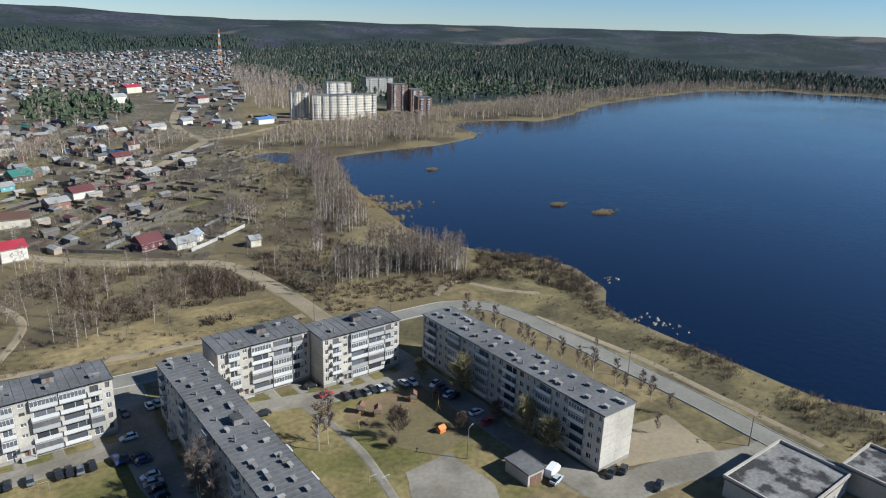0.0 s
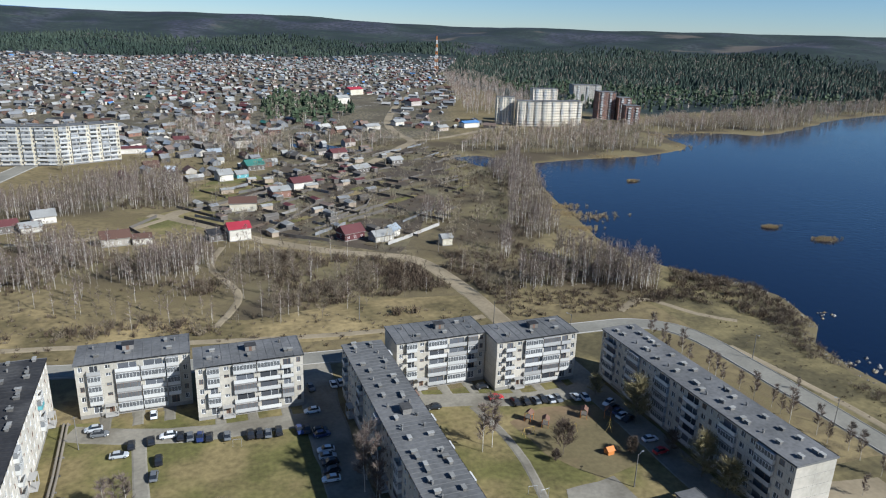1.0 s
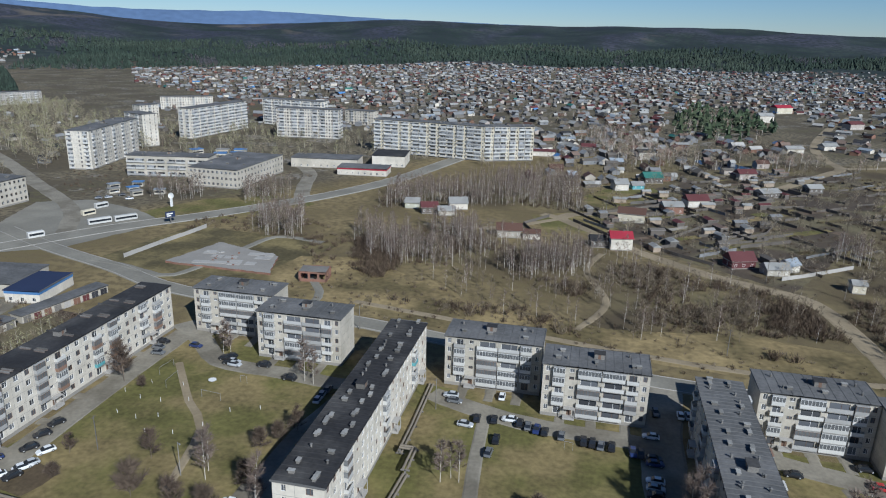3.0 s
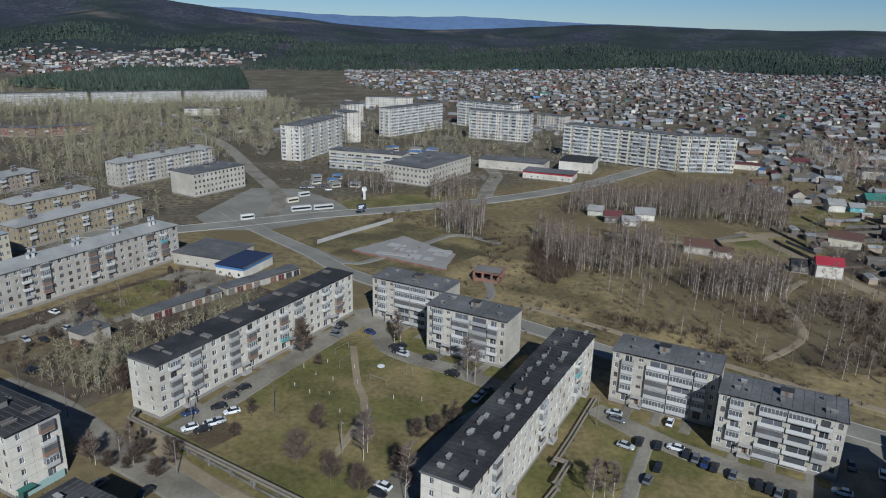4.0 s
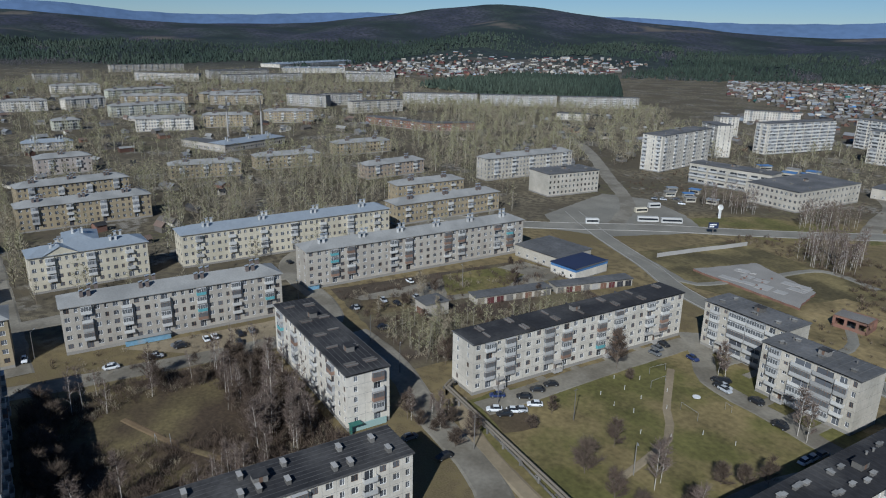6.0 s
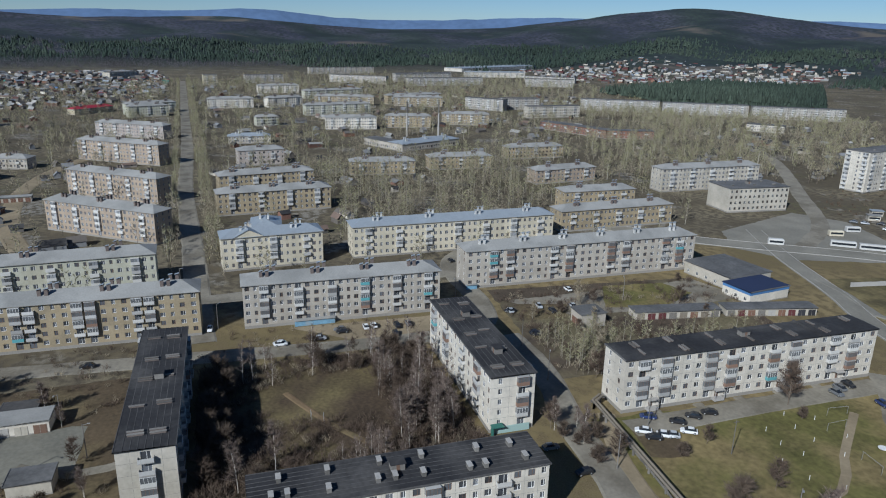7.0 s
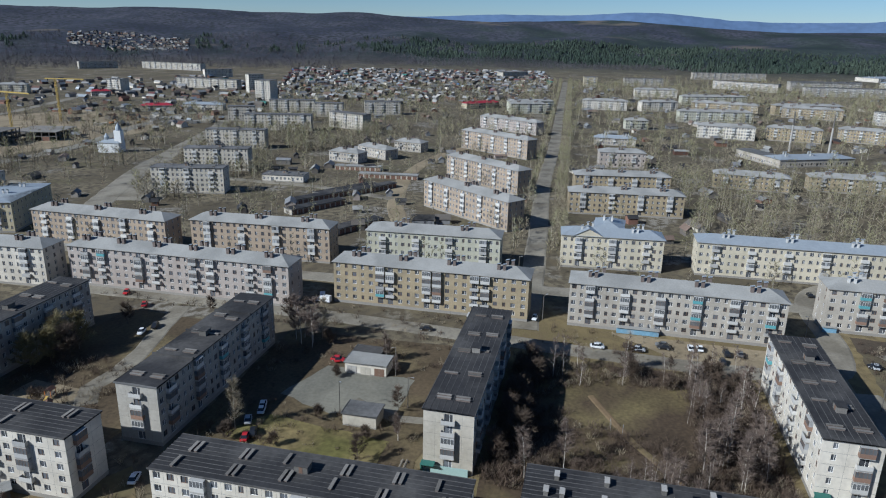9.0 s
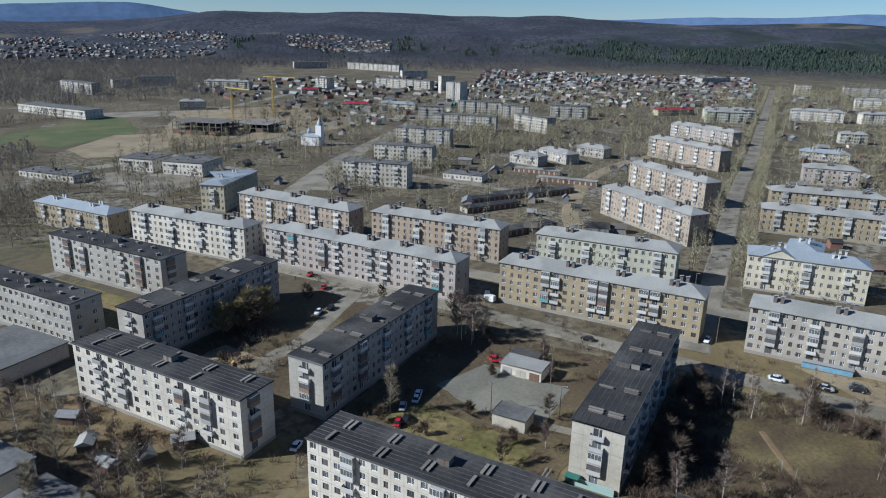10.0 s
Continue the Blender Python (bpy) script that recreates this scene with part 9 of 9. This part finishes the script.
thing("low_posts", "short white posts on a sports lawn", "posts", pose(0, 0, 0), kind="stuff", data=posts)
table = thing("round_table", "low white round table on a lawn", "table", pose(-87.5, 158, 0))
s = Shape("white_frame")
s.tube((0, 0, 0.75), (0, 0, 0.87), 1.1, 1.1, 12, "white_frame")
part("tabletop", s, table)
s = Shape("vent_concrete")
s.tube((0, 0, 0), (0, 0, 0.75), 0.25, 0.2, 6, "vent_concrete")
part("leg", s, table)


def lattice_mast(x, y, h, label):
    """A lattice mast in red and white bands."""
    root = thing("radio_mast", label, "mast", pose(x, y, 0))
    n = 9
    for i in range(n):
        s = Shape("orange_paint" if i % 2 == 0 else "white_frame")
        mat = s.mats[0]
        w0, w1, z0, z1 = 3.6 * (1 - i / n * 0.8), 3.6 * (1 - (i + 1) / n * 0.8), h * i / n, h * (i + 1) / n
        c0 = [(-w0, -w0, z0), (w0, -w0, z0), (w0, w0, z0), (-w0, w0, z0)]
        c1 = [(-w1, -w1, z1), (w1, -w1, z1), (w1, w1, z1), (-w1, w1, z1)]
        for k in range(4):
            s.tube(c0[k], c1[k], 0.42, 0.42, 4, mat)
            s.tube(c0[k], c1[(k + 1) % 4], 0.2, 0.2, 3, mat)
            s.tube(c1[k], c1[(k + 1) % 4], 0.2, 0.2, 3, mat)
        part("section", s, root)


lattice_mast(627, 1700, 80, "tall red and white lattice mast")
for x, y in ((-616, 177), (-607, 205)):
    root = thing("boiler_chimney", "tall pale boiler house chimney", "chimney", pose(x, y, 0))
    for i in range(3):
        s = Shape("white_frame", "vent_concrete")
        s.tube((0, 0, i * 11), (0, 0, i * 11 + 11), 1.0 - i * 0.15, 0.85 - i * 0.15, 10, "kerb_concrete" if i < 2 else "vent_concrete")
        part("section", s, root)


def tower_crane(x, y, h, turn):
    root = thing("tower_crane", "yellow tower crane at a building site", "crane", pose(x, y, 0, 0, 0, turn))
    s = Shape("yellow_paint")
    for a in (-0.7, 0.7):
        for b in (-0.7, 0.7):
            s.tube((a, b, 0), (a, b, h), 0.22, 0.22, 4, "yellow_paint")
    for i in range(int(h / 2.5)):
        s.tube((-0.7, -0.7, i * 2.5), (0.7, 0.7, i * 2.5 + 2.5), 0.14, 0.14, 3, "yellow_paint")
        s.tube((0.7, -0.7, i * 2.5), (-0.7, 0.7, i * 2.5 + 2.5), 0.14, 0.14, 3, "yellow_paint")
    part("mast", s, root)
    s = Shape("yellow_paint")
    s.box(-10, -0.6, h, 28, 0.6, h + 0.9, "yellow_paint")
    part("jib", s, root)
    s = Shape("vent_concrete")
    s.box(-10, -1, h - 1.6, -7.5, 1, h, "vent_concrete")
    part("counterweight", s, root)


tower_crane(-484, -471, 34, 80)
tower_crane(-559, -487, 40, 100)


def skeleton_frame(x, y, ang, nx, ny, floors, label):
    root = thing("unfinished_building", label, "building site", pose(x, y, 0, 0, 0, ang))
    for k in range(floors + 1):
        s = Shape("vent_concrete")
        s.box(0, 0, k * 3.6 - 0.3, nx * 6, ny * 6, k * 3.6, "vent_concrete")
        part("floor_slab", s, root)
    for k in range(floors):
        for i in range(nx + 1):
            for j in range(ny + 1):
                if i in (0, nx) or j in (0, ny):
                    s = Shape("vent_concrete")
                    s.box(i * 6 - 0.3 * (i == nx) * 2, j * 6 - 0.6 * (j == ny), k * 3.6, i * 6 + 0.6 - 0.6 * (i == nx), j * 6 + 0.6 - 0.6 * (j == ny), k * 3.6 + 3.3, "vent_concrete")
                    part("column", s, root)
    for i in range(0, nx, 2):
        s = Shape("red_brick")
        s.box(i * 6 + 0.7, 0.1, 0, i * 6 + 5.9, 0.5, 3.2, "red_brick")
        part("infill_wall", s, root)


skeleton_frame(-410, -470, 105, 8, 5, 3, "unfinished grey concrete frame of a building")
skeleton_frame(-450, -440, 105, 6, 6, 2, "unfinished grey concrete frame of a low building")


def church(x, y, ang):
    root = thing("church", "small white church with a bell tower", "church", pose(x, y, 0, 0, 0, ang))
    s = Shape("white_frame")
    s.box(0, 0, 0, 16, 10, 7, "white_frame", "b")
    part("nave", s, root)
    part("roof", hip_roof(16, 10, 7, "zinc_roof", 2.5, 0.4, True), root)
    s = Shape("white_frame")
    s.box(12, 2.5, 7, 17, 7.5, 16, "white_frame", "b")
    part("tower", s, root)
    s = Shape("zinc_roof")
    s.tube((14.5, 5, 16), (14.5, 5, 18), 2.4, 2.0, 10, "zinc_roof")
    s.tube((14.5, 5, 18), (14.5, 5, 22), 2.0, 0.1, 10, "zinc_roof")
    part("dome", s, root)
    s = Shape("zinc_roof")
    s.tube((5, 5, 8.5), (5, 5, 11), 1.8, 1.8, 10, "zinc_roof")
    s.tube((5, 5, 11), (5, 5, 14), 1.9, 0.1, 10, "zinc_roof")
    part("dome", s, root)


church(-425, -340, 100)


def material_stack(x, y, ang, L, W, h, mat, label):
    root = thing("material_stack", label, "building materials", pose(x, y, 0, 0, 0, ang), "stacks on the building site")
    for k in range(3):
        s = Shape(mat)
        s.box(k * L / 3, 0, 0, (k + 0.9) * L / 3, W, h * (1 - 0.15 * (k % 2)), mat)
        part("pallet_load", s, root)


for k, (x, y) in enumerate(((-570, -398), (-578, -386), (-588, -374), (-596, -364), (-584, -396), (-594, -382), (-555, -425), (-545, -440))):
    material_stack(x, y, 120, 13, 4, 2.6, ("kerb_concrete", "grey_sheet", "kerb_concrete", "panel_concrete")[k % 4], "stacked pale concrete blocks on sandy ground")
for x, y, mat, words in ((-561, -432, "orange_paint", "orange"), (-575, -413, "yellow_paint", "yellow"), (-470, -420, "yellow_paint", "yellow"), (-420, -430, "orange_paint", "orange")):
    digger = thing("excavator", words + " excavator on a building site", "excavator", pose(x, y, 0, 0, 0, x % 180))
    s = Shape("tyre")
    for dy in (-1.3, 0.7):
        s.box(-2, dy, 0, 2, dy + 0.6, 0.9, "tyre")
    part("track", s, digger)
    s = Shape(mat)
    s.box(-2.2, -1.3, 0.95, 1.2, 1.3, 2.0, mat)
    part("body", s, digger)
    s = Shape("car_glass")
    s.box(0.1, -1.2, 2.0, 1.2, 0.1, 3.1, "car_glass")
    part("cab", s, digger)
    s = Shape(mat)
    s.tube((1.2, 0.4, 1.6), (4.2, 0.4, 4.6), 0.3, 0.25, 4, mat)
    s.tube((4.2, 0.4, 4.6), (6.4, 0.4, 1.6), 0.25, 0.2, 4, mat)
    part("arm", s, digger)


def bus(x, y, ang, length, paint, label):
    root = thing("bus", label, "bus", pose(x, y, 0, 0, 0, ang), "buses")
    L = length / 2
    s = Shape(paint)
    st = [(-L, 1.1, 0.45, 2.7), (-L + 0.2, 1.25, 0.35, 3.0), (L - 0.3, 1.25, 0.35, 3.0), (L, 1.1, 0.45, 2.7)]
    for a, w, z0, z1 in st:
        s.v += [(a, -w, z0), (a, -w, z1 - 0.25), (a, -w + 0.25, z1), (a, w - 0.25, z1), (a, w, z1 - 0.25), (a, w, z0)]
    for i in range(3):
        for k in range(6):
            p, q = i * 6 + k, i * 6 + (k + 1) % 6
            s.f.append((p, p + 6, q + 6, q))
            s.m.append(0)
    s.f += [tuple(range(6)), tuple(range(23, 17, -1))]
    s.m += [0, 0]
    part("body", s, root)
    for side_y in (-1.27, 1.27):
        g = Shape("car_glass")
        g.box(-L + 0.5, side_y - 0.02, 1.3, L - 0.5, side_y + 0.02, 2.3, "car_glass")
        part("window", g, root)
    for wx in (-L * 0.6, L * 0.6):
        for wy in (-1.05, 1.05):
            w = Shape("tyre")
            w.tube((wx, wy - 0.14, 0.48), (wx, wy + 0.14, 0.48), 0.48, 0.48, 10, "tyre")
            part("wheel", w, root)


bus(-225, 289, 55, 11, "balcony_white", "long white and green town bus")
bus(-217, 298, 55, 11, "balcony_white", "long white town bus")
bus(-241, 301, 70, 7, "cream_plaster", "small cream minibus at the square")
bus(-245, 316, 70, 7, "balcony_white", "small white minibus at the square")
bus(-236, 260, 60, 7, "balcony_white", "small white minibus on the road")


def kiosk(x, y, ang, L, W, h, mat, roof):
    root = thing("kiosk", "small market kiosk with a coloured roof", "kiosk", pose(x, y, 0, 0, 0, ang), "kiosks")
    s = Shape(mat)
    s.box(0, 0, 0, L, W, h, mat, "b")
    part("wall", s, root)
    s = Shape(roof)
    s.box(-0.4, -0.6, h, L + 0.4, W + 0.3, h + 0.2, roof)
    part("roof", s, root)
    s = Shape("car_glass")
    s.box(0.4, -0.03, 1.0, L - 0.4, 0.02, 2.0, "car_glass")
    part("window", s, root)


for x, y, a, roof in ((-262, 345, 60, "slate_roof"), (-254, 352, 60, "blue_sheet"), (-246, 344, 60, "slate_roof"), (-238, 352, 20, "zinc_roof"), (-270, 356, 60, "zinc_roof"), (-262, 366, 20, "blue_sheet")):
    kiosk(x, y, a, 6, 4, 2.8, "panel_concrete", roof)
for x, y, a, roof in ((-268, 470, 20, "blue_sheet"), (-258, 476, 20, "blue_sheet"), (-250, 470, 100, "slate_roof"), (-275, 486, 20, "slate_roof"), (-262, 490, 20, "blue_sheet"), (-290, 478, 60, "blue_sheet")):
    kiosk(x, y, a, 9, 7, 3.4, "panel_concrete", roof)

s = Shape("blue_sheet", "vent_concrete")
board = thing("billboard", "blue roadside billboard on a post", "billboard", pose(-193, 300, 0, 0, 0, 60))
s = Shape("vent_concrete")
s.box(-0.2, -0.2, 0, 0.2, 0.2, 3.0, "vent_concrete")
part("post", s, board)
s = Shape("navy_sheet", "white_frame")
s.box(-2.5, -0.15, 3.0, 2.5, 0.15, 6.0, "navy_sheet")
s.box(-1.9, -0.17, 3.6, 0.4, -0.15, 4.2, "white_frame")
s.box(-1.9, -0.17, 4.6, 1.4, -0.15, 5.2, "white_frame")
part("panel", s, board)
monument = thing("monument", "white stele with a round top", "monument", pose(-212, 330, 0))
s = Shape("white_frame")
s.box(-0.5, -0.5, 0, 0.5, 0.5, 5.0, "white_frame")
part("stele", s, monument)
s = Shape("white_frame")
s.tube((0, -0.3, 6), (0, 0.3, 6), 1.6, 1.6, 12, "white_frame")
part("roundel", s, monument)

# painted plinths and small lean-to shops at the brick blocks
for x, y, a, L, mat in ((-195.6, 32, 90, 13, "faded_blue"), (-214, 97.6, 90, 4, "faded_blue"), (-118.8, 70.4, 0, 0, "")):
    if L:
        s = Shape(mat)
        s.box(0, 0, 0, L, 1.6, 1.9, mat, "b")
        ob = thing("porch", "light blue painted shop porch at a block", "porch", pose(x, y, 0, 0, 0, a))
        part("wall", s, ob)
        t = Shape("slate_roof")
        t.box(-0.2, -0.4, 1.9, L + 0.2, 1.8, 2.05, "slate_roof")
        part("roof", t, ob)
for x, y in ((-119.0, 72.2), (-109.6, -8.4)):
    ob = thing("porch", "turquoise painted plinth and green porch at a gable", "porch", pose(x, y, 0, 0, 0, 90))
    s = Shape("mint_paint")
    s.box(-1.2, -0.35, 0, 8.6, 0, 1.7, "mint_paint", "b")
    part("wall", s, ob)
    t = Shape("green_sheet")
    t.box(-1.6, -1.9, 2.5, 1.4, 0, 2.65, "green_sheet")
    part("roof", t, ob)
    t = Shape("green_sheet")
    t.box(-1.5, -1.8, 0, -1.3, -0.4, 2.5, "green_sheet")
    part("post", t, ob)
for x, y, r in ((313, 250, 5.0), (303, 277, 2.6), (300, 400, 3.0), (977, 435, 12), (227, 175, 2.0), (428, 524, 14), (219, 321, 8)):
    s = Shape("leaf_litter")
    n = 14
    ring = [(math.cos(6.283 * i / n) * r * (1 + 0.4 * noise.noise((i * 0.7, x, y))), math.sin(6.283 * i / n) * r * 0.55 * (1 + 0.4 * noise.noise((i, y, x)))) for i in range(n)]
    for i in range(n):
        a, b = ring[i], ring[(i + 1) % n]
        s.face([(a[0], a[1], -0.4), (b[0], b[1], -0.4), (0, 0, 0.5)], "leaf_litter")
    thing("islet", "low brown islet in the lake", "islet", pose(x, y, WATER_Z), data=s, kind="structure")


def shore_stones():
    """Pale boulders and rubble along the near bank, half in the water."""
    rnd = random.Random(17)
    s = Shape("vent_concrete", "sand", "plinth")
    bank = SHORE[2:14]
    spots = []
    for (x0, y0), (x1, y1) in zip(bank[:-1], bank[1:]):
        for k in range(int(math.hypot(x1 - x0, y1 - y0) / 0.8)):
            t = rnd.random()
            spots.append((x0 + (x1 - x0) * t + rnd.gauss(-2.2, 1.4), y0 + (y1 - y0) * t + rnd.gauss(0, 1.6), rnd.uniform(0.25, 0.9)))
    for cx, cy in ((199, 134), (225, 173), (203, 128), (206, 136), (219, 321), (206, 330)):
        spots += [(cx + rnd.gauss(0, 2.5), cy + rnd.gauss(0, 2.5), rnd.uniform(0.4, 1.1)) for k in range(7)]
    for x, y, r in spots:
        mat = rnd.choice(("vent_concrete", "sand", "plinth"))
        ring = [(x + math.cos(a) * r * rnd.uniform(0.7, 1.2), y + math.sin(a) * r * rnd.uniform(0.5, 1.0), WATER_Z - 0.1 + rnd.uniform(0, 0.35)) for a in (0, 1.26, 2.51, 3.77, 5.03)]
        low = [(p[0], p[1], WATER_Z - 0.4) for p in ring]
        top = (x + rnd.uniform(-0.2, 0.2) * r, y, WATER_Z + 0.15 + 0.6 * r)
        for i in range(5):
            s.face([ring[i], ring[(i + 1) % 5], top], mat)
            s.face([low[i], low[(i + 1) % 5], ring[(i + 1) % 5], ring[i]], mat)
    thing("shore_stones", "pale stones and rubble along the water", "stones", pose(0, 0, 0), kind="stuff", data=s)


shore_stones()
